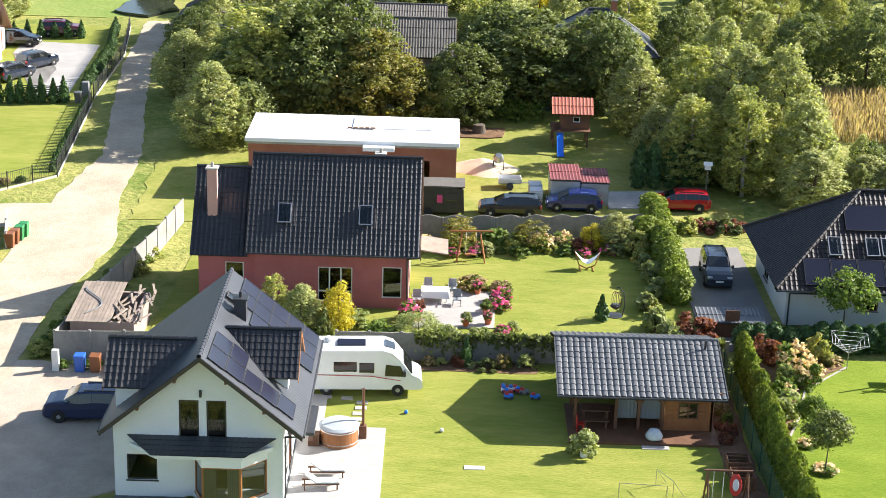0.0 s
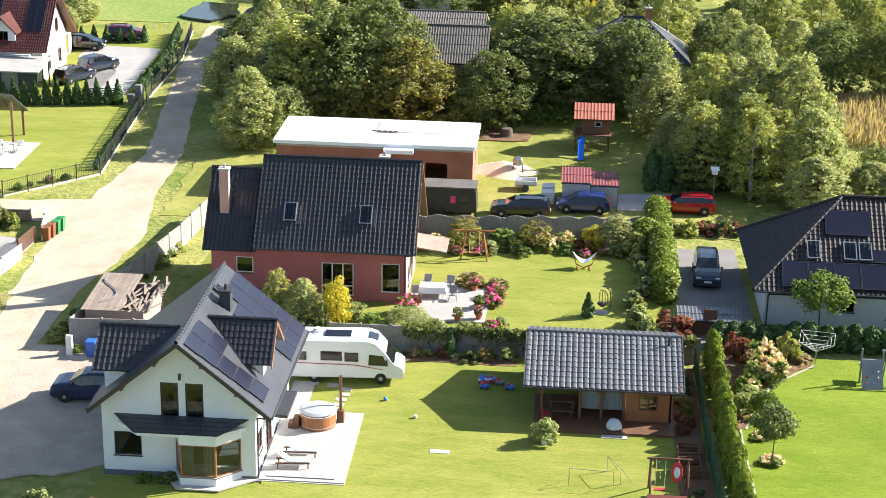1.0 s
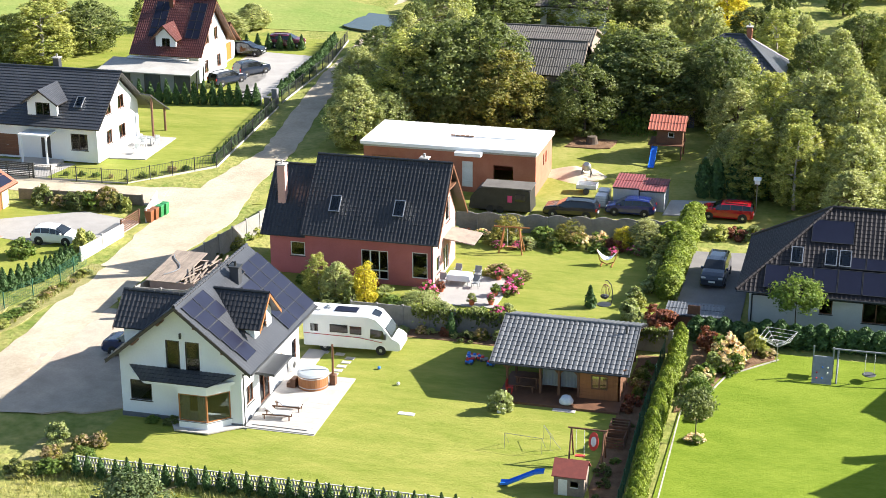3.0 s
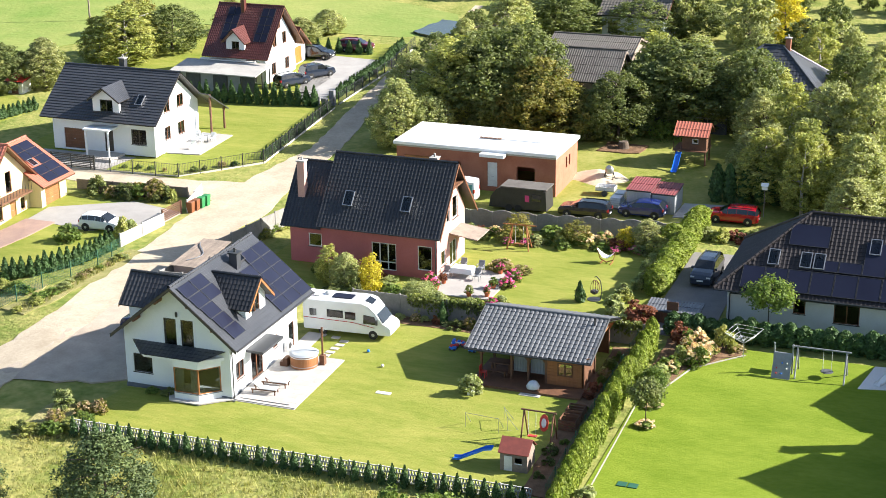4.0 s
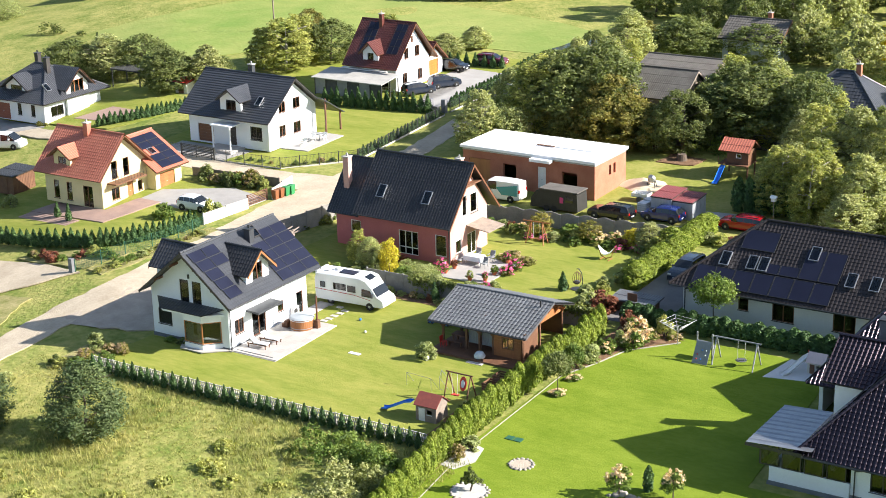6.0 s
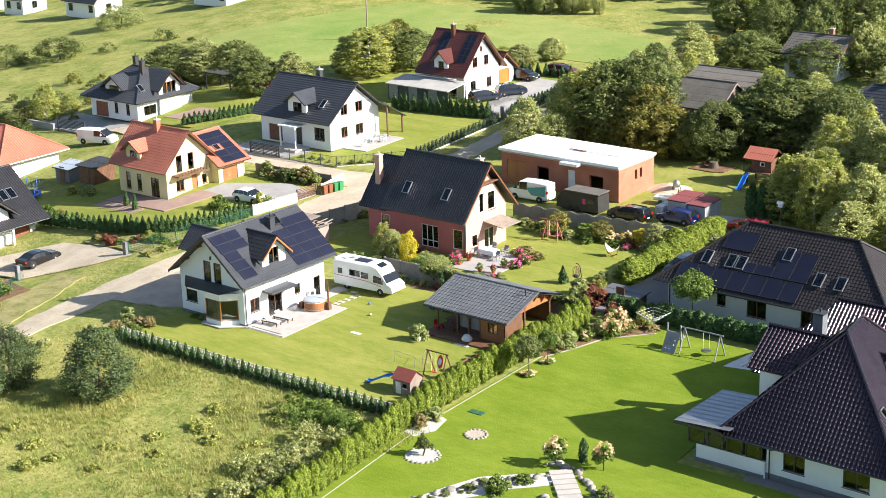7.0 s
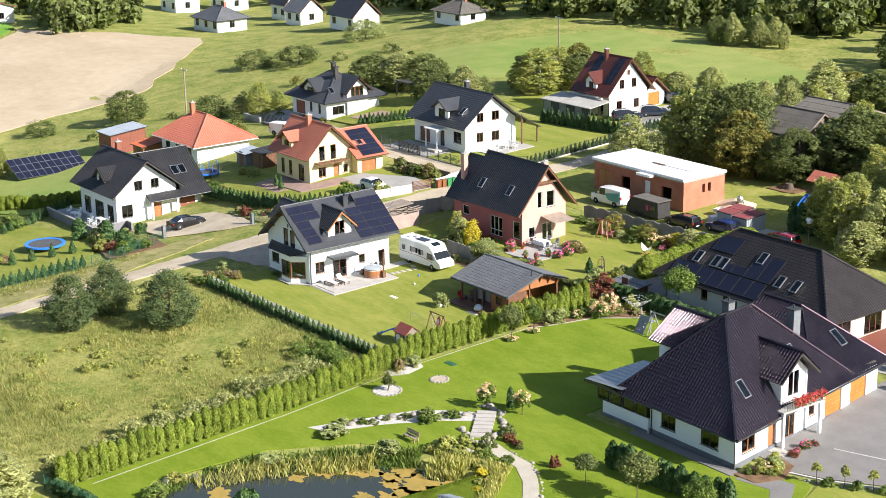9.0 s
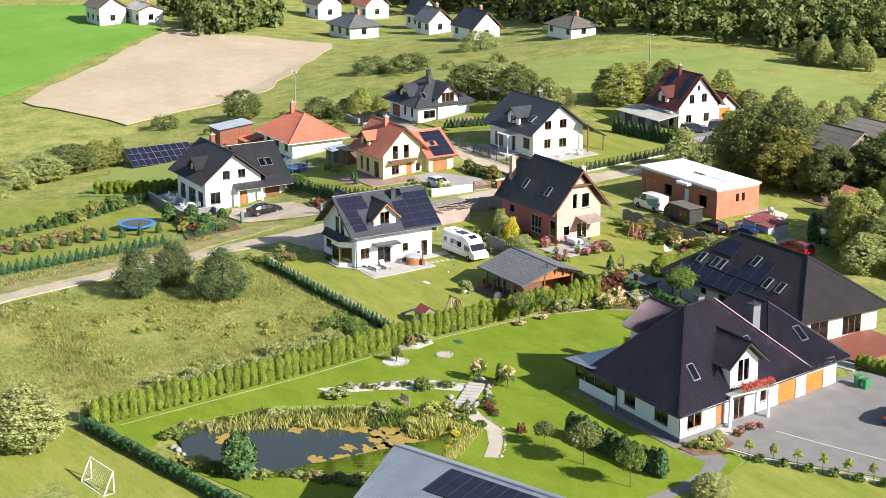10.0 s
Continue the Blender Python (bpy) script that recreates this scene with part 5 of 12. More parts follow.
    for k in range(4):
        window(co, (42.3 + 1.56 * k, -0.75, 1.3), (1, 0, 0), (0, -1, 0), 1.35, 1.75, M_DARKFRAME, panes=1, depth=0.06)
    for k in range(4):
        window(co, (42.26, 5.4 - 1.54 * k, 1.3), (0, -1, 0), (-1, 0, 0), 1.5, 1.75, M_DARKFRAME, panes=1, depth=0.06)
    sh, n = Mesh(), 40
    for i in range(n + 1):
        y = -1.7 + 7.0 * i / n
        zz = 0.05 if i % 4 == 0 else 0.0
        sh.v += [(41.6, y, 3.1 + zz), (46.2, y, 3.36 + zz)]
    sh.f = [(2 * i, 2 * i + 1, 2 * i + 3, 2 * i + 2) for i in range(n)]
    part("sheet_roof", sh, M_METAL, co, "pale ribbed metal sheet roof")
    fs = Mesh()
    fs.box(41.6, -1.75, 2.9, 45.6, -1.67, 3.12)
    part("fascia", fs, M_DARKMETAL, co)
    # dormer with balcony over the entrance
    wall(h, (57.2, 5.7), (57.0, 9.0), 3.4, [(0, 5.9), (1.65, 7.4), (3.3, 5.9)], [(0.9, 3.9, 1.5, 2.2, "tall", 2)], frame=M_WHITEFRAME, name="dormer_wall")
    roof_plane(h, (54.4, 4.95, 5.65), (57.9, 4.95, 5.65), (57.9, 7.35, 7.85), (51.9, 7.35, 7.85), M_ROOF_PLUM, **fine)
    roof_plane(h, (57.9, 9.75, 5.65), (54.0, 9.75, 5.65), (51.9, 7.35, 7.85), (57.9, 7.35, 7.85), M_ROOF_PLUM, **tile)
    ridge(h, (52, 7.35, 7.95), (57.9, 7.35, 7.95), M_ROOF_PLUM, 0.13)
    for yy in (5.7, 8.85):
        ck = Mesh()
        ck.slab([(57.1, yy, 3.6), (57.1, yy, 5.85), (54.4, yy, 5.85)], (0, 0.14, 0))
        part("dormer_cheek", ck, M_WHITE, h)
    b = Mesh()
    b.box(56.9, 4.9, 3.15, 58.3, 9.9, 3.32)
    bal = part("balcony", b, M_CONCRETE, h)
    r = Mesh()
    r.path([(57.0, 4.95, 4.2), (58.25, 4.95, 4.2), (58.25, 9.85, 4.2), (57.0, 9.85, 4.2)], 0.03)
    for k in range(26):
        y = 4.95 + 4.9 * k / 25
        r.tube((58.25, y, 3.3), (58.25, y, 4.2), 0.012, n=4)
    part("railing", r, M_DARKMETAL, bal)
    rng = np.random.default_rng(77)
    p = np.stack([rng.normal(58.38, 0.14, 500), rng.uniform(6.0, 9.9, 500), rng.normal(4.0, 0.2, 500)], 1)
    part("flower_box", leaf_cloud(p, 0.16, rng), L_REDFL, bal, "overflowing red balcony flowers")
    part("foliage", leaf_cloud(p[::2] - np.array([0.03, 0, 0.12]), 0.17, rng), L_BUSH, bal)
    for yy in (5.1, 9.6):
        c2 = Mesh()
        c2.box(57.95, yy - 0.12, z, 58.2, yy + 0.12, 3.15)
        part("porch_column", c2, M_WHITE, h)
    st = Mesh()
    st.box(57.3, 3.8, -0.2, 59.3, 8.8, 0.2)
    part("porch_step", st, M_CONCRETE, h)
    chimney(h, 47.0, 10.2, 5.5, 8.9, 0.8, M_PLINTH, M_DARKMETAL)
    chimney(h, 52.6, 12.2, 5.6, 9.2, 0.85, M_PLINTH, M_DARKMETAL)
    along = (Vector(c[2]) - Vector(c[1])).normalized()
    upf = (Vector(A) - Vector(c[1]))
    upf = (upf - along * upf.dot(along)).normalized()
    for d, t in ((3.6, 2.6), (12.0, 3.4)):
        slope_frame(h, Vector(c[1]) + along * d + upf * t, along, upf, 0.9, 1.6, M_METAL, M_GLASS, "skylight", th=0.14, n_lift=0.1)
    along = (Vector(q[2]) - Vector(q[1])).normalized()
    up2 = Vector(G1) - Vector(q[1])
    up2 = (up2 - along * up2.dot(along)).normalized()
    slope_frame(h, Vector(q[1]) + along * 7.6 + up2 * 3.0, along, up2, 0.95, 1.7, M_METAL, M_GLASS, "skylight", th=0.14, n_lift=0.1)
    gutter(h, (59.16, -1.5, e - 0.05), (55.06, 22.6, e - 0.05))
    gutter(h, (44.9, -1.42, e - 0.05), (59.0, -1.56, e - 0.05), down=(58.4, -0.9, z, 0))
    gutter(h, (44.9, -1.46, e - 0.08), (49.6, -1.5, e - 0.08), down=(48.9, -0.75, z, 0))
    return h


L_REDFL = leafy("red_blossom", (0.50, 0.03, 0.05), (0.65, 0.12, 0.14), scale=1.5)
plum_house()


# ---------------------------------------------------------------- long grey house with dark hipped roof
def long_house():
    z = 0.8
    h = thing("house", (37, 29, z), "long pale grey house with dark brown hipped roof", "house")
    x0, x1, y0, y1 = 24.9, 46.0, 24.6, 35.0
    floor_of(h, x0, x1, y0, y1, z + 0.05)
    wall(h, (x0, y0), (x1, y0), z, 3.5, [(5.0, 1.9, 0.9, 1.1, "win", 1), (8.0, 1.5, 1.9, 1.6, "win", 2), (13.2, 1.5, 1.9, 1.6, "win", 2), (18.0, 1.0, 1.5, 2.1, "tall", 2)], M_GREYW, M_BROWNFRAME)
    wall(h, (x1, y0), (x1, y1), z, 3.5, [(1.2, 1.0, 2.4, 2.1, "tall", 2), (5.6, 1.0, 2.6, 2.1, "tall", 3)], M_GREYW, M_BROWNFRAME)
    wall(h, (x1, y1), (x0, y1), z, 3.5, [], M_GREYW)
    wall(h, (x0, y1), (x0, y0), z, 3.5, [(3, 1.5, 1.5, 1.4)], M_GREYW)
    e = 3.55
    a0, a1, b0, b1 = (24.0, 23.6, e), (47.0, 23.6, e), (47.0, 36.0, e), (24.0, 36.0, e)
    R0, R1 = (30.2, 29.8, 8.3), (40.8, 29.8, 8.3)
    roof_plane(h, a0, a1, R1, R0, M_ROOF_BROWN2, tile=0.32, amp=0.04)
    roof_plane(h, a1, b0, R1, R1, M_ROOF_BROWN2, tile=0.32, amp=0.04)
    roof_plane(h, b0, b1, R0, R1, M_ROOF_BROWN2, tile=0.32, amp=0.04)
    roof_plane(h, b1, a0, R0, R0, M_ROOF_BROWN2, tile=0.32, amp=0.04)
    for p, q in ((a0, R0), (a1, R1), (b0, R1), (b1, R0), (R0, R1)):
        ridge(h, Vector(p) + Vector((0, 0, 0.06)), Vector(q) + Vector((0, 0, 0.06)), M_ROOF_BROWN2, 0.13)
    up = Vector((0, R0[1] - a0[1], R0[2] - e)).normalized()
    for k in range(7):
        slope_frame(h, Vector((25.9 + 1.72 * k, 23.6, e)) + up * 0.35, (1, 0, 0), up, 1.68, 2.0, M_DARKMETAL, M_SOLAR, "solar_panel", bar=0.03, th=0.05, n_lift=0.1)
    for k in range(4):
        slope_frame(h, Vector((31.2 + 1.72 * k, 23.6, e)) + up * 2.5, (1, 0, 0), up, 1.68, 1.0 if k < 2 else 3.0, M_DARKMETAL, M_SOLAR, "solar_panel", bar=0.03, th=0.05, n_lift=0.1)
    slope_frame(h, Vector((28.9, 23.6, e)) + up * 4.6, (1, 0, 0), up, 3.0, 2.0, M_DARKMETAL, M_SOLAR, "solar_panel", bar=0.03, th=0.05, n_lift=0.1)
    for x, d in ((27.6, 2.6), (30.0, 2.6), (31.0, 2.6), (34.9, 4.4), (38.6, 2.4), (40.6, 2.4)):
        slope_frame(h, Vector((x, 23.6, e)) + up * d, (1, 0, 0), up, 0.85, 1.4, M_METAL, M_GLASS, "skylight", th=0.14, n_lift=0.1)
    gutter(h, (24.0, 23.55, e - 0.06), (47.0, 23.55, e - 0.06), down=(25.1, 24.5, z, 0))
    return h


M_ROOF_BROWN2 = mat("black_brown_tile", (0.018, 0.015, 0.016), (0.03, 0.025, 0.026), rough=0.5, scale=0.6, fine=6, spec=0.3)
long_house()


# ---------------------------------------------------------------- plants
def crown_points(rng, n, clumps, h0, h1, r, shape, rough=0.35):
    """Points of a crown in uneven clumps, between heights h0 and h1, half width r; shape gives the width along the height."""
    cs = []
    while len(cs) < clumps:
        t = rng.uniform(0.02, 0.98)
        w = shape(t)
        if rng.uniform() > w + 0.15:
            continue
        ang, k = rng.uniform(0, 2 * math.pi), rng.uniform(0.35, 1.0) ** 0.5
        cs.append((r * w * k * math.cos(ang) * rng.uniform(0.85, 1.15), r * w * k * math.sin(ang), h0 + (h1 - h0) * t))
    cs = np.array(cs)
    rad = r * rough * rng.uniform(0.4, 1.15, clumps)
    pick = rng.integers(0, clumps, n)
    d = rng.normal(size=(n, 3))
    d /= np.linalg.norm(d, axis=1)[:, None]
    p = cs[pick] + d * (rad[pick] * rng.uniform(0.15, 1.2, n) ** 0.7)[:, None] * np.array([0.85, 0.85, 0.8])
    mid = np.array([0, 0, h0 + (h1 - h0) * 0.45])
    o = p - mid
    o /= np.linalg.norm(o, axis=1)[:, None]
    return p, o * 0.45 + d * 0.75 + np.array([0, 0, 0.2])


SHAPES = {
    "round": lambda t: max(0.0, 1 - (2 * t - 0.85) ** 2 * 0.9) ** 0.5 if t < 0.93 else 0.3,
    "egg": lambda t: (math.sin(math.pi * (0.08 + 0.9 * t)) ** 0.7) * (1.0 - 0.45 * t),
    "tall": lambda t: 0.3 + 0.7 * math.sin(math.pi * min(1, 0.15 + 0.85 * t)) * (1.15 - 0.7 * t),
    "cone": lambda t: 1.02 - 0.9 * t,
    "dome": lambda t: max(0.05, 1 - t ** 2.2) ** 0.6,
}
PROTO = {}


def woody(me, rng, h, r, trunk_r, limbs, bare):
    """A tapered, slightly bent trunk with limbs reaching into the crown."""
    x = y = 0.0
    pts = []
    for i in range(6):
        pts.append((x, y, h * 0.8 * i / 5))
        x += rng.uniform(-0.03, 0.03) * h * 0.4
        y += rng.uniform(-0.03, 0.03) * h * 0.4
    for i in range(5):
        me.tube(pts[i], pts[i + 1], trunk_r * (1.15 - 0.2 * i), trunk_r * (0.95 - 0.2 * i), n=7, caps=i in (0, 4))
    for k in range(limbs):
        z = h * rng.uniform(bare, 0.7)
        i = min(4, int(z / (h * 0.8) * 5))
        ang = rng.uniform(0, 2 * math.pi)
        a = Vector(pts[i]).lerp(Vector(pts[i + 1]), 0.5)
        b = a + Vector((math.cos(ang) * r * 0.7, math.sin(ang) * r * 0.7, h * rng.uniform(0.06, 0.2)))
        me.tube(a, b, trunk_r * 0.42, trunk_r * 0.12, n=5)
    return me


def make_tree(kind, seed, leaf, shape, n, clumps, size, bark, bare=0.12, rough=0.35, aspect=0.33, trunk=0.016):
    """A tree one tenth... of unit height 10 m at the world's origin, kept as a pattern for copies."""
    rng = np.random.default_rng(seed)
    h, r = 10.0, 10.0 * aspect
    root = thing("tree", (0, 0, 0))
    tk = woody(Mesh(), rng, h, r, h * trunk, 7, max(bare, 0.2))
    part("trunk", tk, bark, root, smooth=True)
    p, o = crown_points(rng, n, clumps, h * bare, h * 0.99, r, SHAPES[shape], rough)
    part("crown", leaf_cloud(p, size, rng, out=o), leaf, root)
    PROTO.setdefault(kind, []).append(root)
    return root


for s in range(3):
    make_tree("oak", 10 + s, L_OAK, "round", 15000, 420, 0.22, M_BARK, bare=0.06, aspect=0.36, rough=0.2)
    make_tree("willow", 20 + s, L_WILLOW, "egg", 14000, 460, 0.19, M_BARK, bare=0.02, aspect=0.3, rough=0.18)
    make_tree("birch", 30 + s, L_BIRCH, "tall", 12500, 420, 0.17, M_BIRCH, bare=0.06, aspect=0.24, rough=0.2)
for s in range(2):
    make_tree("autumn", 40 + s, L_AUTUMN, "round", 12000, 340, 0.24, M_BARK, bare=0.06, aspect=0.38, rough=0.21)
    make_tree("pine", 50 + s, L_PINE, "egg", 15000, 260, 0.2, M_BARK, bare=0.0, aspect=0.42, rough=0.26)
    make_tree("shrub", 60 + s, L_OAK, "dome", 5000, 60, 0.38, M_BARK, bare=0.02, aspect=0.55)
make_tree("grey", 70, L_PALE, "dome", 8000, 160, 0.26, M_BARK, bare=0.02, aspect=0.42)
make_tree("gold", 71, L_YELLOW, "egg", 5000, 120, 0.33, M_BARK, bare=0.05, aspect=0.34)
make_tree("apple", 72, L_AUTUMN, "round", 2200, 60, 0.45, M_BARK, bare=0.25, aspect=0.4)
make_tree("hornbeam", 73, L_OAK, "egg", 4500, 90, 0.36, M_BARK, bare=0.52, aspect=0.4, trunk=0.012)
make_tree("hornbeam", 74, L_BUSH, "egg", 4500, 90, 0.36, M_BARK, bare=0.52, aspect=0.4, trunk=0.012)
for s in range(2):
    make_tree("distant", 80 + s, (L_OAK, L_WILLOW)[s], "round", 6000, 220, 0.36, M_BARK, bare=0.06, aspect=0.34, rough=0.22)
make_tree("distant", 83, L_OAK, "round", 6000, 220, 0.36, M_BARK, bare=0.06, aspect=0.34, rough=0.22)
WORDS = {
    "distant": ("dense green tree of distant wood", "tree"),
    "oak": ("dense dark green broadleaved tree", "tree"), "willow": ("bushy grey-green willow tree", "tree"), "birch": ("yellow-green birch with pale trunk", "tree"),
    "autumn": ("broad tree with leaves turning brown", "tree"), "pine": ("young bushy pine standing in meadow grass", "pine"), "shrub": ("wide dark green wild shrub", "shrub"),
    "grey": ("pale silvery bushy willow", "tree"), "gold": ("tree with golden yellow autumn leaves", "tree"), "apple": ("small garden tree with yellowing leaves", "tree"),
    "hornbeam": ("young clipped garden tree on bare stem", "tree"),
}
COUNT = {}
TREES = random.Random(11)


def tree(kind, x, y, h, w=None, label="", group="", sink=0.05):
    """A copy of a tree pattern: height h and width w in metres."""
    COUNT[kind] = COUNT.get(kind, 0) + 1
    pat = PROTO[kind][COUNT[kind] % len(PROTO[kind])]
    r = max(abs(v.co.x) for v in pat.children[1].data.vertices) * 2
    sxy = (w or h * 0.6) / r
    m = Matrix.LocRotScale((x, y, G(x, y) - sink), Euler((0, 0, TREES.uniform(0, 6.28))), (sxy, sxy, h / 10))
    ob = copy_thing(pat, m)
    return tagged(ob, label or WORDS[kind][0], WORDS[kind][1], group)


def hide_patterns():
    """The patterns themselves are taken out of the place once everything is planted."""
    for pats in PROTO.values():
        for p in pats:
            for o in [*p.children_recursive, p]:
                bpy.data.objects.remove(o)


def thuja_pattern(kind, seed, leaf, n, size, h, r, point):
    rng = np.random.default_rng(seed)
    t = rng.uniform(0, 1, n) ** 0.9
    ang = rng.uniform(0, 2 * math.pi, n)
    lob = 1 + 0.12 * np.sin(ang * 3 + t * 9 + seed) + 0.08 * np.sin(ang * 5 - t * 14)
    w = r * lob * (np.clip((1 - t) * point, 0, 1) ** (0.95 if point < 2 else 0.55)) * (0.72 + 0.28 * np.clip(t * 5, 0, 1)) * rng.uniform(0.85, 1.08, n)
    p = np.stack([w * np.cos(ang), w * np.sin(ang), t * h + 0.03], 1)
    o = np.stack([np.cos(ang), np.sin(ang), 0.6 + 0 * ang], 1)
    root = thing("thuja", (0, 0, 0))
    core = Mesh()
    core.lathe(0, 0, [(r * 0.5, 0.0), (r * 0.75, h * 0.12), (r * (0.45 if point < 2 else 0.8), h * 0.5), (r * (0.2 if point < 2 else 0.55), h * 0.78), (0.02, h * 0.95)], 10)
    part("trunk", Mesh().tube((0, 0, -0.1), (0, 0, h * 0.3), 0.05, 0.03), M_BARK, root)
    part("core", core, leaf, root)
    part("foliage", leaf_cloud(p, size, rng, out=o), leaf, root)
    PROTO.setdefault(kind, []).append(root)


for s in range(4):
    thuja_pattern("hedge", s, L_THUJA, 2000, 0.13, 2.3, 0.55, 5.0)
    thuja_pattern("cone", 10 + s, L_THUJAD, 450, 0.16, 1.5, 0.42, 1.35)
    thuja_pattern("dark", 20 + s, L_THUJAD, 800, 0.22, 2.3, 0.6, 3.0)


def thuja(kind, x, y, h, w, label, group, lean=0.0):
    COUNT[kind] = COUNT.get(kind, 0) + 1
    pat = PROTO[kind][COUNT[kind] % len(PROTO[kind])]
    h0, w0 = (1.5, 0.84) if kind == "cone" else (2.3, 1.15)
    k = TREES.uniform(0.9, 1.1)
    m = Matrix.LocRotScale((x, y, G(x, y)), Euler((TREES.uniform(-0.03, 0.03), TREES.uniform(-0.03, 0.03), TREES.uniform(0, 6.28))), (w / w0, w / w0, h / h0 * k))
    ob = tagged(copy_thing(pat, m), label, "thuja", group)
    if kind == "cone":
        ob.name = "conifer"
    return ob


def thuja_row(kind, line, step, h, w, label, group):
    """Thujas planted one by one along a line."""
    for (x0, y0), (x1, y1) in zip(line, line[1:]):
        n = max(1, round(math.hypot(x1 - x0, y1 - y0) / step))
        for i in range(n):
            k = (i + 0.5) / n
            thuja(kind, x0 + (x1 - x0) * k + TREES.uniform(-0.08, 0.08), y0 + (y1 - y0) * k + TREES.uniform(-0.08, 0.08), h, w, label, group)


def bush_pattern(kind, seed, leaf, n, size, blossom=None, shape="dome", rough=0.42):
    rng = np.random.default_rng(seed)
    root = thing("bush", (0, 0, 0))
    st = Mesh()
    for k in range(5):
        a = rng.uniform(0, 6.28)
        st.tube((0, 0, -0.05), (0.3 * math.cos(a), 0.3 * math.sin(a), 0.6), 0.03, 0.012, n=5)
    part("stem", st, M_BARK, root)
    p, o = crown_points(rng, n, 26, 0.0, 1.0, 0.5, SHAPES[shape], rough)
    p[:, 2] = np.maximum(p[:, 2], 0.02)
    part("foliage", leaf_cloud(p, size, rng, out=o), leaf, root)
    if blossom:
        k = n // 3
        q, o2 = crown_points(rng, k, 30, 0.25, 1.05, 0.54, SHAPES[shape], 0.25)
        part("blossom", leaf_cloud(q, size * 1.05, rng, out=o2), blossom, root)
    PROTO.setdefault(kind, []).append(root)


for s in range(2):
    bush_pattern("green", 100 + s, L_BUSH, 1900, 0.105)
    bush_pattern("palegreen", 110 + s, L_PALE, 1900, 0.105)
    bush_pattern("lime", 140 + s, L_BIRCH, 1900, 0.105)
bush_pattern("darkgreen", 115, L_OAK, 1900, 0.105)
bush_pattern("redbush", 120, L_RED, 1900, 0.105)
bush_pattern("yellow", 121, L_YELLOW, 1900, 0.105, shape="egg")
bush_pattern("pink", 122, L_BUSH, 1300, 0.1, L_PINKFL)
bush_pattern("hydrangea", 123, L_BUSH, 1300, 0.1, L_CREAMFL)
bush_pattern("rusty", 124, L_AUTUMN, 1300, 0.1, L_REED)
bush_pattern("spiky", 125, L_PALE, 900, 0.18, shape="egg", rough=0.3)
BUSHWORDS = {
    "green": "rounded green leafy garden shrub", "palegreen": "pale variegated leafy garden shrub", "darkgreen": "dense dark green garden shrub", "lime": "yellow-green leafy garden shrub",
    "redbush": "red-brown leaved garden shrub in bed", "yellow": "bright yellow autumn shrub", "pink": "flowering shrub full of pink blossom", "hydrangea": "hydrangea with faded cream-pink heads",
    "rusty": "rust-brown faded flowering shrub", "spiky": "silvery spiky ornamental garden shrub",
}


def bush(kind, x, y, h, w, label="", group="", z=None):
    COUNT[kind] = COUNT.get(kind, 0) + 1
    pat = PROTO[kind][COUNT[kind] % len(PROTO[kind])]
    m = Matrix.LocRotScale((x, y, (G(x, y) if z is None else z) - 0.02), Euler((0, 0, TREES.uniform(0, 6.28))), (w, w * TREES.uniform(0.85, 1.15), h))
    ob = tagged(copy_thing(pat, m), label or BUSHWORDS[kind], "shrub", group)
    ob.name = {"hydrangea": "hydrangea", "spiky": "juniper", "rusty": "perennial", "pink": "flower_bush"}.get(kind, "bush")
    return ob


def bushes(line, n, kinds, h, w, spread=0.4, seed=0, group=""):
    """n mixed shrubs along a line."""
    rnd = random.Random(seed)
    seg = [math.dist(a, b) for a, b in zip(line, line[1:])]
    for i in range(n):
        d = sum(seg) * (i + 0.5) / n
        for (a, b), s in zip(zip(line, line[1:]), seg):
            if d <= s:
                break
            d -= s
        k = min(1, d / s)
        f = rnd.uniform(0.65, 1.3)
        bush(rnd.choice(kinds), a[0] + (b[0] - a[0]) * k + rnd.uniform(-spread, spread), a[1] + (b[1] - a[1]) * k + rnd.uniform(-spread, spread), h * f, w * f * rnd.uniform(0.85, 1.2), group=group)


# the young wood behind the plots
tree("pine", -3.9, -17.6, 6.0, 5.0)
tree("pine", -12.2, -20.2, 5.6, 3.8)
tree("pine", -10.7, -25.3, 5.6, 4.4)
tree("oak", -94.0, 24.0, 5.1, 4.9)
tree("shrub", -96.2, 10.4, 2.3, 3.9)
tree("shrub", -88.1, 36.5, 3.2, 4.4)
tree("willow", -84.7, 39.3, 3.1, 3.1)
tree("birch", -83.0, 41.5, 5.3, 3.3)
tree("birch", -83.3, 45.5, 2.8, 2.4)
tree("shrub", -114.0, 68.8, 3.8, 5.8)
tree("oak", -85.0, 64.8, 6.1, 6.1)
tree("willow", -82.1, 68.3, 6.4, 6.1)
tree("oak", -79.2, 71.8, 5.7, 5.1)
tree("oak", -68.2, 71.7, 4.1, 3.7)
tree("birch", -62.4, 81.9, 7.3, 5.4)
tree("birch", -65.5, 81.1, 6.0, 4.0)
tree("autumn", -69.2, 96.9, 5.3, 3.3)
tree("birch", -57.3, 100.4, 4.8, 3.6)
tree("willow", -44.8, 96.4, 3.8, 4.8)
tree("birch", -47.1, 95.0, 3.4, 2.9)
tree("shrub", -67.0, 73.8, 3.4, 2.4)
tree("willow", -71.3, -22.7, 3.6, 5.2)
tree("willow", -72.9, -17.5, 3.9, 6.1)
tree("oak", -75.7, -12.7, 4.2, 6.2)
tree("birch", -75.8, -8.2, 4.2, 4.4)
tree("birch", -75.3, -5.2, 4.4, 3.0)
tree("willow", 25.2, -49.6, 6.0, 6.9)
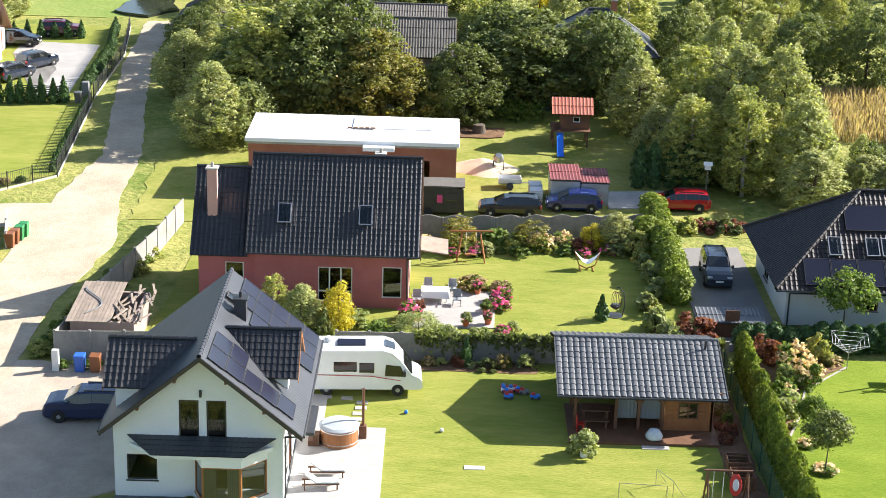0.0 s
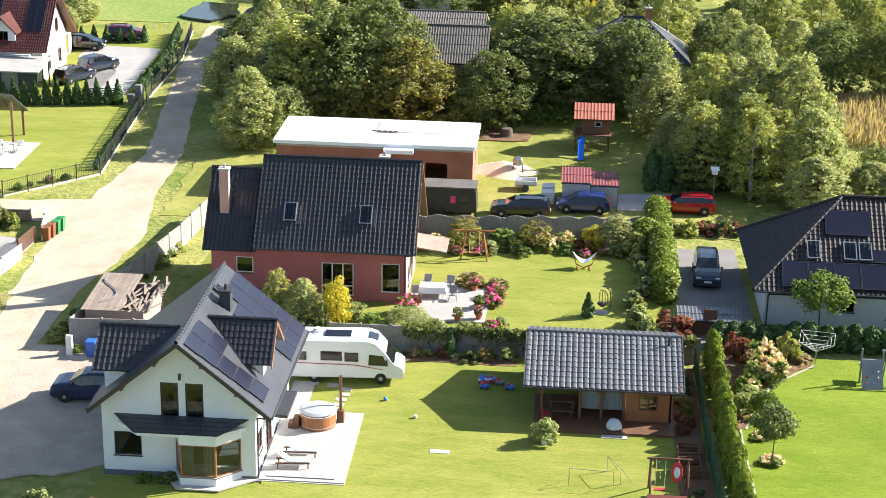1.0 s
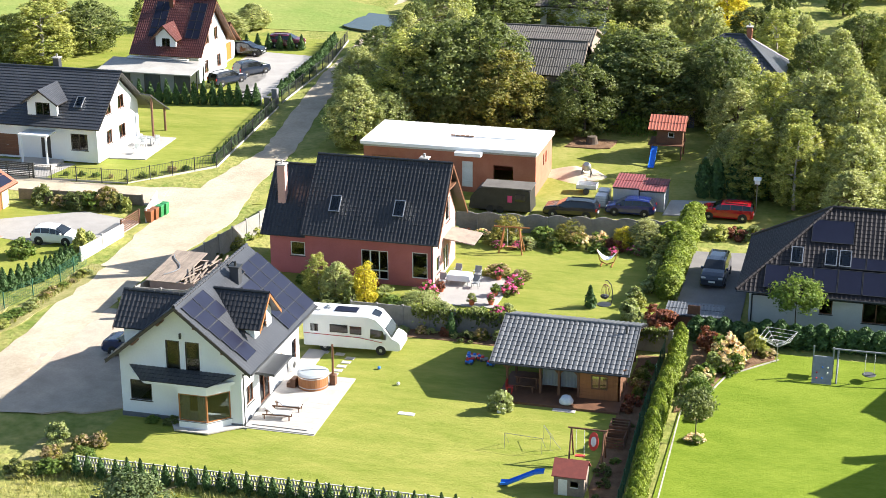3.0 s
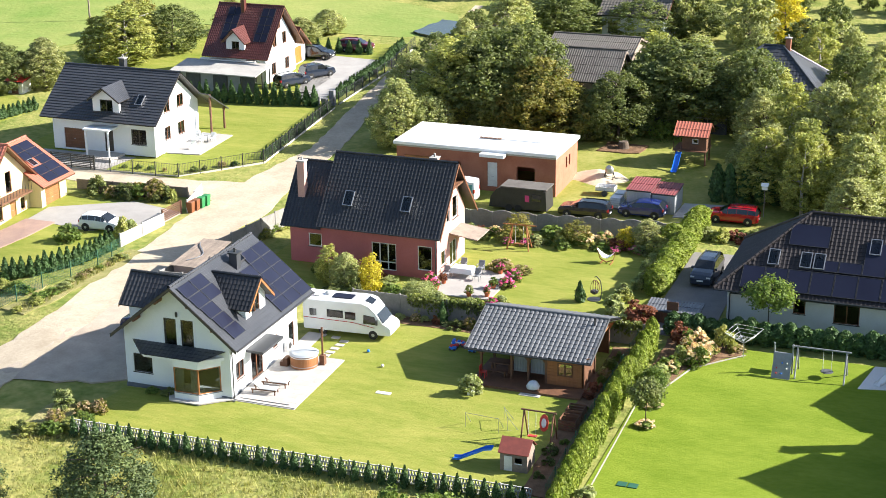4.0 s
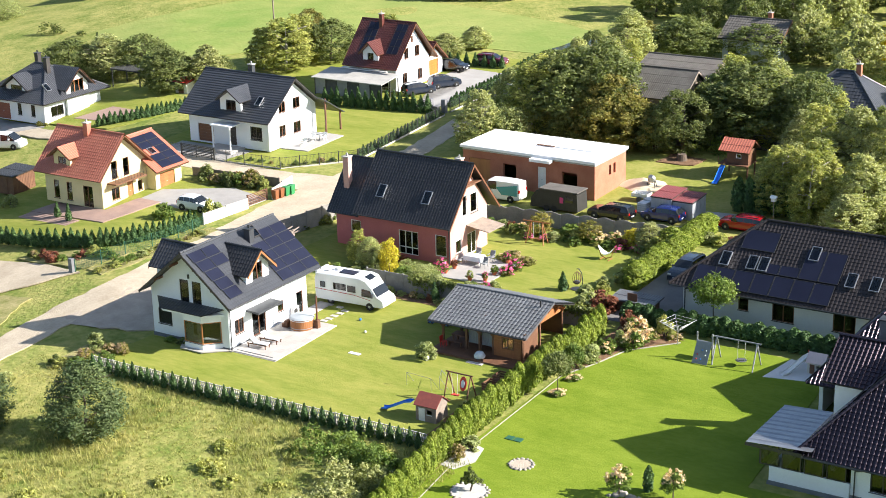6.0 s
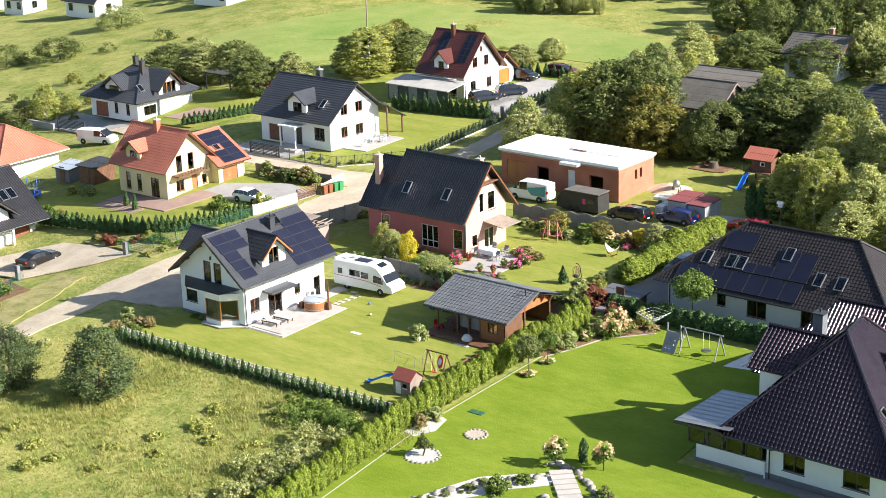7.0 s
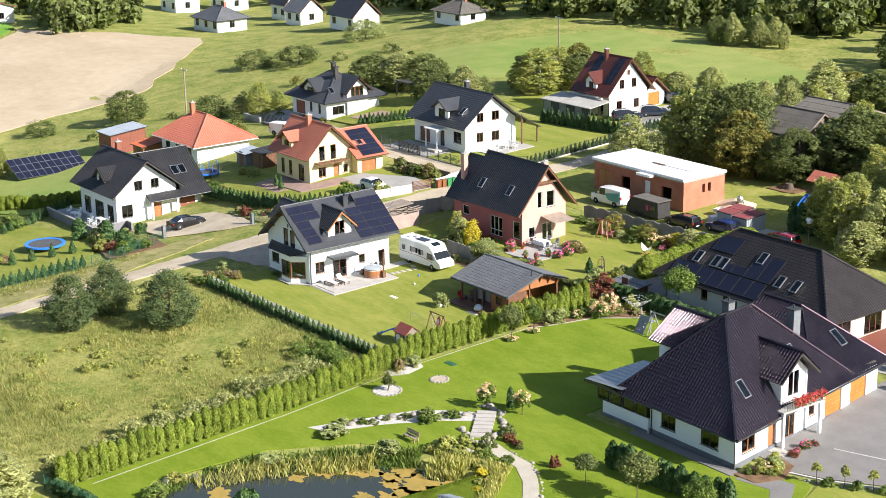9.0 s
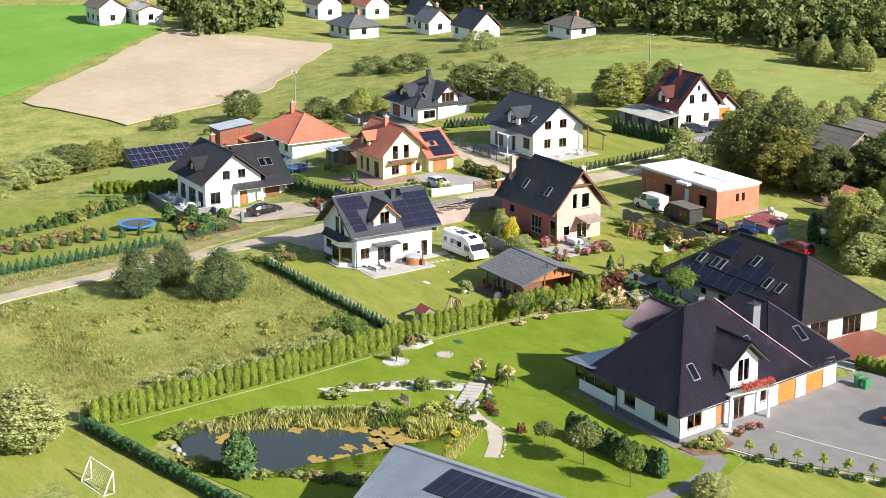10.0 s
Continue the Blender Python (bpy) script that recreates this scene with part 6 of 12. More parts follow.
tree("hornbeam", 28.4, 23.1, 4.4, 2.9)
tree("hornbeam", 23.5, 5.1, 3.5, 1.65)
tree("hornbeam", 23.3, 8.1, 3.0, 1.4)
tree("hornbeam", 57.2, -10.3, 3.9, 2.1)
tree("hornbeam", 63.1, -9.7, 3.9, 1.9)
tree("hornbeam", 52.0, -10.9, 2.4, 1.3)
tree("willow", 68.1, -5.2, 2.1, 2.8)
tree("willow", -16.4, 58.8, 7.4, 4.6)
tree("grey", -13.6, 60.4, 5.4, 3.8)
tree("birch", -13.1, 65.7, 9.5, 5.3)
tree("oak", -9.6, 66.6, 10.7, 6.3)
tree("oak", -6.1, 68.9, 11.4, 7.6)
tree("autumn", -3.6, 66.2, 8.6, 6.6)
tree("oak", 7.3, 74.0, 8.1, 6.6)
tree("oak", 4.6, 67.9, 7.2, 4.6)
tree("oak", -7.6, 66.0, 8.4, 5.4)
tree("oak", 1.6, 67.2, 5.4, 4.2)
tree("autumn", -1.0, 66.4, 6.4, 4.6)
tree("birch", 5.6, 79.5, 9.0, 4.4)
tree("oak", 10.4, 74.5, 8.8, 7.6)
tree("willow", 19.6, 66.4, 7.1, 5.0)
tree("birch", 23.4, 60.1, 9.6, 4.6)
tree("birch", 22.6, 52.5, 7.2, 3.8)
tree("birch", 26.4, 52.6, 8.2, 4.4)
tree("willow", 27.6, 60.2, 9.8, 5.0)
tree("willow", 31.1, 59.7, 10.2, 4.7)
tree("willow", 31.2, 47.5, 4.8, 4.8)
tree("willow", 20.4, 57.0, 5.4, 3.4)
tree("willow", 22.1, 54.0, 6.0, 4.0)
tree("birch", 26.4, 50.1, 7.8, 3.4)
tree("willow", 31.1, 51.4, 7.7, 5.0)
tree("willow", 36.2, 50.4, 3.6, 3.7)
tree("birch", -14.5, 72.6, 8.8, 5.7)
tree("willow", -20.7, 74.0, 6.3, 4.7)
tree("oak", -9.1, 72.1, 10.1, 7.7)
tree("oak", 16.8, 75.0, 8.9, 6.3)
tree("gold", 13.7, 114.8, 6.6, 4.6)
tree("oak", 17.4, 109.8, 4.3, 3.7)
tree("oak", 2.7, 114.0, 5.3, 5.4)
tree("oak", -3.8, 109.9, 5.6, 6.1)
tree("oak", -13.3, 108.0, 6.1, 6.1)
tree("autumn", -20.2, 108.9, 5.0, 4.6)
tree("oak", -69.8, 65.7, 5.9, 5.7)
tree("birch", -63.2, 86.2, 7.1, 6.0)
tree("oak", -59.7, 89.0, 6.0, 6.1)
tree("willow", -65.2, 68.7, 6.2, 5.0)
tree("willow", -44.5, 103.7, 3.3, 3.9)


def wood(poly, step, kinds, hs, seed, *gaps):
    rnd = random.Random(seed)
    xs, ys = [p[0] for p in poly], [p[1] for p in poly]
    placed = []
    for _ in range(1500):
        x, y = rnd.uniform(min(xs), max(xs)), rnd.uniform(min(ys), max(ys))
        inside = False
        for (ax, ay), (bx, by) in zip(poly, poly[1:] + poly[:1]):
            if (ay > y) != (by > y) and x < (bx - ax) * (y - ay) / (by - ay) + ax:
                inside = not inside
        if not inside or any(math.dist((x, y), p) < step for p in placed) or any(g[0] < x < g[2] and g[1] < y < g[3] for g in gaps):
            continue
        placed.append((x, y))
        h = rnd.uniform(*hs)
        tree(rnd.choice(kinds), x, y, h, h * rnd.uniform(0.45, 0.68), group="trees of the wood")


wood([(-20, 76), (-4, 77), (-6, 88), (-18, 100), (-23, 92)], 5.4, ["oak", "willow", "willow", "birch"], (6, 9), 1, (-10, 68, 6, 92))
wood([(5, 77), (20, 70), (34, 66), (50, 86), (44, 104), (22, 100), (10, 86)], 5.8, ["oak", "willow", "birch", "oak"], (5.5, 8.5), 2, (33, 62, 52, 82), (10, 77, 25, 91))
wood([(22, 56), (25, 53), (34, 52), (34, 62), (24, 66)], 4.2, ["willow", "birch", "willow"], (6.0, 8.5), 3)
wood([(56, 50), (80, 52), (80, 72), (56, 74)], 4.6, ["willow", "birch", "oak"], (6, 9), 4)
wood([(35, 48), (54, 50), (54, 60), (36, 58)], 2.8, ["willow", "willow", "shrub"], (2.4, 4.2), 14)
wood([(-15, 104), (30, 100), (60, 112), (60, 150), (2, 150), (-10, 122)], 9.5, ["distant"], (5, 8), 5, (-8, 86, 6, 108), (-10, 108, 1, 118))
wood([(-37, 142), (-30, 129), (-13, 118), (-8, 126), (2, 150), (2, 172), (-42, 172)], 6.4, ["distant", "distant", "oak"], (6.5, 9.5), 6)
wood([(-71, 132), (-57, 135), (-58, 139), (-72, 137)], 3.4, ["willow", "oak"], (4.2, 5.6), 7)
tree("oak", 7.6, 76.2, 9.2, 6.0)
tree("willow", 14.2, 74.6, 7.4, 5.2)
tree("birch", 19.4, 75.2, 7.0, 4.6)
tree("oak", -13.0, 70.5, 8.2, 6.0)


def far_woods():
    """The distant belt of woods along the fields, joined: nobody could count its trees."""
    rng = np.random.default_rng(5)
    pts, out, size = [], [], 1.1
    spots = []
    for k in range(190):
        t = k / 189
        x = -235 + 190 * t + rng.uniform(-6, 6)
        y = 86 + 70 * t + rng.uniform(2, 34)
        spots.append((x, y, rng.uniform(6, 10)))
    for k in range(60):
        spots.append((rng.uniform(-125, -60), rng.uniform(140, 185), rng.uniform(8, 12)))
    for k in range(26):
        spots.append((-205 + rng.uniform(-14, 24), 60 + rng.uniform(-6, 12), rng.uniform(6, 9)))
    for x, y, h in spots:
        p, o = crown_points(rng, 260, 22, 0.2, h, h * 0.36, SHAPES["round"], 0.4)
        pts.append(p + np.array([x, y, G(x, y)]))
        out.append(o)
    solid("far_woods", leaf_cloud(np.concatenate(pts), size, rng, out=np.concatenate(out)), L_OAK, "distant belt of dark green woods", "woods", kind="stuff")


far_woods()


def meadow_grass():
    """Tufts of tall grass and weeds over the unmown plot."""
    rng = np.random.default_rng(9)
    n = 26000
    x, y = rng.uniform(-22, 24, n), rng.uniform(-52, -8, n)
    keep = ((x > -18.5) | (y > 0)) & (x < 22 + 0.05 * (y + 40)) & ~((y < -43) & (x > 12))
    keep &= x > np.interp(y, [-75, -45, -26, -12, 2], [-16.2, -16.0, -18.2, -19.4, -20])
    x, y = x[keep], y[keep]
    dens = np.array([noise.noise((a * 0.12, b * 0.12, 0)) for a, b in zip(x, y)])
    h = np.clip(0.2 + 0.4 * dens, 0.08, 0.6) * rng.uniform(0.6, 1.5, len(x))
    me = Mesh()
    vs = []
    for a, b, hh in zip(x, y, h):
        z = 0.03 * b
        for _ in range(4):
            ang, l, w = rng.uniform(0, 6.28), rng.uniform(0.2, 0.9) * hh * 1.2, rng.uniform(0.012, 0.032)
            dx, dy = math.cos(ang), math.sin(ang)
            px, py = a + rng.uniform(-0.2, 0.2), b + rng.uniform(-0.2, 0.2)
            vs += [(px - dy * w, py + dx * w, z), (px + dy * w, py - dx * w, z), (px + dx * l + dy * w * 0.3, py + dy * l - dx * w * 0.3, z + hh), (px + dx * l - dy * w * 0.3, py + dy * l + dx * w * 0.3, z + hh)]
    me.v = vs
    me.f = [(4 * i, 4 * i + 1, 4 * i + 2, 4 * i + 3) for i in range(len(vs) // 4)]
    solid("meadow_grass", me, L_GRASS, "tall dry yellow-green meadow grass and weeds", "grass", kind="stuff")


meadow_grass()

# hedges and rows of thujas
thuja_row("hedge", [(21.0, 17.5), (21.0, 5), (21.5, -8), (23.4, -22), (24.4, -43.0)], 0.92, 2.55, 0.93, "tall green thuja column of the garden hedge", "hedge between the gardens")
thuja_row("dark", [(24.8, -43.4), (40, -40.6), (50, -38.6)], 0.85, 1.25, 0.95, "low trimmed thuja behind the wire fence", "hedge by the playing grass")
thuja_row("cone", [(-12.6, -8.3), (19.5, -7.5)], 0.85, 1.4, 0.6, "small dark pointed thuja by the lattice fence", "thuja row by the lattice fence")
thuja_row("hedge", [(18.6, 27.4), (18.6, 44.5)], 0.75, 2.2, 1.7, "dense bright green hedge thuja", "hedge beside the parking")
thuja_row("dark", [(21.2, 20.6), (27, 20.9), (40.6, 21.2)], 1.0, 1.75, 1.2, "dark clipped hedge thuja", "hedge before the long house")
thuja_row("cone", [(-45.8, 10.3), (-38, 12.2), (-33.2, 14.4), (-29.6, 19.6), (-28.6, 23.8)], 0.65, 1.75, 0.95, "dark green thuja of the roadside hedge", "hedge of the cream house")
thuja_row("cone", [(-46.0, 68.4), (-30.6, 70.6)], 0.95, 2.4, 1.0, "slender dark pointed thuja", "thuja row between plots")
thuja_row("cone", [(-28.9, 70.2), (-27.7, 50.6)], 0.85, 1.15, 0.6, "small pointed thuja along the fence", "thujas along the road fence")
thuja_row("cone", [(-65.2, 48.2), (-61.0, 60.5)], 0.7, 1.5, 0.95, "dark green clipped hedge thuja", "hedge of the dark hipped house")
thuja_row("cone", [(-28.8, -44), (-28.9, -14.8)], 0.95, 1.4, 0.8, "small thuja behind the roadside fence", "thujas of the roadside garden")
thuja_row("cone", [(-43, -40), (-46, -22), (-50, -12), (-56, -2)], 1.3, 1.3, 0.8, "small dark thuja by the garden", "thujas of the roadside garden")
thuja_row("dark", [(51, -7.7), (57, -7.2), (63.6, -6.4)], 1.05, 2.4, 1.0, "low dark green garden thuja", "thujas before the plum house")


# ---------------------------------------------------------------- vehicles
M_RUBBER = mat("tyre_rubber", (0.02, 0.02, 0.02), rough=0.85)
M_CARGLASS = mat("dark_car_glass", (0.012, 0.014, 0.016), rough=0.06, coat=0.5)
M_LAMPGLASS = mat("lamp_glass", (0.6, 0.6, 0.6), rough=0.15, coat=0.5)
M_REDLAMP = mat("red_lamp", (0.35, 0.01, 0.01), rough=0.2, coat=0.5)


def paint(name, col):
    return mat(name, col, tuple(c * 0.92 for c in col), rough=0.22, coat=0.6, scale=0.6)


P_NAVY, P_BLACK, P_BLUE = paint("navy_paint", (0.012, 0.022, 0.07)), paint("black_paint", (0.007, 0.007, 0.009)), paint("blue_paint", (0.012, 0.022, 0.12))
P_RED, P_WHITE, P_SILVER = paint("red_paint", (0.36, 0.004, 0.014)), paint("white_paint", (0.75, 0.76, 0.77)), paint("silver_paint", (0.45, 0.47, 0.49))
P_GREYBLUE = paint("grey_blue_paint", (0.02, 0.028, 0.045))


def wheels(root, xs, half, r):
    for x in xs:
        for s in (-1, 1):
            m = Matrix.Translation((x, s * half, r)) @ Matrix.Rotation(radians(-90 * s), 4, "X")
            ty = Mesh(m)
            ty.lathe(0, 0, [(r * 0.62, -0.1), (r * 0.97, -0.1), (r, -0.06), (r, 0.07), (r * 0.95, 0.1), (r * 0.62, 0.1)], 20)
            t = part("tyre", ty, M_RUBBER, root, smooth=False)
            ri = Mesh(m)
            ri.lathe(0, 0, [(r * 0.6, 0.05), (r * 0.6, 0.085), (r * 0.2, 0.11)], 12)
            part("rim", ri, M_METAL, t)


CABINS = {
    # along the length: place, height of the top, 1 where the cabin stands
    "suv": [(-0.5, 0.50, 0), (-0.49, 0.66, 0), (-0.445, 0.95, 1), (-0.3, 0.995, 1), (-0.08, 1.0, 1), (0.09, 0.965, 1), (0.25, 0.70, 0), (0.38, 0.655, 0), (0.465, 0.59, 0), (0.5, 0.42, 0)],
    "hatch": [(-0.5, 0.48, 0), (-0.485, 0.66, 0), (-0.40, 0.94, 1), (-0.25, 0.995, 1), (-0.05, 1.0, 1), (0.10, 0.95, 1), (0.29, 0.66, 0), (0.40, 0.60, 0), (0.47, 0.53, 0), (0.5, 0.40, 0)],
    "saloon": [(-0.5, 0.50, 0), (-0.49, 0.66, 0), (-0.37, 0.70, 0), (-0.22, 0.96, 1), (-0.08, 1.0, 1), (0.07, 0.965, 1), (0.24, 0.69, 0), (0.39, 0.62, 0), (0.47, 0.55, 0), (0.5, 0.40, 0)],
    "van": [(-0.5, 0.50, 0), (-0.498, 0.62, 0), (-0.49, 0.97, 1), (-0.3, 1.0, 1), (0.0, 1.0, 1), (0.20, 0.97, 1), (0.36, 0.60, 0), (0.43, 0.54, 0), (0.48, 0.47, 0), (0.5, 0.34, 0)],
}


def car(colour, kind, x, y, rz, label, length=4.4, width=1.78, height=1.5, name="car"):
    """A parked car, nose along +x before turning: rounded sections along its length, with glass between belt and roof."""
    root = thing(name, (0, 0, 0), label, "van" if kind == "van" else "car")
    L, W, H = length, width / 2, height
    g, belt = 0.22, (0.56 if kind == "van" else 0.62) * H
    rows = []
    for px, top, cabin in CABINS[kind]:
        end = max(0.0, (abs(px) - 0.40) / 0.10)
        w = W * (1 - 0.10 * end * end)
        zt = top * H
        zb = min(belt + 0.05 * H * (px < 0), zt - 0.03)
        wr = w * (0.90 if kind == "van" else 0.80) if cabin else w * 0.88
        half = [(w * 0.93, g + (0.1 if end > 0.8 else 0)), (w, g + 0.16), (w, zb * 0.72), (w * 0.965, zb), (wr, zt - (0.07 if cabin else 0.012)), (wr * 0.82, zt)]
        rows.append([(px * L, yy, zz) for yy, zz in half] + [(px * L, -yy, zz) for yy, zz in half[::-1]])
    n = len(rows[0])
    pts = [p for r in rows for p in r]
    b, glass, panes = Mesh(), {"windscreen": Mesh(), "rear_window": Mesh()}, []
    b.v, b.f = pts, [tuple(range(n)), tuple(range((len(rows) - 1) * n, len(rows) * n))[::-1]]
    for i in range(len(rows) - 1):
        c0, c1 = CABINS[kind][i][2], CABINS[kind][i + 1][2]
        for j in range(n):
            k = (j + 1) % n
            face = (i * n + j, i * n + k, (i + 1) * n + k, (i + 1) * n + j)
            side, over = j in (3, 7), 4 <= j <= 6
            if side and (c0 or c1) and (kind != "van" or CABINS[kind][i][0] >= 0):
                spot = "side_window"
            elif over and c0 and not c1:
                spot = "windscreen"
            elif over and c1 and not c0 and kind != "van":
                spot = "rear_window"
            else:
                b.f.append(face)
                continue
            q = [Vector(pts[v]) for v in face]
            mid = sum(q, Vector()) / 4
            b.f.append(face)
            nrm = (q[1] - q[0]).cross(q[3] - q[0])
            nrm = nrm.normalized() if nrm.dot(mid - Vector((mid.x, 0, 0.4 * H))) > 0 else -nrm.normalized()
            k = 0.95 if side else 1.0
            me = Mesh() if side else glass[spot]
            me.add([mid + (v - mid) * k + nrm * 0.015 for v in q], [(0, 1, 2, 3)])
            if side:
                panes.append(me)
    part("body", b, colour, root)
    for me in panes:
        part("side_window", me, M_CARGLASS, root)
    for spot, me in glass.items():
        if me.v:
            part(spot, me, M_CARGLASS, root)
    for s in (-1, 1):
        h = Mesh()
        h.box(0.44 * L, s * W * 0.52, 0.43 * H, 0.492 * L, s * W * 0.90, 0.52 * H, bevel=0.03)
        part("headlight", h, M_LAMPGLASS, root)
        q = Mesh()
        q.box(-0.502 * L, s * W * 0.66, 0.48 * H, -0.47 * L, s * W * 0.93, 0.64 * H, bevel=0.02)
        part("tail_light", q, M_REDLAMP, root)
        mi = Mesh()
        mi.box(0.19 * L, s * (W - 0.04), 0.64 * H, 0.23 * L, s * (W + 0.14), 0.73 * H, bevel=0.02)
        part("door_mirror", mi, colour, root)
        for wx in (-0.31, 0.31):
            a = Mesh(Matrix.Translation((wx * L, s * (W - 0.05), 0.34)) @ Matrix.Rotation(radians(-90 * s), 4, "X"))
            a.lathe(0, 0, [(0.39, 0.0), (0.39, 0.055)], 20)
            part("wheel_arch", a, M_RUBBER, root)
        rb = Mesh()
        rb.box(-0.40 * L, s * W * 0.62, H * 0.99, 0.02 * L, s * W * 0.66, H * 1.03)
        if kind == "suv":
            part("roof_rail", rb, M_DARKMETAL, root)
    for e in (-1, 1):
        pl = Mesh()
        pl.box(e * 0.497 * L, -0.26, 0.3 * H, e * 0.508 * L, 0.26, 0.37 * H)
        part("number_plate", pl, M_WHITEFRAME, root)
    wheels(root, (-0.31 * L, 0.31 * L), W - 0.06, 0.33)
    root.matrix_world = pose(x, y, G(x, y) + 0.03, 0, 0, rz)
    return root


def camper():
    root = thing("camper_van", (0, 0, 0), "white motorhome with red stripe parked on grass", "motorhome")
    W = 1.12
    prof = [(-3.5, 0.45), (-3.55, 2.3), (-3.35, 2.72), (1.2, 2.78), (1.75, 2.62), (2.2, 2.15), (2.3, 2.02), (2.84, 1.30), (3.25, 1.12), (3.44, 0.92), (3.47, 0.5), (3.3, 0.4), (-3.4, 0.4)]
    b = Mesh()
    rows = []
    for yy, k in ((-W, 0.0), (-W + 0.07, 0.06), (W - 0.07, 0.06), (W, 0.0)):
        rows.append([(x, yy * (1 if x < 2.2 else 0.93), z + (k if z > 1.9 else 0)) for x, z in prof])
    n = len(prof)
    b.v = [p for r in rows for p in r]
    b.f = [tuple(range(n))[::-1], tuple(range(3 * n, 4 * n))] + [(i * n + j, i * n + (j + 1) % n, (i + 1) * n + (j + 1) % n, (i + 1) * n + j) for i in range(3) for j in range(n)]
    part("body", b, P_WHITE, root)
    ws = Mesh()
    ws.slab([(2.34, -0.95, 2.0), (2.83, -0.98, 1.345), (2.83, 0.98, 1.345), (2.34, 0.95, 2.0)], (0.05, 0, 0.045))
    part("windscreen", ws, M_CARGLASS, root)
    sk = Mesh()
    sk.slab([(1.3, -0.5, 2.85), (1.85, -0.5, 2.62), (1.85, 0.5, 2.62), (1.3, 0.5, 2.85)], (0.02, 0, 0.03))
    part("roof_window", sk, M_CARGLASS, root)
    for s in (-1, 1):
        y = s * (W + 0.004)
        for x0, x1, z0, z1 in ((-3.0, -2.45, 1.5, 2.05), (-1.6, -0.3, 1.5, 2.1), (-0.15, 0.7, 1.45, 2.05)):
            w = Mesh()
            w.box(x0, y, z0, x1, y - s * 0.02, z1)
            part("side_window", w, M_CARGLASS, root)
        w = Mesh()
        w.slab([(1.3, y * 0.985, 1.25), (2.45, y * 0.945, 1.2), (2.2, y * 0.945, 1.85), (1.35, y * 0.985, 1.95)], (0, s * 0.02, 0))
        part("cab_window", w, M_CARGLASS, root)
        st = Mesh()
        st.slab([(-3.5, y + s * 0.003, 1.3), (0.5, y + s * 0.003, 1.22), (2.2, s * (W * 0.95 + 0.03), 0.95), (2.2, s * (W * 0.95 + 0.03), 0.99), (0.5, y + s * 0.003, 1.27), (-3.5, y + s * 0.003, 1.35)], (0, s * 0.006, 0))
        part("stripe", st, mat("red_stripe", (0.4, 0.02, 0.03), rough=0.4), root)
        h = Mesh()
        h.box(3.22, s * 0.6, 0.85, 3.42, s * 0.95, 1.05, bevel=0.03)
        part("headlight", h, M_LAMPGLASS, root)
        mi = Mesh()
        mi.box(2.35, s * 1.12, 1.3, 2.5, s * 1.35, 1.65, bevel=0.03)
        part("door_mirror", mi, M_DARKMETAL, root)
        for k in range(2):
            m = Mesh()
            m.box(-3.56, s * (0.7 + 0.15 * k), 0.7, -3.5, s * (0.8 + 0.15 * k), 1.1)
            part("tail_light", m, M_REDLAMP, root)
    for x0, x1 in ((-1.4, 0.2), (-2.9, -2.4)):
        m = Mesh()
        m.box(x0, -0.45, 2.84, x1, 0.45, 2.89)
        part("roof_solar_panel" if x1 > 0 else "roof_hatch", m, M_SOLAR if x1 > 0 else M_WHITEFRAME, root)
    d = Mesh()
    d.lathe(-1.9, 0.3, [(0.28, 2.8), (0.3, 2.95), (0.2, 3.05)], 14)
    part("antenna_dome", d, M_WHITEFRAME, root)
    sp = Mesh()
    sp.box(-3.62, -0.9, 2.55, -3.3, 0.9, 2.9, bevel=0.05)
    part("rear_spoiler", sp, P_WHITE, root)
    wheels(root, (-2.0, 2.05), W - 0.14, 0.36)
    root.matrix_world = pose(-1.45, 13.5, G(0, 13.2) + 0.05, 0, 0, 3)


camper()
car(P_NAVY, "suv", -16.2, 9.0, 181, "dark navy people carrier parked on gravel", 4.7, 1.85, 1.75)
car(P_BLACK, "suv", 8.0, 44.2, 180, "black estate car parked behind the garden wall", 4.7, 1.8, 1.5)
car(P_BLUE, "hatch", 12.9, 45.8, 180, "blue hatchback parked beside the container", 4.2, 1.75, 1.5)
car(P_RED, "suv", 21.0, 46.6, 180, "bright red estate car parked under trees", 4.6, 1.8, 1.5)
car(P_GREYBLUE, "suv", 21.7, 32.4, -92, "dark grey-blue off-road car parked between hedges", 4.7, 1.85, 1.8)
car(P_WHITE, "hatch", -32.4, 27.9, 5, "small white hatchback on a paved drive", 3.8, 1.7, 1.5)
car(P_GREYBLUE, "suv", -37.6, 78.2, 62, "dark grey car parked on far drive", 4.4, 1.75, 1.55)
car(P_GREYBLUE, "suv", -36.4, 82.6, 58, "dark blue car parked on far drive", 4.3, 1.75, 1.6)
car(P_BLACK, "suv", -40.3, 90.8, 0, "black car beside the far white house", 4.6, 1.8, 1.6)
car(paint("wine_paint", (0.12, 0.01, 0.03)), "suv", -36.9, 95.6, 10, "wine-red car on the far forecourt", 4.4, 1.8, 1.6)
car(P_BLACK, "saloon", -34.8, 1.6, 92, "black saloon car parked by the front garden", 4.7, 1.8, 1.42)
car(P_NAVY, "suv", 65.2, 18.8, 120, "dark navy car on the paved forecourt", 4.6, 1.82, 1.5)
car(P_WHITE, "van", -67.4, 36.6, 20, "white pick-up van on a side road", 5.2, 1.9, 1.9, name="van")
delivery = car(P_WHITE, "van", -5.2, 44.8, 182, "white delivery van with teal side panels", 5.2, 1.95, 2.2, name="van")
TEAL = paint("teal_paint", (0.03, 0.26, 0.30))
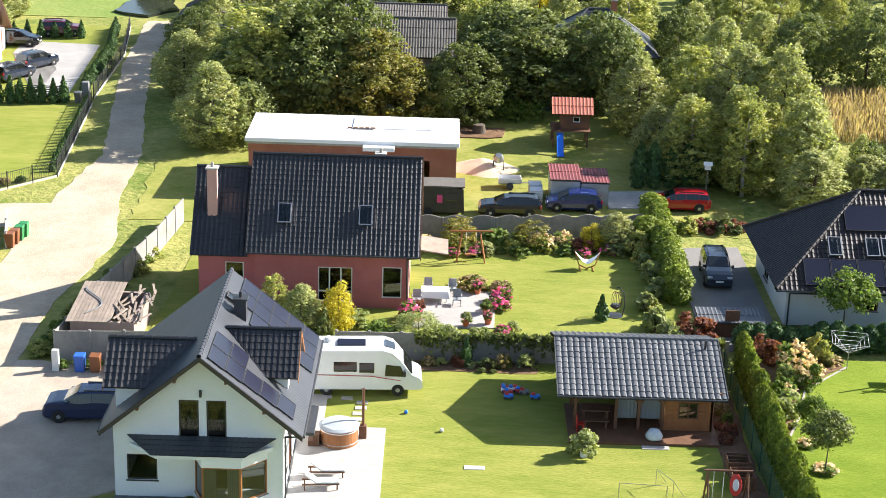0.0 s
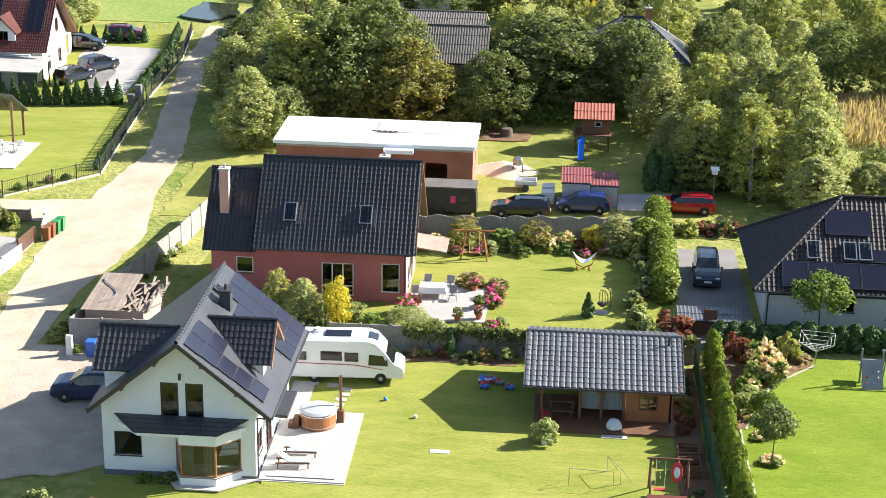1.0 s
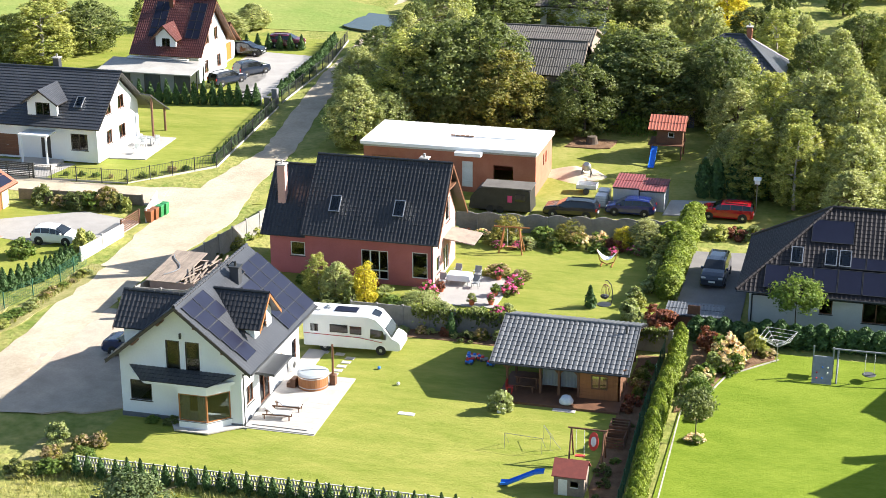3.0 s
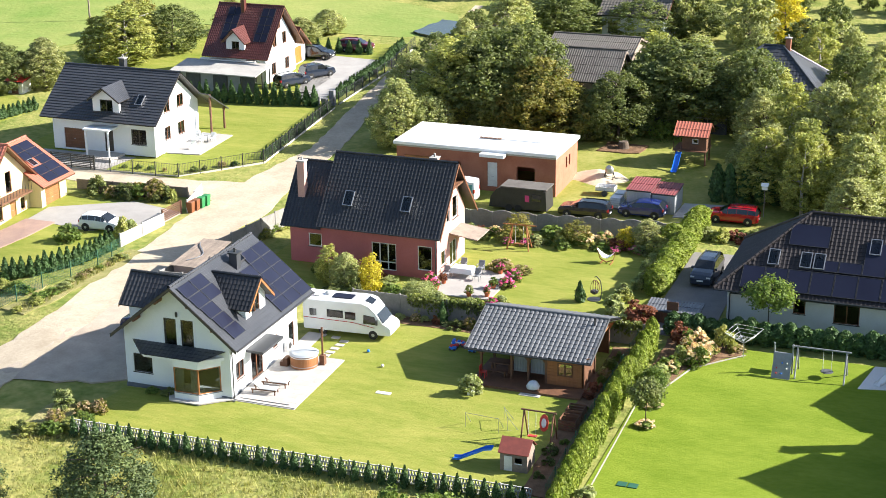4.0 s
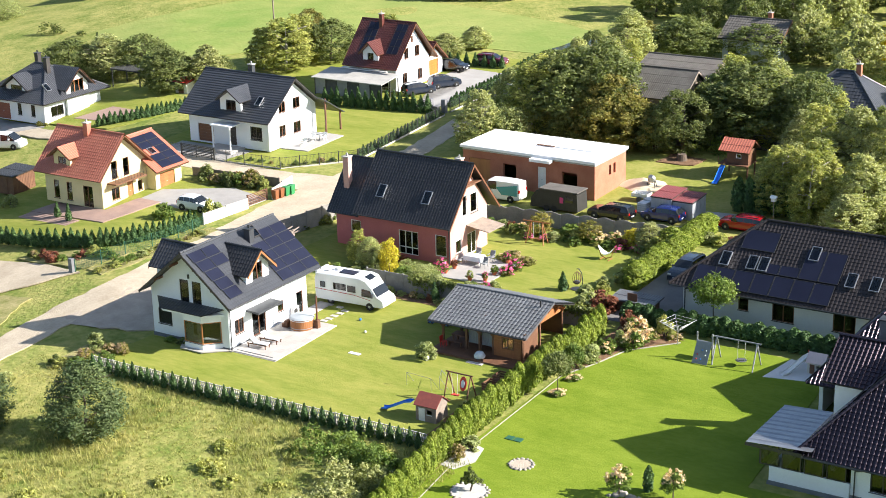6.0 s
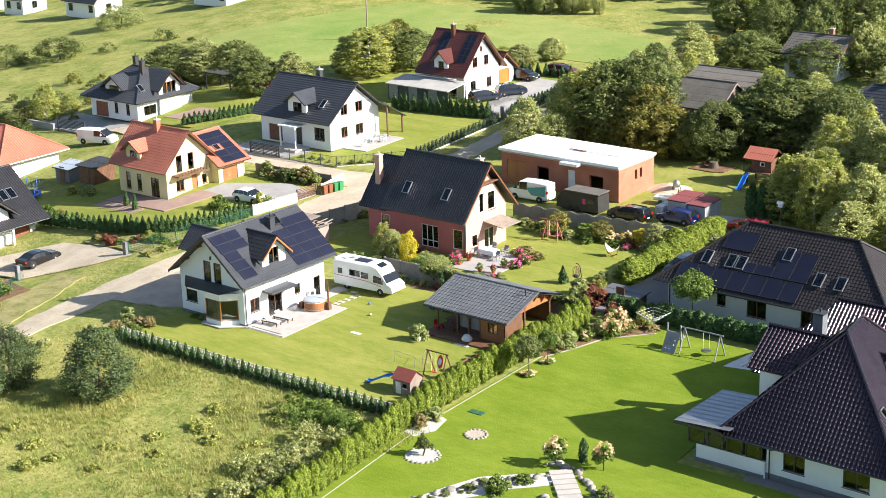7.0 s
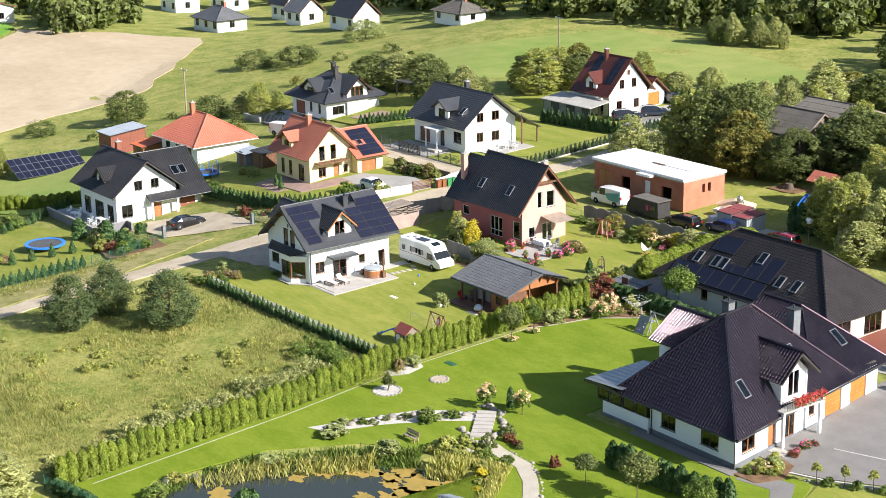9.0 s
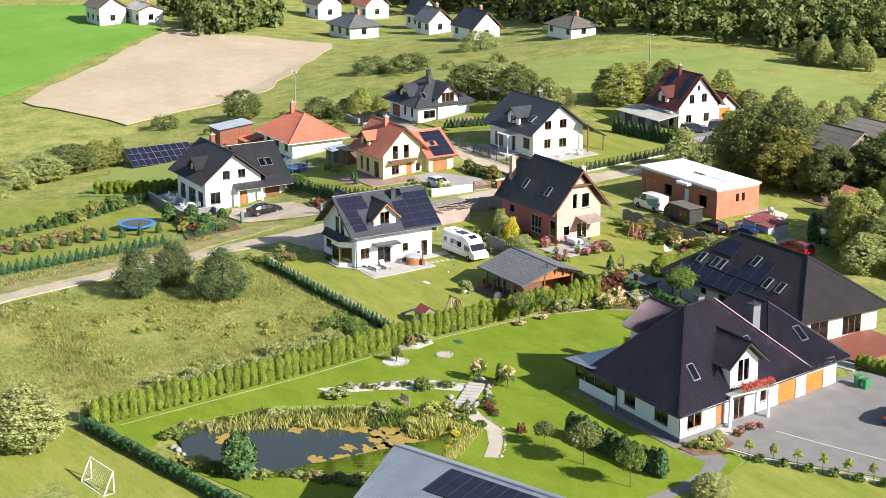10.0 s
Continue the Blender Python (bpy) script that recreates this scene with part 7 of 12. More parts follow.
for s in (-1, 1):
    pt = Mesh(delivery.matrix_world)
    pt.slab([(-2.4, s * 0.985, 0.75), (-0.6, s * 0.985, 0.75), (0.1, s * 0.97, 1.5), (-2.4, s * 0.93, 1.9)], (0, s * 0.012, 0))
    part("side_panel", pt, TEAL, delivery)


def caravan():
    root = thing("caravan", (1.9, 44.4, G(0, 44)), "black box caravan parked by the wall", "caravan")
    b = Mesh()
    prof = [(-0.9, 1.6), (-0.75, 2.6), (-0.2, 3.3), (0.3, 3.55), (3.6, 3.55), (4.5, 3.4), (4.6, 1.6)]
    b.slab([(x, 43.4, z) for x, z in prof], (0, 2.1, 0))
    part("body", b, mat("dull_black_sheet", (0.016, 0.015, 0.016), (0.03, 0.028, 0.028), rough=0.55, scale=1.5), root)
    r = Mesh()
    r.box(0.2, 43.3, 3.56, 4.6, 45.6, 3.66)
    part("roof", r, M_OLDROOF, root)
    s = Mesh()
    s.box(2.55, 43.37, 2.35, 2.95, 43.395, 2.95)
    part("sticker", s, mat("pink_sticker", (0.6, 0.05, 0.2), rough=0.6), root)
    w = Mesh()
    w.box(3.2, 43.37, 2.5, 4.1, 43.395, 3.1)
    part("side_window", w, M_CARGLASS, root)
    for x in (1.0, 1.9):
        t = Mesh(Matrix.Translation((x, 43.45, 1.65)) @ Matrix.Rotation(radians(90), 4, "X"))
        t.lathe(0, 0, [(0.2, -0.1), (0.33, -0.1), (0.33, 0.1), (0.2, 0.1)], 18)
        part("tyre", t, M_RUBBER, root)


caravan()

# ---------------------------------------------------------------- garden shelter
M_TARP = mat("grey_screen_cloth", (0.20, 0.22, 0.24), rough=0.8)
M_RED = mat("red_plastic", (0.5, 0.03, 0.02), rough=0.5)
M_BLUEP = mat("blue_plastic", (0.03, 0.12, 0.5), rough=0.4)
M_WHITEP = mat("white_plastic", (0.75, 0.75, 0.75), rough=0.5)
M_GREENP = mat("green_plastic", (0.03, 0.22, 0.07), rough=0.5)
M_BROWNP = mat("brown_plastic", (0.22, 0.08, 0.03), rough=0.5)
M_GREYP = mat("grey_plastic", (0.12, 0.12, 0.12), rough=0.5)
M_PEBBLE = mat("white_pebbles", (0.72, 0.70, 0.66), (0.55, 0.53, 0.5), rough=0.9, scale=4, fine=30, bump=0.03, bscale=30)


def garden_shelter():
    h = thing("garden_shelter", (14, 12, G(0, 12)), "open timber garden shelter with grey metal-tile roof", "garden shelter")
    x0, x1, y0, y1 = 10.3, 18.1, 7.9, 15.9
    f = Mesh()
    f.box(x0 - 0.2, 7.4, 0.0, x1 + 0.2, y1, 0.42)
    part("deck", f, M_WOODBROWN, h)
    ex0, ex1, ef, eb, ry, ez, rz, bz = 9.45, 18.7, 8.55, 16.75, 13.2, 2.58, 4.15, 3.0
    posts = [(10.5, 9.2), (12.75, 9.2), (14.0, 9.2), (15.3, 9.2), (18.0, 9.2), (10.5, 15.7), (18.0, 15.7), (10.5, 12), (18.0, 12)]
    for px, py in posts:
        p = Mesh()
        p.box(px - 0.08, py - 0.08, 0.42, px + 0.08, py + 0.08, 2.62 if py < 10 else (3.5 if py < 13 else 3.0), bevel=0.01)
        part("post", p, M_WOODBROWN, h)
    for px in (10.5, 14.0, 15.3):
        for s in (-1, 1):
            b = Mesh()
            b.slab([(px, 9.15, 2.0), (px + s * 0.5, 9.15, 2.52), (px + s * 0.62, 9.15, 2.52), (px, 9.15, 1.85)], (0, 0.1, 0))
            part("brace", b, M_WOODBROWN, h)
    bm = Mesh()
    bm.box(x0, 9.1, 2.46, x1, 9.3, 2.64)
    part("beam", bm, M_WOODBROWN, h)
    # closed timber room at one end
    for i in range(9):
        z = 0.42 + 0.24 * i
        spans = [(15.4, 16.15), (17.25, 18.05)] if 3 <= i <= 6 else [(15.4, 18.05)]
        for a, b in spans:
            p = Mesh()
            p.box(a, 9.12, z + 0.005, b, 9.18, z + 0.235, bevel=0.008)
            part("plank", p, M_WOOD, h)
    window(h, (16.15, 9.12, 1.14), (1, 0, 0), (0, -1, 0), 1.1, 0.98, M_WOODBROWN, panes=2, depth=0.05)
    for i in range(7):
        z = 2.62 + 0.24 * i
        ya, yb = ef + (z + 0.37 - ez) / (rz - ez) * (ry - ef), eb - max(0.0, z + 0.37 - bz) / (rz - bz) * (eb - ry)
        if min(yb, 15.9) - ya > 0.3:
            p = Mesh()
            p.box(18.02, ya, z + 0.005, 18.08, min(yb, 15.9), z + 0.235)
            part("plank", p, M_WOOD, h)
    for i in range(9):
        z = 0.42 + 0.24 * i
        p = Mesh()
        p.box(18.02, 9.2, z + 0.005, 18.08, 11.6, z + 0.235)
        part("plank", p, M_WOODBROWN, h)
    bw = Mesh()
    bw.box(x0, 15.7, 0.42, x1, 15.78, 3.0)
    part("back_wall", bw, M_WOODBROWN, h)
    rm = Mesh()
    rm.box(15.3, 9.2, 0.43, 15.36, 15.6, 2.66)
    part("inner_wall", rm, M_WOOD, h)
    for k in range(7):
        py = 8.9 + k * 1.1
        b = Mesh()
        b.slab([(18.1, py, 2.6 + min(py - 8.6, 16.6 - py) * 0.3), (18.5, py, 2.75 + min(py - 8.6, 16.6 - py) * 0.3), (18.1, py, 2.1 + min(py - 8.6, 16.6 - py) * 0.3)], (0, 0.1, 0))
        part("eave_brace", b, M_WOOD, h)
    # grey screens, table, chairs, beanbag inside
    for a, b in ((12.85, 13.9), (14.1, 15.2)):
        s = Mesh()
        n = 10
        s.add([(a + (b - a) * i / n, 9.4 + 0.04 * (i % 2), 0.95) for i in range(n + 1)] + [(a + (b - a) * i / n, 9.4 + 0.02 * (i % 2), 2.5) for i in range(n + 1)], [(i, i + 1, n + 2 + i, n + 1 + i) for i in range(n)])
        part("screen", s, M_TARP, h, "grey weather screen cloth")
    # tiles: front slope piece by piece, back slope as one sheet
    up = Vector((0, ry - ef, rz - ez))
    rise = up.length
    up.normalize()
    N = Vector((1, 0, 0)).cross(up)
    rf = Mesh()
    rf.slab([Vector(p) - N * 0.1 for p in ((ex0, ef, ez), (ex1, ef, ez), (ex1, ry, rz), (ex0, ry, rz))], N * 0.09)
    rf.slab([(ex1, eb, bz - 0.1), (ex0, eb, bz - 0.1), (ex0, ry, rz - 0.1), (ex1, ry, rz - 0.1)], (0, 0, 0.09))
    roof = part("roof", rf, M_DARKMETAL, h)
    cols, rows = 27, 11
    tw, tl = (ex1 - ex0) / cols, rise / rows
    tm = Mesh()
    prof = [(0.0, 0.0), (0.12, 0.03), (0.3, 0.055), (0.55, 0.06), (0.78, 0.045), (0.9, 0.012), (1.0, 0.0)]
    k = len(prof)
    tm.v = [(u * tw, 0, hgt + 0.035) for u, hgt in prof] + [(u * tw, tl * 1.02, hgt + 0.004) for u, hgt in prof] + [(u * tw, 0.0, hgt) for u, hgt in prof]
    tm.f = [(i, i + 1, k + i + 1, k + i) for i in range(k - 1)] + [(2 * k + i, 2 * k + i + 1, i + 1, i) for i in range(k - 1)]
    me = bpy.data.meshes.new("roof_tile")
    me.from_pydata(tm.v, [], tm.f)
    me.materials.append(M_ROOF_GREY)
    inv = h.matrix_world.inverted()
    turn = Matrix((Vector((1, 0, 0)), up, N)).transposed().to_4x4()
    for j in range(rows):
        for i in range(cols):
            p = Vector((ex0 + i * tw, ef, ez)) + up * (j * tl)
            t = new("roof_tile", me)
            t.parent = roof
            t.matrix_local = inv @ Matrix.Translation(p) @ turn
    roof_plane(h, (ex1, eb, bz), (ex0, eb, bz), (ex0, ry, rz), (ex1, ry, rz), M_ROOF_GREY, tile=tw, course=0.37, amp=0.05, name="back_roof")
    ridge(h, (ex0, ry, rz + 0.05), (ex1, ry, rz + 0.05), M_ROOF_GREY)
    for xx in (ex0 - 0.03, ex1):
        b = Mesh()
        b.slab([(xx, ef, ez - 0.12), (xx, ry, rz - 0.12), (xx, ry, rz + 0.1), (xx, ef, ez + 0.1)], (0.04, 0, 0))
        part("verge_trim", b, M_ROOF_GREY, h)
    v = Mesh()
    v.tube((17.9, 12.4, 3.8), (17.9, 12.4, 4.5), 0.07)
    part("vent_pipe", v, M_DARKMETAL, h)
    gutter(h, (ex0, ef - 0.06, ez - 0.04), (ex1, ef - 0.06, ez - 0.04))
    # furniture
    t = thing("table", (11.5, 10.2, 0.45), "long brown wooden table under the shelter", "table")
    part("tabletop", Mesh().box(10.9, 9.7, 1.15, 12.5, 10.7, 1.21, bevel=0.015), M_WOODBROWN, t)
    for xx in (11.0, 12.3):
        for yy in (9.8, 10.5):
            part("leg", Mesh().box(xx, yy, 0.425, xx + 0.1, yy + 0.1, 1.15), M_WOODBROWN, t)
    b = thing("bench", (11.5, 9.2, 0.45), "brown wooden bench beside the table", "bench")
    part("seat", Mesh().box(10.95, 9.0, 0.85, 12.4, 9.35, 0.9), M_WOODBROWN, b)
    for xx in (11.05, 12.2):
        part("leg", Mesh().box(xx, 9.05, 0.425, xx + 0.08, 9.3, 0.85), M_WOODBROWN, b)
    c = thing("chair", (10.75, 8.7, 0.45), "red plastic garden chair", "chair")
    part("seat", Mesh().box(10.55, 8.5, 0.85, 11.0, 8.95, 0.9), M_RED, c)
    part("backrest", Mesh().box(10.55, 8.5, 0.9, 10.6, 8.95, 1.35), M_RED, c)
    for xx in (10.57, 10.93):
        for yy in (8.52, 8.88):
            part("leg", Mesh().box(xx, yy, 0.425, xx + 0.05, yy + 0.05, 0.85), M_RED, c)
    bag = Mesh()
    bag.lathe(14.75, 7.95, [(0.25, 0.43), (0.45, 0.5), (0.48, 0.65), (0.3, 0.95), (0.08, 1.05)], 18)
    solid("beanbag", bag, mat("silver_cloth", (0.45, 0.5, 0.55), (0.6, 0.65, 0.7), rough=0.5, scale=4), "shiny silver beanbag on the deck", "beanbag", smooth=True)


garden_shelter()
st = Mesh()
st.box(14.0, 6.95, 0.05, 15.5, 7.38, 0.3, bevel=0.02)
solid("step", st, M_SLAB, "pale wooden step before the deck", "step")
bush("palegreen", 10.75, 6.1, 1.5, 1.75, "round pale-edged bush at the corner of the shelter")
for k, (kd, yy) in enumerate((("redbush", 9.2), ("green", 10.2), ("rusty", 11.5), ("green", 13.0))):
    bush(kd, 19.1, yy, 0.8, 0.9)

# ---------------------------------------------------------------- terrace of the white house
def terrace():
    t = thing("terrace", (-2.2, 4, 0.1), "pale slab terrace beside the white house", "terrace", kind="structure")
    part("bed", Mesh().box(-4.6, -0.1, -0.1, 0.15, 8.45, 0.10), M_CONCRETE, t)
    sl = Mesh().box(0.005, 0.005, 0, 0.673, 0.7, 0.05)
    me = bpy.data.meshes.new("slab")
    me.from_pydata(sl.v, [], sl.f)
    me.materials.append(M_SLAB)
    for i in range(7):
        for j in range(12):
            s = new("slab", me)
            s.parent = t
            s.matrix_local = Matrix.Translation((-4.55 + 0.67 * i + 2.2, 0.0 + 0.702 * j - 4, 0.002))
    part("drain", Mesh().box(-4.2, 0.28, 0.153, -0.45, 0.4, 0.16), M_DARKMETAL, t, "dark drain grating")
    part("side_strip", Mesh().box(-4.6, 8.5, -0.05, -3.3, 12.4, 0.13), M_SLAB, t)
    t.matrix_world = pose(-2.2, 4, G(0, 4) + 0.08, math.degrees(math.atan(0.03)))


terrace()


def hot_tub():
    cx, cy, r, z = -2.3, 6.75, 1.02, 0.325
    h = thing("hot_tub", (cx, cy, z), "round wooden hot tub with grey lid", "hot tub")
    part("liner", Mesh().lathe(cx, cy, [(r - 0.06, z), (r - 0.06, z + 0.9)], 36), M_GREYP, h)
    n = 36
    stave = Mesh().box(r - 0.06, -math.pi * r / n * 0.95, z, r, math.pi * r / n * 0.95, z + 0.92)
    for i in range(n):
        m = Mesh()
        c, s = math.cos(2 * math.pi * i / n), math.sin(2 * math.pi * i / n)
        m.v = [(cx + c * a - s * b, cy + s * a + c * b, zz) for a, b, zz in stave.v]
        m.f = stave.f
        part("stave", m, M_WOOD, h)
    for zz in (0.12, 0.8):
        part("hoop", Mesh().lathe(cx, cy, [(r + 0.004, z + zz), (r + 0.02, z + zz + 0.01), (r + 0.02, z + zz + 0.05), (r + 0.004, z + zz + 0.06)], 36), M_WHITEFRAME if zz > 0.5 else M_METAL, h)
    part("lid", Mesh().lathe(cx, cy, [(r + 0.06, z + 0.93), (r + 0.08, z + 0.98), (r - 0.1, z + 1.08), (0.2, z + 1.16)], 36), mat("grey_lid", (0.36, 0.39, 0.42), (0.3, 0.33, 0.36), rough=0.5), h, smooth=False)
    for k in range(2):
        part("step", Mesh().box(cx - 1.62 + 0.28 * k, cy - 0.75, z, cx - 1.3 + 0.28 * k, cy - 0.1, z + 0.32 + 0.3 * k), M_WOODBROWN, h)
    st_ = Mesh().box(cx + 1.05, cy + 0.3, z, cx + 1.45, cy + 0.7, z + 0.75, bevel=0.02)
    part("stove", st_, M_WOODBROWN, h)
    part("stove_pipe", Mesh().tube((cx + 1.25, cy + 0.5, z + 0.75), (cx + 1.25, cy + 0.5, z + 2.9), 0.08), M_BROWNFRAME, h)


hot_tub()


def lounger(x, y, rz):
    h = thing("sun_lounger", (0, 0, 0), "wooden sun lounger with white cushion", "sun lounger", "loungers on the terrace")
    for s in (-0.3, 0.3):
        part("side_rail", Mesh().box(-0.95, s - 0.03, 0.28, 0.95, s + 0.03, 0.36), M_WOODBROWN, h)
        for xx in (-0.85, 0.8):
            part("leg", Mesh().box(xx, s - 0.03, 0, xx + 0.07, s + 0.03, 0.28), M_WOODBROWN, h)
    part("cushion", Mesh().box(-0.25, -0.3, 0.365, 0.93, 0.3, 0.44, bevel=0.02), M_WHITEP, h)
    part("backrest", Mesh().slab([(-0.25, -0.3, 0.365), (-0.25, 0.3, 0.365), (-0.8, 0.3, 0.8), (-0.8, -0.3, 0.8)], (0.05, 0, 0.06)), M_WHITEP, h)
    h.matrix_world = pose(x, y, G(x, y) + 0.135, 0, 0, rz)


lounger(-2.9, 1.6, 5)
lounger(-2.7, 2.9, 3)
for k, (x, y) in enumerate([(-3.4, 12.2), (-2.2, 12.1), (-1.3, 11.6), (-1.35, 10.9), (-1.45, 10.2), (-1.5, 9.5), (-1.6, 8.9)]):
    solid("stepping_stone", Mesh().box(x - 0.33, y - 0.22, G(x, y) + 0.02, x + 0.33, y + 0.22, G(x, y) + 0.09, bevel=0.01), M_SLAB, "pale square stepping stone in the lawn", "stepping stone", "stepping stones")

# ---------------------------------------------------------------- lattice fence, garden walls
def lattice_fence():
    f = thing("lattice_fence", (4, -7.4, G(0, -7.4)), "low pale concrete lattice fence", "fence")
    z = G(0, -7.3)
    pan = Mesh()
    n = 10
    for i in range(n):
        for s in (-1, 1):
            x0 = 2.0 * i / n + 0.02
            x1 = x0 + 0.16
            pts = [(x0 if s > 0 else x1, 0, 0.06), (x0 + 0.05 if s > 0 else x1 - 0.05, 0, 0.06), (x1 + 0.05 if s > 0 else x0 - 0.05, 0, 0.95), (x1 if s > 0 else x0, 0, 0.95)]
            pan.slab(pts, (0, 0.05, 0))
    for zz in (0.0, 0.3, 0.62, 0.94):
        pan.box(0, -0.01, zz, 1.94, 0.06, zz + 0.06)
    me = bpy.data.meshes.new("panel")
    me.from_pydata(pan.v, [], pan.f)
    me.materials.append(M_PALEC)
    for i in range(16):
        o = new("panel", me)
        o.parent = f
        tagged(o, "", "", "", "stuff")
        o.matrix_local = Matrix.Translation((-12.5 + 2 * i - 4, (-7.75 + 0.045 * i) + 7.4, 0))
        part("post", Mesh().box(-12.56 + 2 * i, -7.78 + 0.045 * i, z - 0.1, -12.5 + 2 * i, -7.68 + 0.045 * i, z + 1.05), M_PALEC, f)


M_PALEC = mat("pale_cast_concrete", (0.52, 0.50, 0.46), (0.42, 0.40, 0.37), rough=0.9, scale=1, fine=10)
lattice_fence()


def panel_wall(pts, h, material, label, wavy=0.0, panel=2.0, name="garden_wall"):
    """A cast panel wall: posts and panels along a line, each a piece."""
    x, y = pts[0]
    w = thing(name, (x, y, G(x, y)), label, "wall")
    for (x0, y0), (x1, y1) in zip(pts, pts[1:]):
        L = math.dist((x0, y0), (x1, y1))
        n = max(1, round(L / panel))
        d = Vector((x1 - x0, y1 - y0, 0)).normalized()
        s = Vector((-d.y, d.x, 0))
        for i in range(n):
            a = Vector((x0, y0, 0)) + d * (L * i / n)
            z = G(a.x, a.y) - 0.05
            p = Mesh()
            k = 8
            top = [a + d * (L / n) * j / k + Vector((0, 0, z + h + wavy * math.sin(math.pi * j / k))) for j in range(k + 1)]
            p.slab([a + d * 0.06 + Vector((0, 0, z)), a + d * (L / n) + Vector((0, 0, z))] + top[::-1], s * 0.07)
            part("panel", p, material, w)
            q = Mesh(Matrix.Translation(a + s * 0.035) @ Matrix.Rotation(math.atan2(d.y, d.x), 4, "Z"))
            q.box(-0.08, -0.08, z, 0.08, 0.08, z + h + 0.08, bevel=0.02)
            part("post", q, material, w)
    return w


M_WALL = mat("grey_wall_concrete", (0.30, 0.285, 0.265), (0.20, 0.19, 0.175), rough=0.92, scale=0.8, fine=8, bump=0.01)
panel_wall([(-3.2, 17.7), (20.3, 17.9)], 1.75, M_WALL, "grey concrete panel wall partly grown with ivy")
panel_wall([(-13.6, 16.6), (-19.6, 16.2), (-18.6, 24), (-16.6, 34), (-15.8, 40.5)], 1.9, M_WALL, "grey concrete panel wall along the road")
panel_wall([(-3.0, 38.5), (5, 39.0), (18.2, 40.4)], 1.5, M_WALL, "grey panel wall with wavy top", wavy=0.25)
panel_wall([(-28.3, 24.4), (-27.5, 30.6)], 1.25, M_PALEC, "pale low wall by the road", panel=3)
panel_wall([(-27.1, 34.2), (-28.3, 39.2)], 1.25, M_PALEC, "pale low wall by the gate", panel=2.5)
panel_wall([(-29.3, 38.2), (-41, 37.4)], 1.0, M_WOODOLD, "weathered board fence of the cream house", panel=2)


def ivy(line, h, n, seed, label, leaf=None):
    rng = np.random.default_rng(seed)
    pts = []
    for (x0, y0), (x1, y1) in zip(line, line[1:]):
        k = rng.uniform(0, 1, n)
        dens = np.array([noise.noise((x0 + (x1 - x0) * t * 1.0, seed, 0)) for t in k])
        z = h - np.abs(rng.normal(size=n)) * (0.45 + 0.5 * dens)
        pts.append(np.stack([x0 + (x1 - x0) * k, y0 + (y1 - y0) * k + rng.normal(size=n) * 0.16, np.maximum(z, 0.1) + 0.03 * y0], 1))
    p = np.concatenate(pts)
    solid("ivy", leaf_cloud(p, 0.2, rng), leaf or L_OAK, label, "ivy", kind="stuff")


ivy([(1.5, 17.6), (20, 17.8)], 1.85, 3600, 3, "dark ivy trailing over the garden wall")

# ---------------------------------------------------------------- shed and yard by the road
def old_shed():
    h = thing("shed", (-17, 20, G(0, 20)), "low shed with weathered plank roof", "shed")
    z = 0.55
    for p, q in (((-19.0, 17.4), (-15.2, 17.4)), ((-15.2, 17.4), (-15.2, 22.6)), ((-15.2, 22.6), (-19.0, 22.6)), ((-19.0, 22.6), (-19.0, 17.4))):
        wall(h, p, q, z, 2.5, [], M_PINKOLD, thick=0.2)
    for i in range(11):
        x = -19.2 + 0.24 * i
        part("roof_board", Mesh().slab([(x, 17.1, 2.55), (x + 0.22, 17.1, 2.55), (x + 0.22, 22.9, 2.95), (x, 22.9, 2.95)], (0, 0, 0.06)), M_WOODOLD, h)
    r = random.Random(4)
    for i in range(26):
        x, y = r.uniform(-16.4, -14.6), r.uniform(17.4, 22.4)
        a = r.uniform(-0.5, 0.5)
        m = Mesh(Matrix.Translation((x, y, 2.5 + r.uniform(0, 0.35))) @ Matrix.Rotation(1.57 + a, 4, "Z"))
        m.box(-0.9, -0.07, 0, 0.9, 0.07, 0.05)
        part("scrap_board", m, M_WOODOLD, h)
    hose = Mesh()
    hose.path([(-18.2 + 0.7 * math.sin(t * 0.35), 18.2 + 0.28 * t, 2.75 + 0.02 * t) for t in range(14)], 0.04)
    part("hose", hose, M_METAL, h)


M_PINKOLD = mat("old_pinkish_wall", (0.36, 0.27, 0.24), (0.26, 0.20, 0.18), rough=0.9)
old_shed()


def bin_(x, y, m, label):
    z = G(x, y) + 0.02
    h = thing("wheelie_bin", (x, y, z), label, "bin", "wheelie bins")
    part("body", Mesh().frustum([(x - 0.24, y - 0.27), (x + 0.24, y - 0.27), (x + 0.24, y + 0.27), (x - 0.24, y + 0.27)], z, [(x - 0.3, y - 0.33), (x + 0.3, y - 0.33), (x + 0.3, y + 0.33), (x - 0.3, y + 0.33)], z + 0.92), m, h)
    part("lid", Mesh().box(x - 0.32, y - 0.36, z + 0.925, x + 0.32, y + 0.34, z + 1.02, bevel=0.03), m, h)


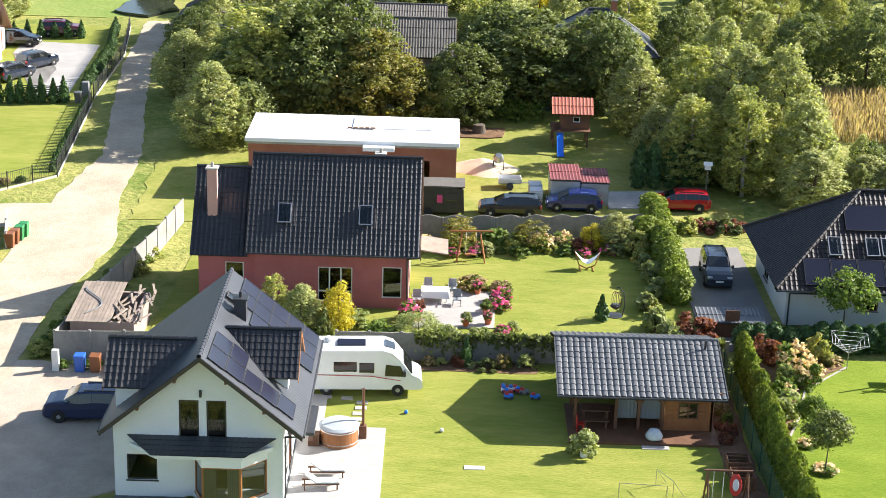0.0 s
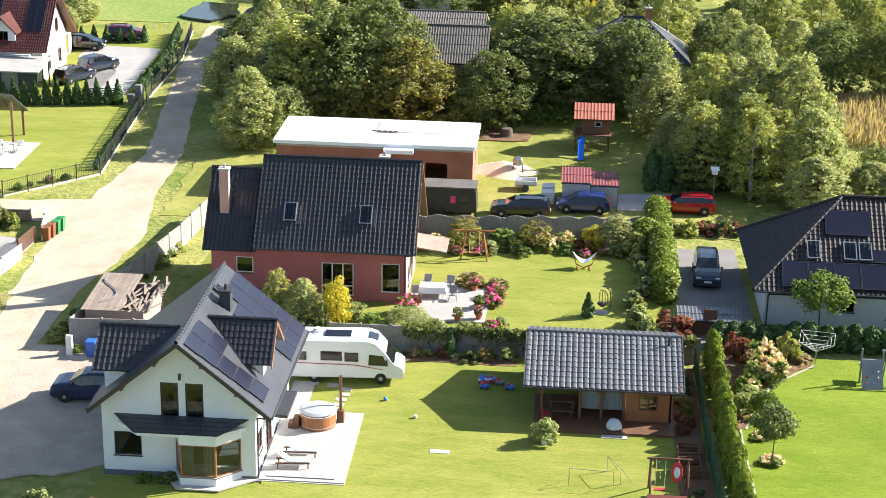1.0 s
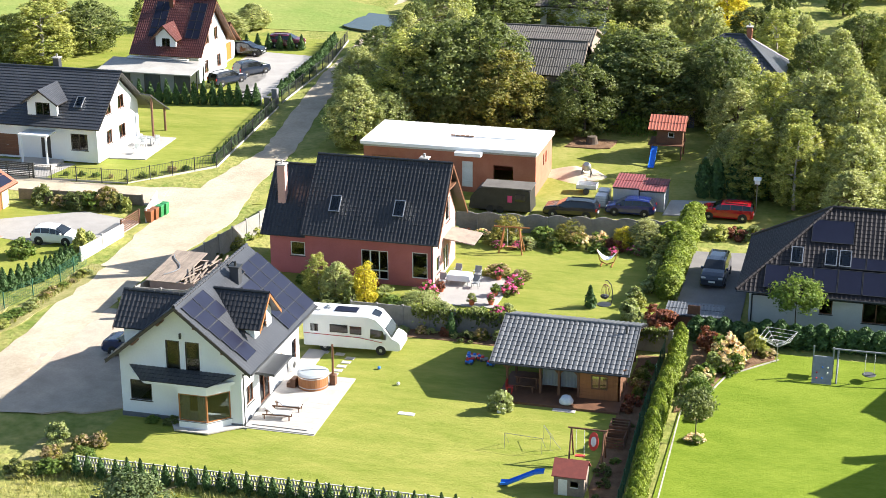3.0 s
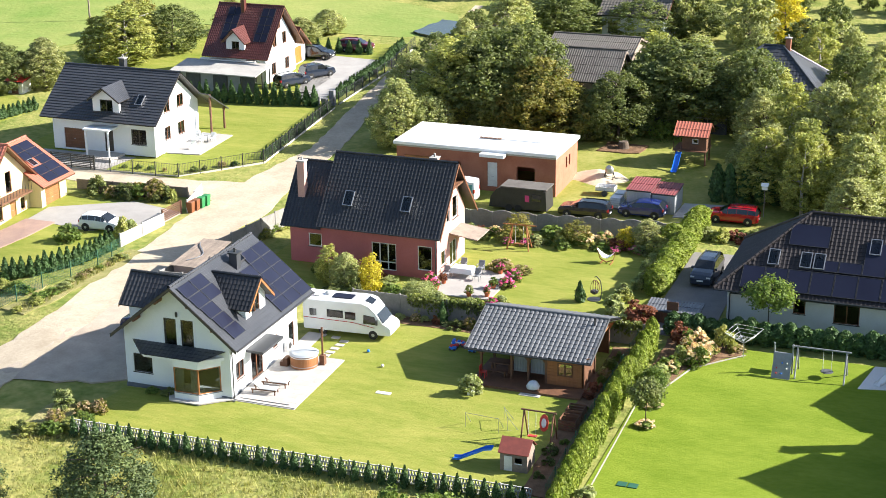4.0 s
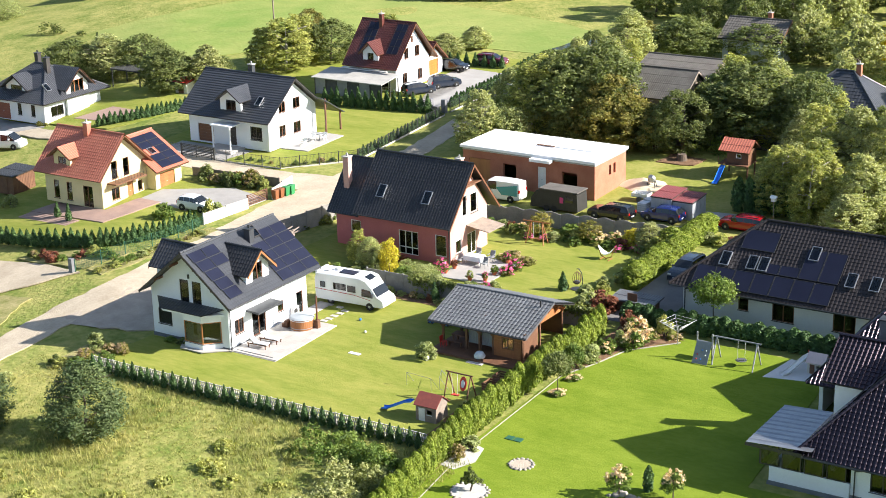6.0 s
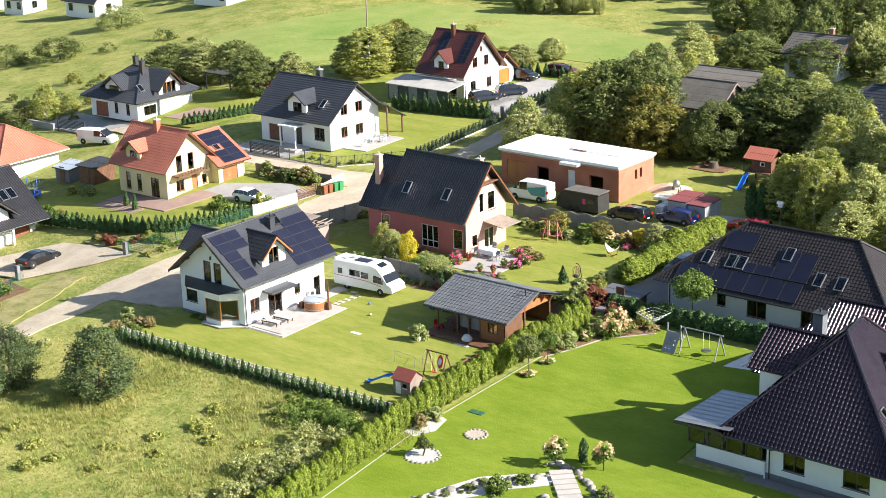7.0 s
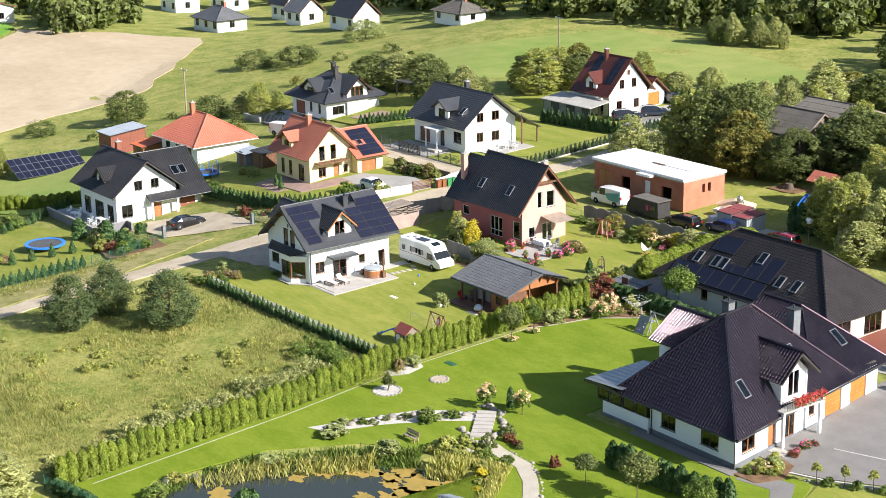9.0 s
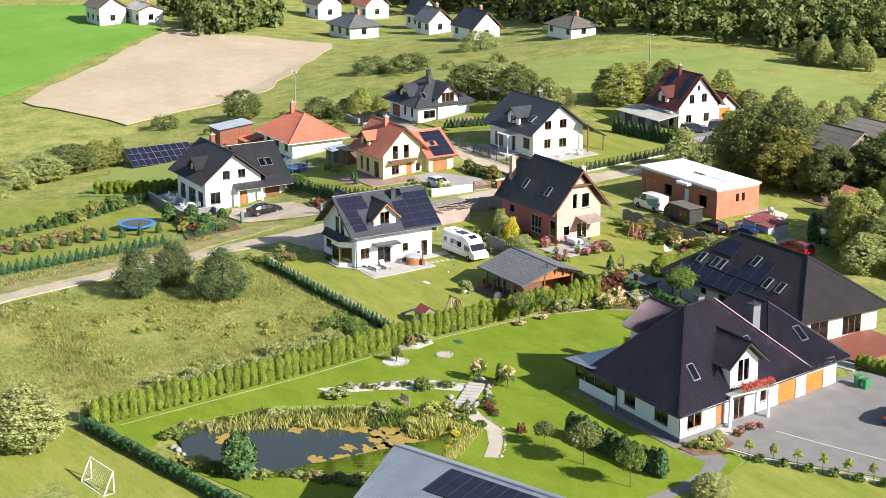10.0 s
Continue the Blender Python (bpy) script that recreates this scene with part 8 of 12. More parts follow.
for x, m, n in ((-17.9, M_BLUEP, "blue"), (-17.0, M_BROWNP, "brown"), (-15.9, M_GREYP, "grey"), (-14.7, M_GREENP, "green")):
    bin_(x, 14.8, m, n + " wheelie bin by the panel wall")
for k, m, n in ((0, M_BROWNP, "brown"), (1, M_BROWNP, "brown"), (2, M_GREENP, "green"), (3, M_GREENP, "green")):
    bin_(-26.9 + 0.15 * k, 34.4 + 0.72 * k, m, n + " wheelie bin by the low wall")
for x in (57.4, 58.4):
    bin_(x - 0.4, 21.8, M_GREENP, "green wheelie bin beside the paved yard")
solid("electric_box", Mesh().box(-19.5, 14.6, 0.3, -19.1, 14.9, 1.75, bevel=0.02), M_WHITEFRAME, "white electricity cabinet on a post", "electric box")
bl = [(-20.4, 16.2), (-19.6, 24), (-17.4, 34)]
bushes(bl, 26, ["green", "darkgreen", "lime"], 0.7, 1.3, 0.5, 5)
bushes([(-19.5, 15.3), (-14, 15.6)], 8, ["green", "palegreen"], 0.45, 0.9, 0.4, 6)


# ---------------------------------------------------------------- white house with black wavy roof across the road
M_FENCEGREY = mat("dark_grey_plaster", (0.20, 0.20, 0.21), (0.15, 0.15, 0.16), rough=0.9, scale=0.6, fine=8)
M_REDBROWN = mat("red_brown_panel", (0.24, 0.075, 0.045), (0.19, 0.06, 0.036), rough=0.6, scale=0.8, fine=8)
M_PALEGRAVEL = mat("pale_gravel", (0.48, 0.43, 0.36), (0.38, 0.34, 0.28), rough=0.95, scale=0.5, fine=7, bump=0.02, bscale=20)
M_WHITEPLASTIC = mat("white_plastic", (0.78, 0.78, 0.76), (0.70, 0.70, 0.68), rough=0.4)
M_BLUE = mat("blue_plastic", (0.02, 0.16, 0.62), (0.03, 0.20, 0.70), rough=0.35)
M_REDPL = mat("red_plastic", (0.62, 0.05, 0.03), (0.55, 0.04, 0.03), rough=0.4)
M_NET = mat("dark_netting", (0.05, 0.055, 0.06), (0.08, 0.085, 0.09), rough=0.9, scale=2, fine=20)
M_TERRA = mat("terracotta_tile", (0.48, 0.13, 0.05), (0.40, 0.10, 0.045), rough=0.6, scale=0.6, fine=6)
M_SHEET = mat("blue_grey_sheet", (0.42, 0.47, 0.52), (0.34, 0.38, 0.43), rough=0.45, metal=0.4, scale=0.5)
M_BRICKPAVE = mat("red_brick_paving", (0.36, 0.24, 0.19), (0.27, 0.18, 0.15), rough=0.85, scale=0.6, fine=9, bump=0.01)
M_PALEPAVE = mat("pale_concrete_paving", (0.355, 0.34, 0.32), (0.29, 0.275, 0.26), rough=0.85, scale=0.6, fine=9, vary=0.06)


def gable_top(length, ze, zr):
    return [(0, ze), (length / 2, zr), (length, ze)]


def black_roof_house():
    z = -0.05
    h = thing("house", (-45, 0, z), "white house with glossy black wavy tile roof", "house")
    k = dict(tile=0.3, amp=0.06)
    # front gable part
    wall(h, (-40, -5), (-40, 3.3), z, gable_top(8.3, 4.2, 7.45), [(0.7, 1.0, 1.5, 1.6, "win", 2), (2.6, 4.2, 1.1, 1.2, "win", 2), (4.9, 4.2, 1.1, 1.2, "win", 2), (5.0, 0.25, 1.2, 2.2, "door", M_WOOD)])
    wall(h, (-50, -5), (-40.3, -5), z, 4.1, [(1.0, 0.3, 1.8, 2.2, "tall", 2), (4.0, 0.3, 2.4, 2.2, "tall", 3), (7.4, 0.3, 1.7, 2.2, "tall", 2)])
    wall(h, (-50, 7.2), (-50, -5), z, 4.0, [(2, 1.1, 1.5, 1.3), (7, 1.1, 1.5, 1.3)])
    gable_roof(h, "x", -0.85, 5.0, -51.2, -39.2, 7.9, 3.9, M_ROOF_BLACK, board=M_DARKFRAME, **k)
    # wing with the garage
    wall(h, (-40.8, 3.3), (-40.8, 7.2), z, 3.2, [(0.9, 0.2, 2.2, 2.0, "garage", M_REDBROWN)])
    wall(h, (-40.8, 7.2), (-49.7, 7.2), z, gable_top(8.9, 3.2, 7.0), [(2.0, 1.0, 1.4, 1.4), (5.4, 1.0, 1.4, 1.4), (3.8, 4.0, 1.3, 1.3)])
    roof_plane(h, (-39.6, 2.2, 2.95), (-39.6, 7.9, 2.95), (-45.3, 7.9, 7.55), (-45.3, 1.0, 7.55), M_ROOF_BLACK, **k)
    roof_plane(h, (-51, 7.9, 2.95), (-51, 2.2, 2.95), (-45.3, 1.0, 7.55), (-45.3, 7.9, 7.55), M_ROOF_BLACK, **k)
    ridge(h, (-45.3, -0.8, 7.6), (-45.3, 7.9, 7.6), M_ROOF_BLACK)
    roof_plane(h, (-38.8, -0.9, 2.75), (-38.8, 7.8, 2.75), (-40.8, 7.8, 3.9), (-40.8, -0.9, 3.9), M_ROOF_BLACK, name="porch_roof", **k)
    for y in (-0.6, 2.9):
        p = Mesh()
        p.box(-39.1, y - 0.12, z, -38.86, y + 0.12, 2.75)
        part("porch_column", p, M_WHITE, h)
    up = Vector((-5.7, 0, 4.6)).normalized()
    for y in (4.1, 5.15):
        slope_frame(h, Vector((-39.6, y, 2.95)) + up * 3.0, (0, 1, 0), up, 0.9, 1.4, M_METAL, M_GLASS, "skylight", th=0.12, n_lift=0.1)
    # dormer over the terrace
    wall(h, (-45.8, -4.6), (-43.4, -4.6), 4.0, gable_top(2.4, 5.5, 6.6), [(0.6, 4.6, 1.2, 1.0, "win", 2)], name="dormer_wall")
    roof_plane(h, (-46.3, -3.4, 5.3), (-46.3, -5.1, 5.3), (-44.6, -5.1, 6.75), (-44.6, -2.0, 6.75), M_ROOF_BLACK, **k)
    roof_plane(h, (-42.9, -5.1, 5.3), (-42.9, -3.4, 5.3), (-44.6, -2.0, 6.75), (-44.6, -5.1, 6.75), M_ROOF_BLACK, **k)
    chimney(h, -47.6, -0.5, 7.3, 8.9, 0.6, M_REDBROWN)
    gutter(h, (-38.76, -0.9, 2.7), (-38.76, 7.8, 2.7))
    return h


black_roof_house()
patch("driveway", [(-39.9, -1.2), (-38.2, 7.4), (-33, 8.6), (-29.6, 8.4), (-30.6, 3.5), (-32.8, -2.6), (-36, -3.2)], 0.05, M_ROAD, "sandy gravel drive before the black-roofed house", "driveway", wob=0.15, seed=21)
patch("terrace", [(-52.6, -8.4), (-39.7, -8.4), (-39.7, -5.1), (-52.6, -5.1)], 0.28, M_PALEPAVE, "pale paved terrace with white furniture", "terrace", skirt=0.4)


def low_wall(line, h, w, material, label, name="low_wall", cap=None, base=0.0):
    for (x0, y0), (x1, y1) in zip(line, line[1:]):
        d = Vector((x1 - x0, y1 - y0, 0)).normalized()
        n = Vector((-d.y, d.x, 0)) * w / 2
        me = Mesh()
        a, b = Vector((x0, y0, G(x0, y0) + base)), Vector((x1, y1, G(x1, y1) + base))
        dn, up = Vector((0, 0, -0.15)), Vector((0, 0, h))
        me.add([a - n + dn, b - n + dn, b + n + dn, a + n + dn, a - n + up, b - n + up, b + n + up, a + n + up],
               [(0, 3, 2, 1), (4, 5, 6, 7), (0, 1, 5, 4), (1, 2, 6, 5), (2, 3, 7, 6), (3, 0, 4, 7)])
        root = thing(name, (x0, y0, G(x0, y0)), label, "wall")
        part("body", me, material, root)
        if cap:
            n2, u2 = n * 1.25, up + Vector((0, 0, 0.05))
            c = Mesh()
            c.add([a - n2 + up, b - n2 + up, b + n2 + up, a + n2 + up, a - n2 + u2, b - n2 + u2, b + n2 + u2, a + n2 + u2],
                  [(0, 3, 2, 1), (4, 5, 6, 7), (0, 1, 5, 4), (1, 2, 6, 5), (2, 3, 7, 6), (3, 0, 4, 7)])
            part("coping", c, cap, root)


low_wall([(-52.6, -8.5), (-39.5, -8.5), (-39.5, -4.0), (-38.2, -4.0)], 0.95, 0.25, M_FENCEGREY, "low dark grey terrace wall", cap=M_CONCRETE)


def garden_chair(x, y, z, rz, material, label):
    root = thing("garden_chair", (0, 0, 0), label, "chair", "garden chairs")
    part("seat", Mesh().box(-0.26, -0.26, 0.38, 0.26, 0.26, 0.44), material, root)
    part("backrest", Mesh().slab([(-0.26, 0.24, 0.44), (0.26, 0.24, 0.44), (0.26, 0.36, 0.95), (-0.26, 0.36, 0.95)], (0, 0.04, 0)), material, root)
    for sx in (-1, 1):
        for sy in (-1, 1):
            part("leg", Mesh().tube((sx * 0.23, sy * 0.23, 0.38), (sx * 0.27, sy * 0.27, 0), 0.025, n=6), material, root)
        part("armrest", Mesh().box(sx * 0.28 - 0.03, -0.22, 0.62, sx * 0.28 + 0.03, 0.3, 0.66), material, root)
    root.matrix_world = pose(x, y, z, 0, 0, rz)


def garden_table(x, y, z, w, d, material, label, cloth=None):
    root = thing("garden_table", (0, 0, 0), label, "table")
    part("tabletop", Mesh().box(-w / 2, -d / 2, 0.7, w / 2, d / 2, 0.75), material, root)
    for sx in (-1, 1):
        for sy in (-1, 1):
            part("leg", Mesh().box(sx * (w / 2 - 0.1) - 0.03, sy * (d / 2 - 0.1) - 0.03, 0, sx * (w / 2 - 0.1) + 0.03, sy * (d / 2 - 0.1) + 0.03, 0.7), material, root)
    root.matrix_world = pose(x, y, z)


for x, y, r in ((-50, -6.8, 0), (-48.4, -6.2, 1.2), (-46.2, -7.4, 2.6), (-43.6, -7.0, 0.5), (-42.2, -7.2, 3.4), (-41.2, -6.2, 1.9), (-44.8, -6.4, 4.4)):
    garden_chair(x, y, G(x, y) + 0.281, r, M_WHITEPLASTIC, "white garden chair on the paved terrace")
garden_table(-47.4, -7.2, G(0, -7.2) + 0.281, 1.3, 0.8, M_WHITEPLASTIC, "white garden table on the paved terrace")
garden_table(-42.6, -6.0, G(0, -6.0) + 0.281, 1.4, 0.8, M_WHITEPLASTIC, "white garden table beside the house wall")


def trampoline(x, y, r, rim, net=False, roof=None, label=""):
    root = thing("trampoline", (x, y, G(x, y)), label, "trampoline")
    z, n = G(x, y) + 0.75, 24
    ring = [(math.cos(2 * math.pi * i / n), math.sin(2 * math.pi * i / n)) for i in range(n)]
    for i in range(6):
        a = 2 * math.pi * i / 6
        part("leg", Mesh().tube((x + r * math.cos(a), y + r * math.sin(a), z), (x + r * math.cos(a), y + r * math.sin(a), z - 0.78), 0.03), M_METAL, root)
    m = Mesh()
    m.add([(x + r * 0.86 * c, y + r * 0.86 * s, z) for c, s in ring] + [(x + r * 0.86 * c, y + r * 0.86 * s, z - 0.02) for c, s in ring],
          [tuple(range(n)), tuple(range(2 * n - 1, n - 1, -1))] + [(i, n + i, n + (i + 1) % n, (i + 1) % n) for i in range(n)])
    part("mat", m, M_NET, root)
    e = Mesh()
    e.add([(x + r * k * c, y + r * k * s, zz) for k, zz in ((0.86, z + 0.03), (1.05, z + 0.05), (1.05, z - 0.12), (0.86, z - 0.05)) for c, s in ring],
          [(j * n + i, j * n + (i + 1) % n, ((j + 1) % 4) * n + (i + 1) % n, ((j + 1) % 4) * n + i) for j in range(4) for i in range(n)])
    part("edge_pad", e, rim, root)
    if net:
        for i in range(8):
            a = 2 * math.pi * i / 8
            part("net_pole", Mesh().tube((x + r * math.cos(a), y + r * math.sin(a), z - 0.7), (x + r * math.cos(a), y + r * math.sin(a), z + 1.5), 0.035), rim, root)
        g = Mesh()
        for k in range(7):
            zz = z + 0.2 + 1.25 * k / 6
            g.path([(x + r * c, y + r * s, zz) for c, s in ring + ring[:1]], 0.012, n=4)
        for c, s in ring:
            g.tube((x + r * c, y + r * s, z), (x + r * c, y + r * s, z + 1.45), 0.012, n=4)
        part("safety_net", g, M_NET, root)
    if roof:
        t = Mesh()
        t.lathe(x, y, [(r * 1.03, z + 1.42), (r * 1.0, z + 1.5), (r * 0.5, z + 2.0), (0.05, z + 2.3)], 16)
        part("canopy", t, roof, root)


trampoline(-38.4, -15.4, 2.3, M_BLUE, label="round trampoline with bright blue edge pad")
trampoline(-54.2, 15.5, 1.7, M_BLUE, True, None, label="netted trampoline with blue padded poles")


# ---------------------------------------------------------------- orange hipped bungalow
def hip_bungalow():
    z = 0.6
    h = thing("house", (-67, 22.5, z), "white bungalow with orange-red hipped roof", "house")
    four_walls(h, -72, -61.5, 18.3, 26.8, z, 3.1, south=[(1.2, 1.5, 1.2, 1.2), (4.2, 1.5, 1.4, 1.2), (7.6, 1.4, 1.2, 1.3)], east=(), west=[(3, 1.5, 1.2, 1.2)], north=[(3, 1.5, 1.2, 1.2)])
    hip_roof(h, -73, -60.6, 17.3, 27.8, 3.1, (-69.2, 22.5, 6.5), (-65.6, 22.5, 6.5), M_ROOF_ORANGE, tile=0.35, amp=0.05)
    chimney(h, -69, 22.0, 5.5, 7.8, 0.6, M_BRICK)
    gutter(h, (-73, 17.25, 3.05), (-60.6, 17.25, 3.05), material=M_WHITEFRAME)
    gutter(h, (-60.55, 17.3, 3.05), (-60.55, 27.8, 3.05), material=M_WHITEFRAME)
    return h


hip_bungalow()


def shed(x0, x1, y0, y1, h0, h1, wallm, roofm, label, name="shed", axis="y", board=0.22, ribs=True, door=True, over=0.3):
    """A boarded shed with a lean-to roof rising from h0 (low x or y side) to h1."""
    z = min(G(x0, y0), G(x1, y0)) - 0.05
    root = thing(name, ((x0 + x1) / 2, (y0 + y1) / 2, z), label, "shed")
    for side in range(4):
        p = [(x0, y0), (x1, y0), (x1, y1), (x0, y1)][side]
        q = [(x1, y0), (x1, y1), (x0, y1), (x0, y0)][side]
        hh = lambda pt: z + (h0 + (h1 - h0) * ((pt[1] - y0) / (y1 - y0) if axis == "y" else (pt[0] - x0) / (x1 - x0)))
        d = Vector((q[0] - p[0], q[1] - p[1], 0))
        n = Vector((d.y, -d.x, 0)).normalized()
        count = max(2, int(d.length / board))
        line = []
        for i in range(count):
            line += [(i / count, 0.0), ((i + 0.92) / count, 0.0), ((i + 0.92) / count, -0.02), ((i + 1) / count, -0.02)]
        m = Mesh()
        for k, o in line:
            bx, by = p[0] + d.x * k + n.x * o, p[1] + d.y * k + n.y * o
            m.v += [(bx, by, z), (bx, by, hh((bx, by)))]
        m.f = [(2 * i, 2 * i + 2, 2 * i + 3, 2 * i + 1) for i in range(len(line) - 1)]
        part("board_wall", m, wallm, root)
    if axis == "y":
        a, b, c, d = (x0 - over, y0 - over, z + h0), (x1 + over, y0 - over, z + h0), (x1 + over, y1 + over, z + h1), (x0 - over, y1 + over, z + h1)
    else:
        a, b, c, d = (x0 - over, y1 + over, z + h0), (x0 - over, y0 - over, z + h0), (x1 + over, y0 - over, z + h1), (x1 + over, y1 + over, z + h1)
    roof_plane(root, a, b, c, d, roofm, tile=0.25, course=9.0, amp=0.035, th=0.1)
    if door:
        xm = (x0 + x1) / 2
        m = Mesh()
        m.box(xm - 0.45, y0 - 0.05, z + 0.05, xm + 0.45, y0 - 0.01, z + 1.9)
        part("door", m, M_WOODBROWN, root)
    return root


shed(-71.8, -68.6, 13.6, 17.2, 2.1, 2.7, M_WOOD, M_TERRA, "honey wooden garden shed with terracotta lean-to roof")
shed(-79.4, -75.4, 12.0, 17.6, 3.0, 3.6, M_REDBROWN, M_SHEET, "dark red barn shed with blue-grey sheet roof")
shed(-58.2, -55.6, 22.6, 25.0, 1.7, 2.1, M_FENCEGREY, M_SHEET, "low grey garden shed with sheet roof")
shed(-55.2, -52.4, 23.4, 26.6, 2.2, 2.5, M_WOODBROWN, M_DARKMETAL, "brown wooden shed with dark roof")


# ---------------------------------------------------------------- dark hipped house with sliding gate
def dark_hip_house():
    z = 1.35
    h = thing("house", (-75, 51, z), "white house with dark hipped roof and dormers", "house")
    k = dict(tile=0.3, amp=0.04)
    four_walls(h, -81, -71.2, 46.4, 56.4, z, 4.3, south=[(1.0, 1.4, 2.6, 2.1, "garage", M_REDBROWN), (5.0, 2.2, 0.7, 1.5), (7.4, 2.2, 0.7, 1.5)], east=[(0.8, 2.1, 2.2, 1.3, "win", 2), (5.6, 1.6, 1.8, 2.1, "tall", 2)], west=[(3, 2, 1.3, 1.3)], north=[(3, 2, 1.3, 1.3)])
    hip_roof(h, -82.0, -70.2, 45.4, 57.4, 4.2, (-76.8, 50.9, 8.0), (-75.0, 50.9, 8.0), M_ROOF_FLAT, **k)
    # gable with wooden window towards the garden
    wall(h, (-70.7, 50.0), (-70.7, 53.8), z, gable_top(3.8, 5.6, 7.5), [(0.7, 4.3, 2.4, 1.9, "win", 3)], frame=M_WOOD)
    roof_plane(h, (-74.6, 49.3, 5.3), (-70.0, 49.3, 5.3), (-70.0, 51.9, 7.8), (-74.6, 51.9, 7.8), M_ROOF_FLAT, **k)
    roof_plane(h, (-70.0, 54.5, 5.3), (-74.6, 54.5, 5.3), (-74.6, 51.9, 7.8), (-70.0, 51.9, 7.8), M_ROOF_FLAT, **k)
    b = Mesh()
    b.add([(-70.0, 49.3, 5.05), (-70.0, 51.9, 7.55), (-70.0, 54.5, 5.05), (-70.0, 54.5, 5.3), (-70.0, 51.9, 7.8), (-70.0, 49.3, 5.3)], [(0, 1, 4, 5), (1, 2, 3, 4)])
    part("bargeboard", b, M_WOODBROWN, h)
    # white dormer above the garage
    wall(h, (-78.2, 46.9), (-74.6, 46.9), 4.2, gable_top(3.6, 5.8, 7.0), [(0.8, 4.7, 2.0, 1.2, "win", 2)])
    roof_plane(h, (-78.9, 49.4, 5.5), (-78.9, 46.3, 5.5), (-76.4, 46.3, 7.3), (-76.4, 49.4, 7.3), M_ROOF_FLAT, **k)
    roof_plane(h, (-73.9, 46.3, 5.5), (-73.9, 49.4, 5.5), (-76.4, 49.4, 7.3), (-76.4, 46.3, 7.3), M_ROOF_FLAT, **k)
    for x, y in ((-74.0, 50.2), (-77.4, 52.0)):
        chimney(h, x, y, 6.6, 9.0, 0.6, M_DARKFRAME, M_DARKMETAL)
    up = Vector((-5.8, 0, 4.8)).normalized()
    slope_frame(h, Vector((-70.2, 47.5, 4.2)) + up * 1.8, (0, 1, 0), up, 0.8, 1.2, M_METAL, M_GLASS, "skylight", th=0.12, n_lift=0.08)
    return h


dark_hip_house()
patch("forecourt", [(-83, 38.6), (-72.6, 38.8), (-70.6, 45.6), (-83, 46.2)], 0.05, M_PALEPAVE, "pale paved forecourt before the dark hipped house", "pavement")
patch("terrace", [(-70.4, 50), (-65.6, 50.5), (-64.4, 56), (-70.4, 56.4)], 0.08, M_BRICKPAVE, "red-brown paved terrace", "terrace")


def slat_gate(p, q, h, label, slats=9, material=M_DARKMETAL, name="gate"):
    """A gate of level slats between two posts."""
    root = thing(name, (*p, G(*p)), label, "gate")
    for x, y in (p, q):
        part("post", Mesh().box(x - 0.07, y - 0.07, G(x, y) - 0.1, x + 0.07, y + 0.07, G(x, y) + h + 0.1), material, root)
    for k in range(slats):
        z = 0.12 + (h - 0.15) * k / (slats - 1)
        part("slat", Mesh().slab([(p[0], p[1], G(*p) + z), (q[0], q[1], G(*q) + z), (q[0], q[1], G(*q) + z + 0.09), (p[0], p[1], G(*p) + z + 0.09)], (0.03, 0.03, 0)), material, root)


slat_gate((-77.2, 38.6), (-71.8, 38.8), 1.6, "dark slatted sliding gate")
low_wall([(-83, 38.6), (-78, 38.6)], 0.7, 0.3, M_PALEPAVE, "low pale wall beside the gate", cap=M_CONCRETE)


def pergola(x0, x1, y0, y1, h, material, label):
    z = G(x0, y0)
    root = thing("pergola", (x0, y0, z), label, "pergola")
    for x in (x0, x1):
        for y in (y0, y1):
            part("post", Mesh().box(x - 0.07, y - 0.07, z - 0.1, x + 0.07, y + 0.07, z + h), material, root)
    for y in (y0, y1):
        part("beam", Mesh().box(x0 - 0.2, y - 0.06, z + h, x1 + 0.2, y + 0.06, z + h + 0.18), material, root)
    for k in range(11):
        x = x0 + (x1 - x0) * k / 10
        part("rafter", Mesh().box(x - 0.04, y0 - 0.3, z + h + 0.18, x + 0.04, y1 + 0.3, z + h + 0.3), material, root)


pergola(-78, -73, 64.6, 67.4, 2.4, M_DARKMETAL, "dark grey metal garden pergola")
shed(-68.4, -66.4, 65.6, 67.4, 1.5, 1.9, M_WHITEPLASTIC, M_REDPL, "small white playhouse with red roof", name="playhouse")


def solar_array():
    root = thing("solar_array", (-73, 1, 0), "ground-mounted solar panels on tilted metal frame", "solar panels")
    u, o = Vector((0, 1, 0)), Vector((-70.6, -4.4, 0.25))
    v = Vector((-4.2, 0, 1.9)).normalized()
    for i in range(10):
        for j in range(3):
            slope_frame(root, o + u * (1.06 * i) + v * (1.58 * j), u, v, 1.04, 1.55, M_METAL, M_SOLAR, "panel", bar=0.03, th=0.05, n_lift=0.0)
    for i in range(6):
        y = -4.0 + 2.0 * i
        for x, zt in ((-71.4, 0.55), (-74.2, 1.82)):
            part("leg", Mesh().tube((x, y, G(x, y) - 0.1), (x, y, zt), 0.05), M_METAL, root)
    for x, zt in ((-71.4, 0.53), (-74.2, 1.8)):
        part("rail", Mesh().tube((x, -4.3, zt), (x, 6.2, zt), 0.05), M_METAL, root)


solar_array()


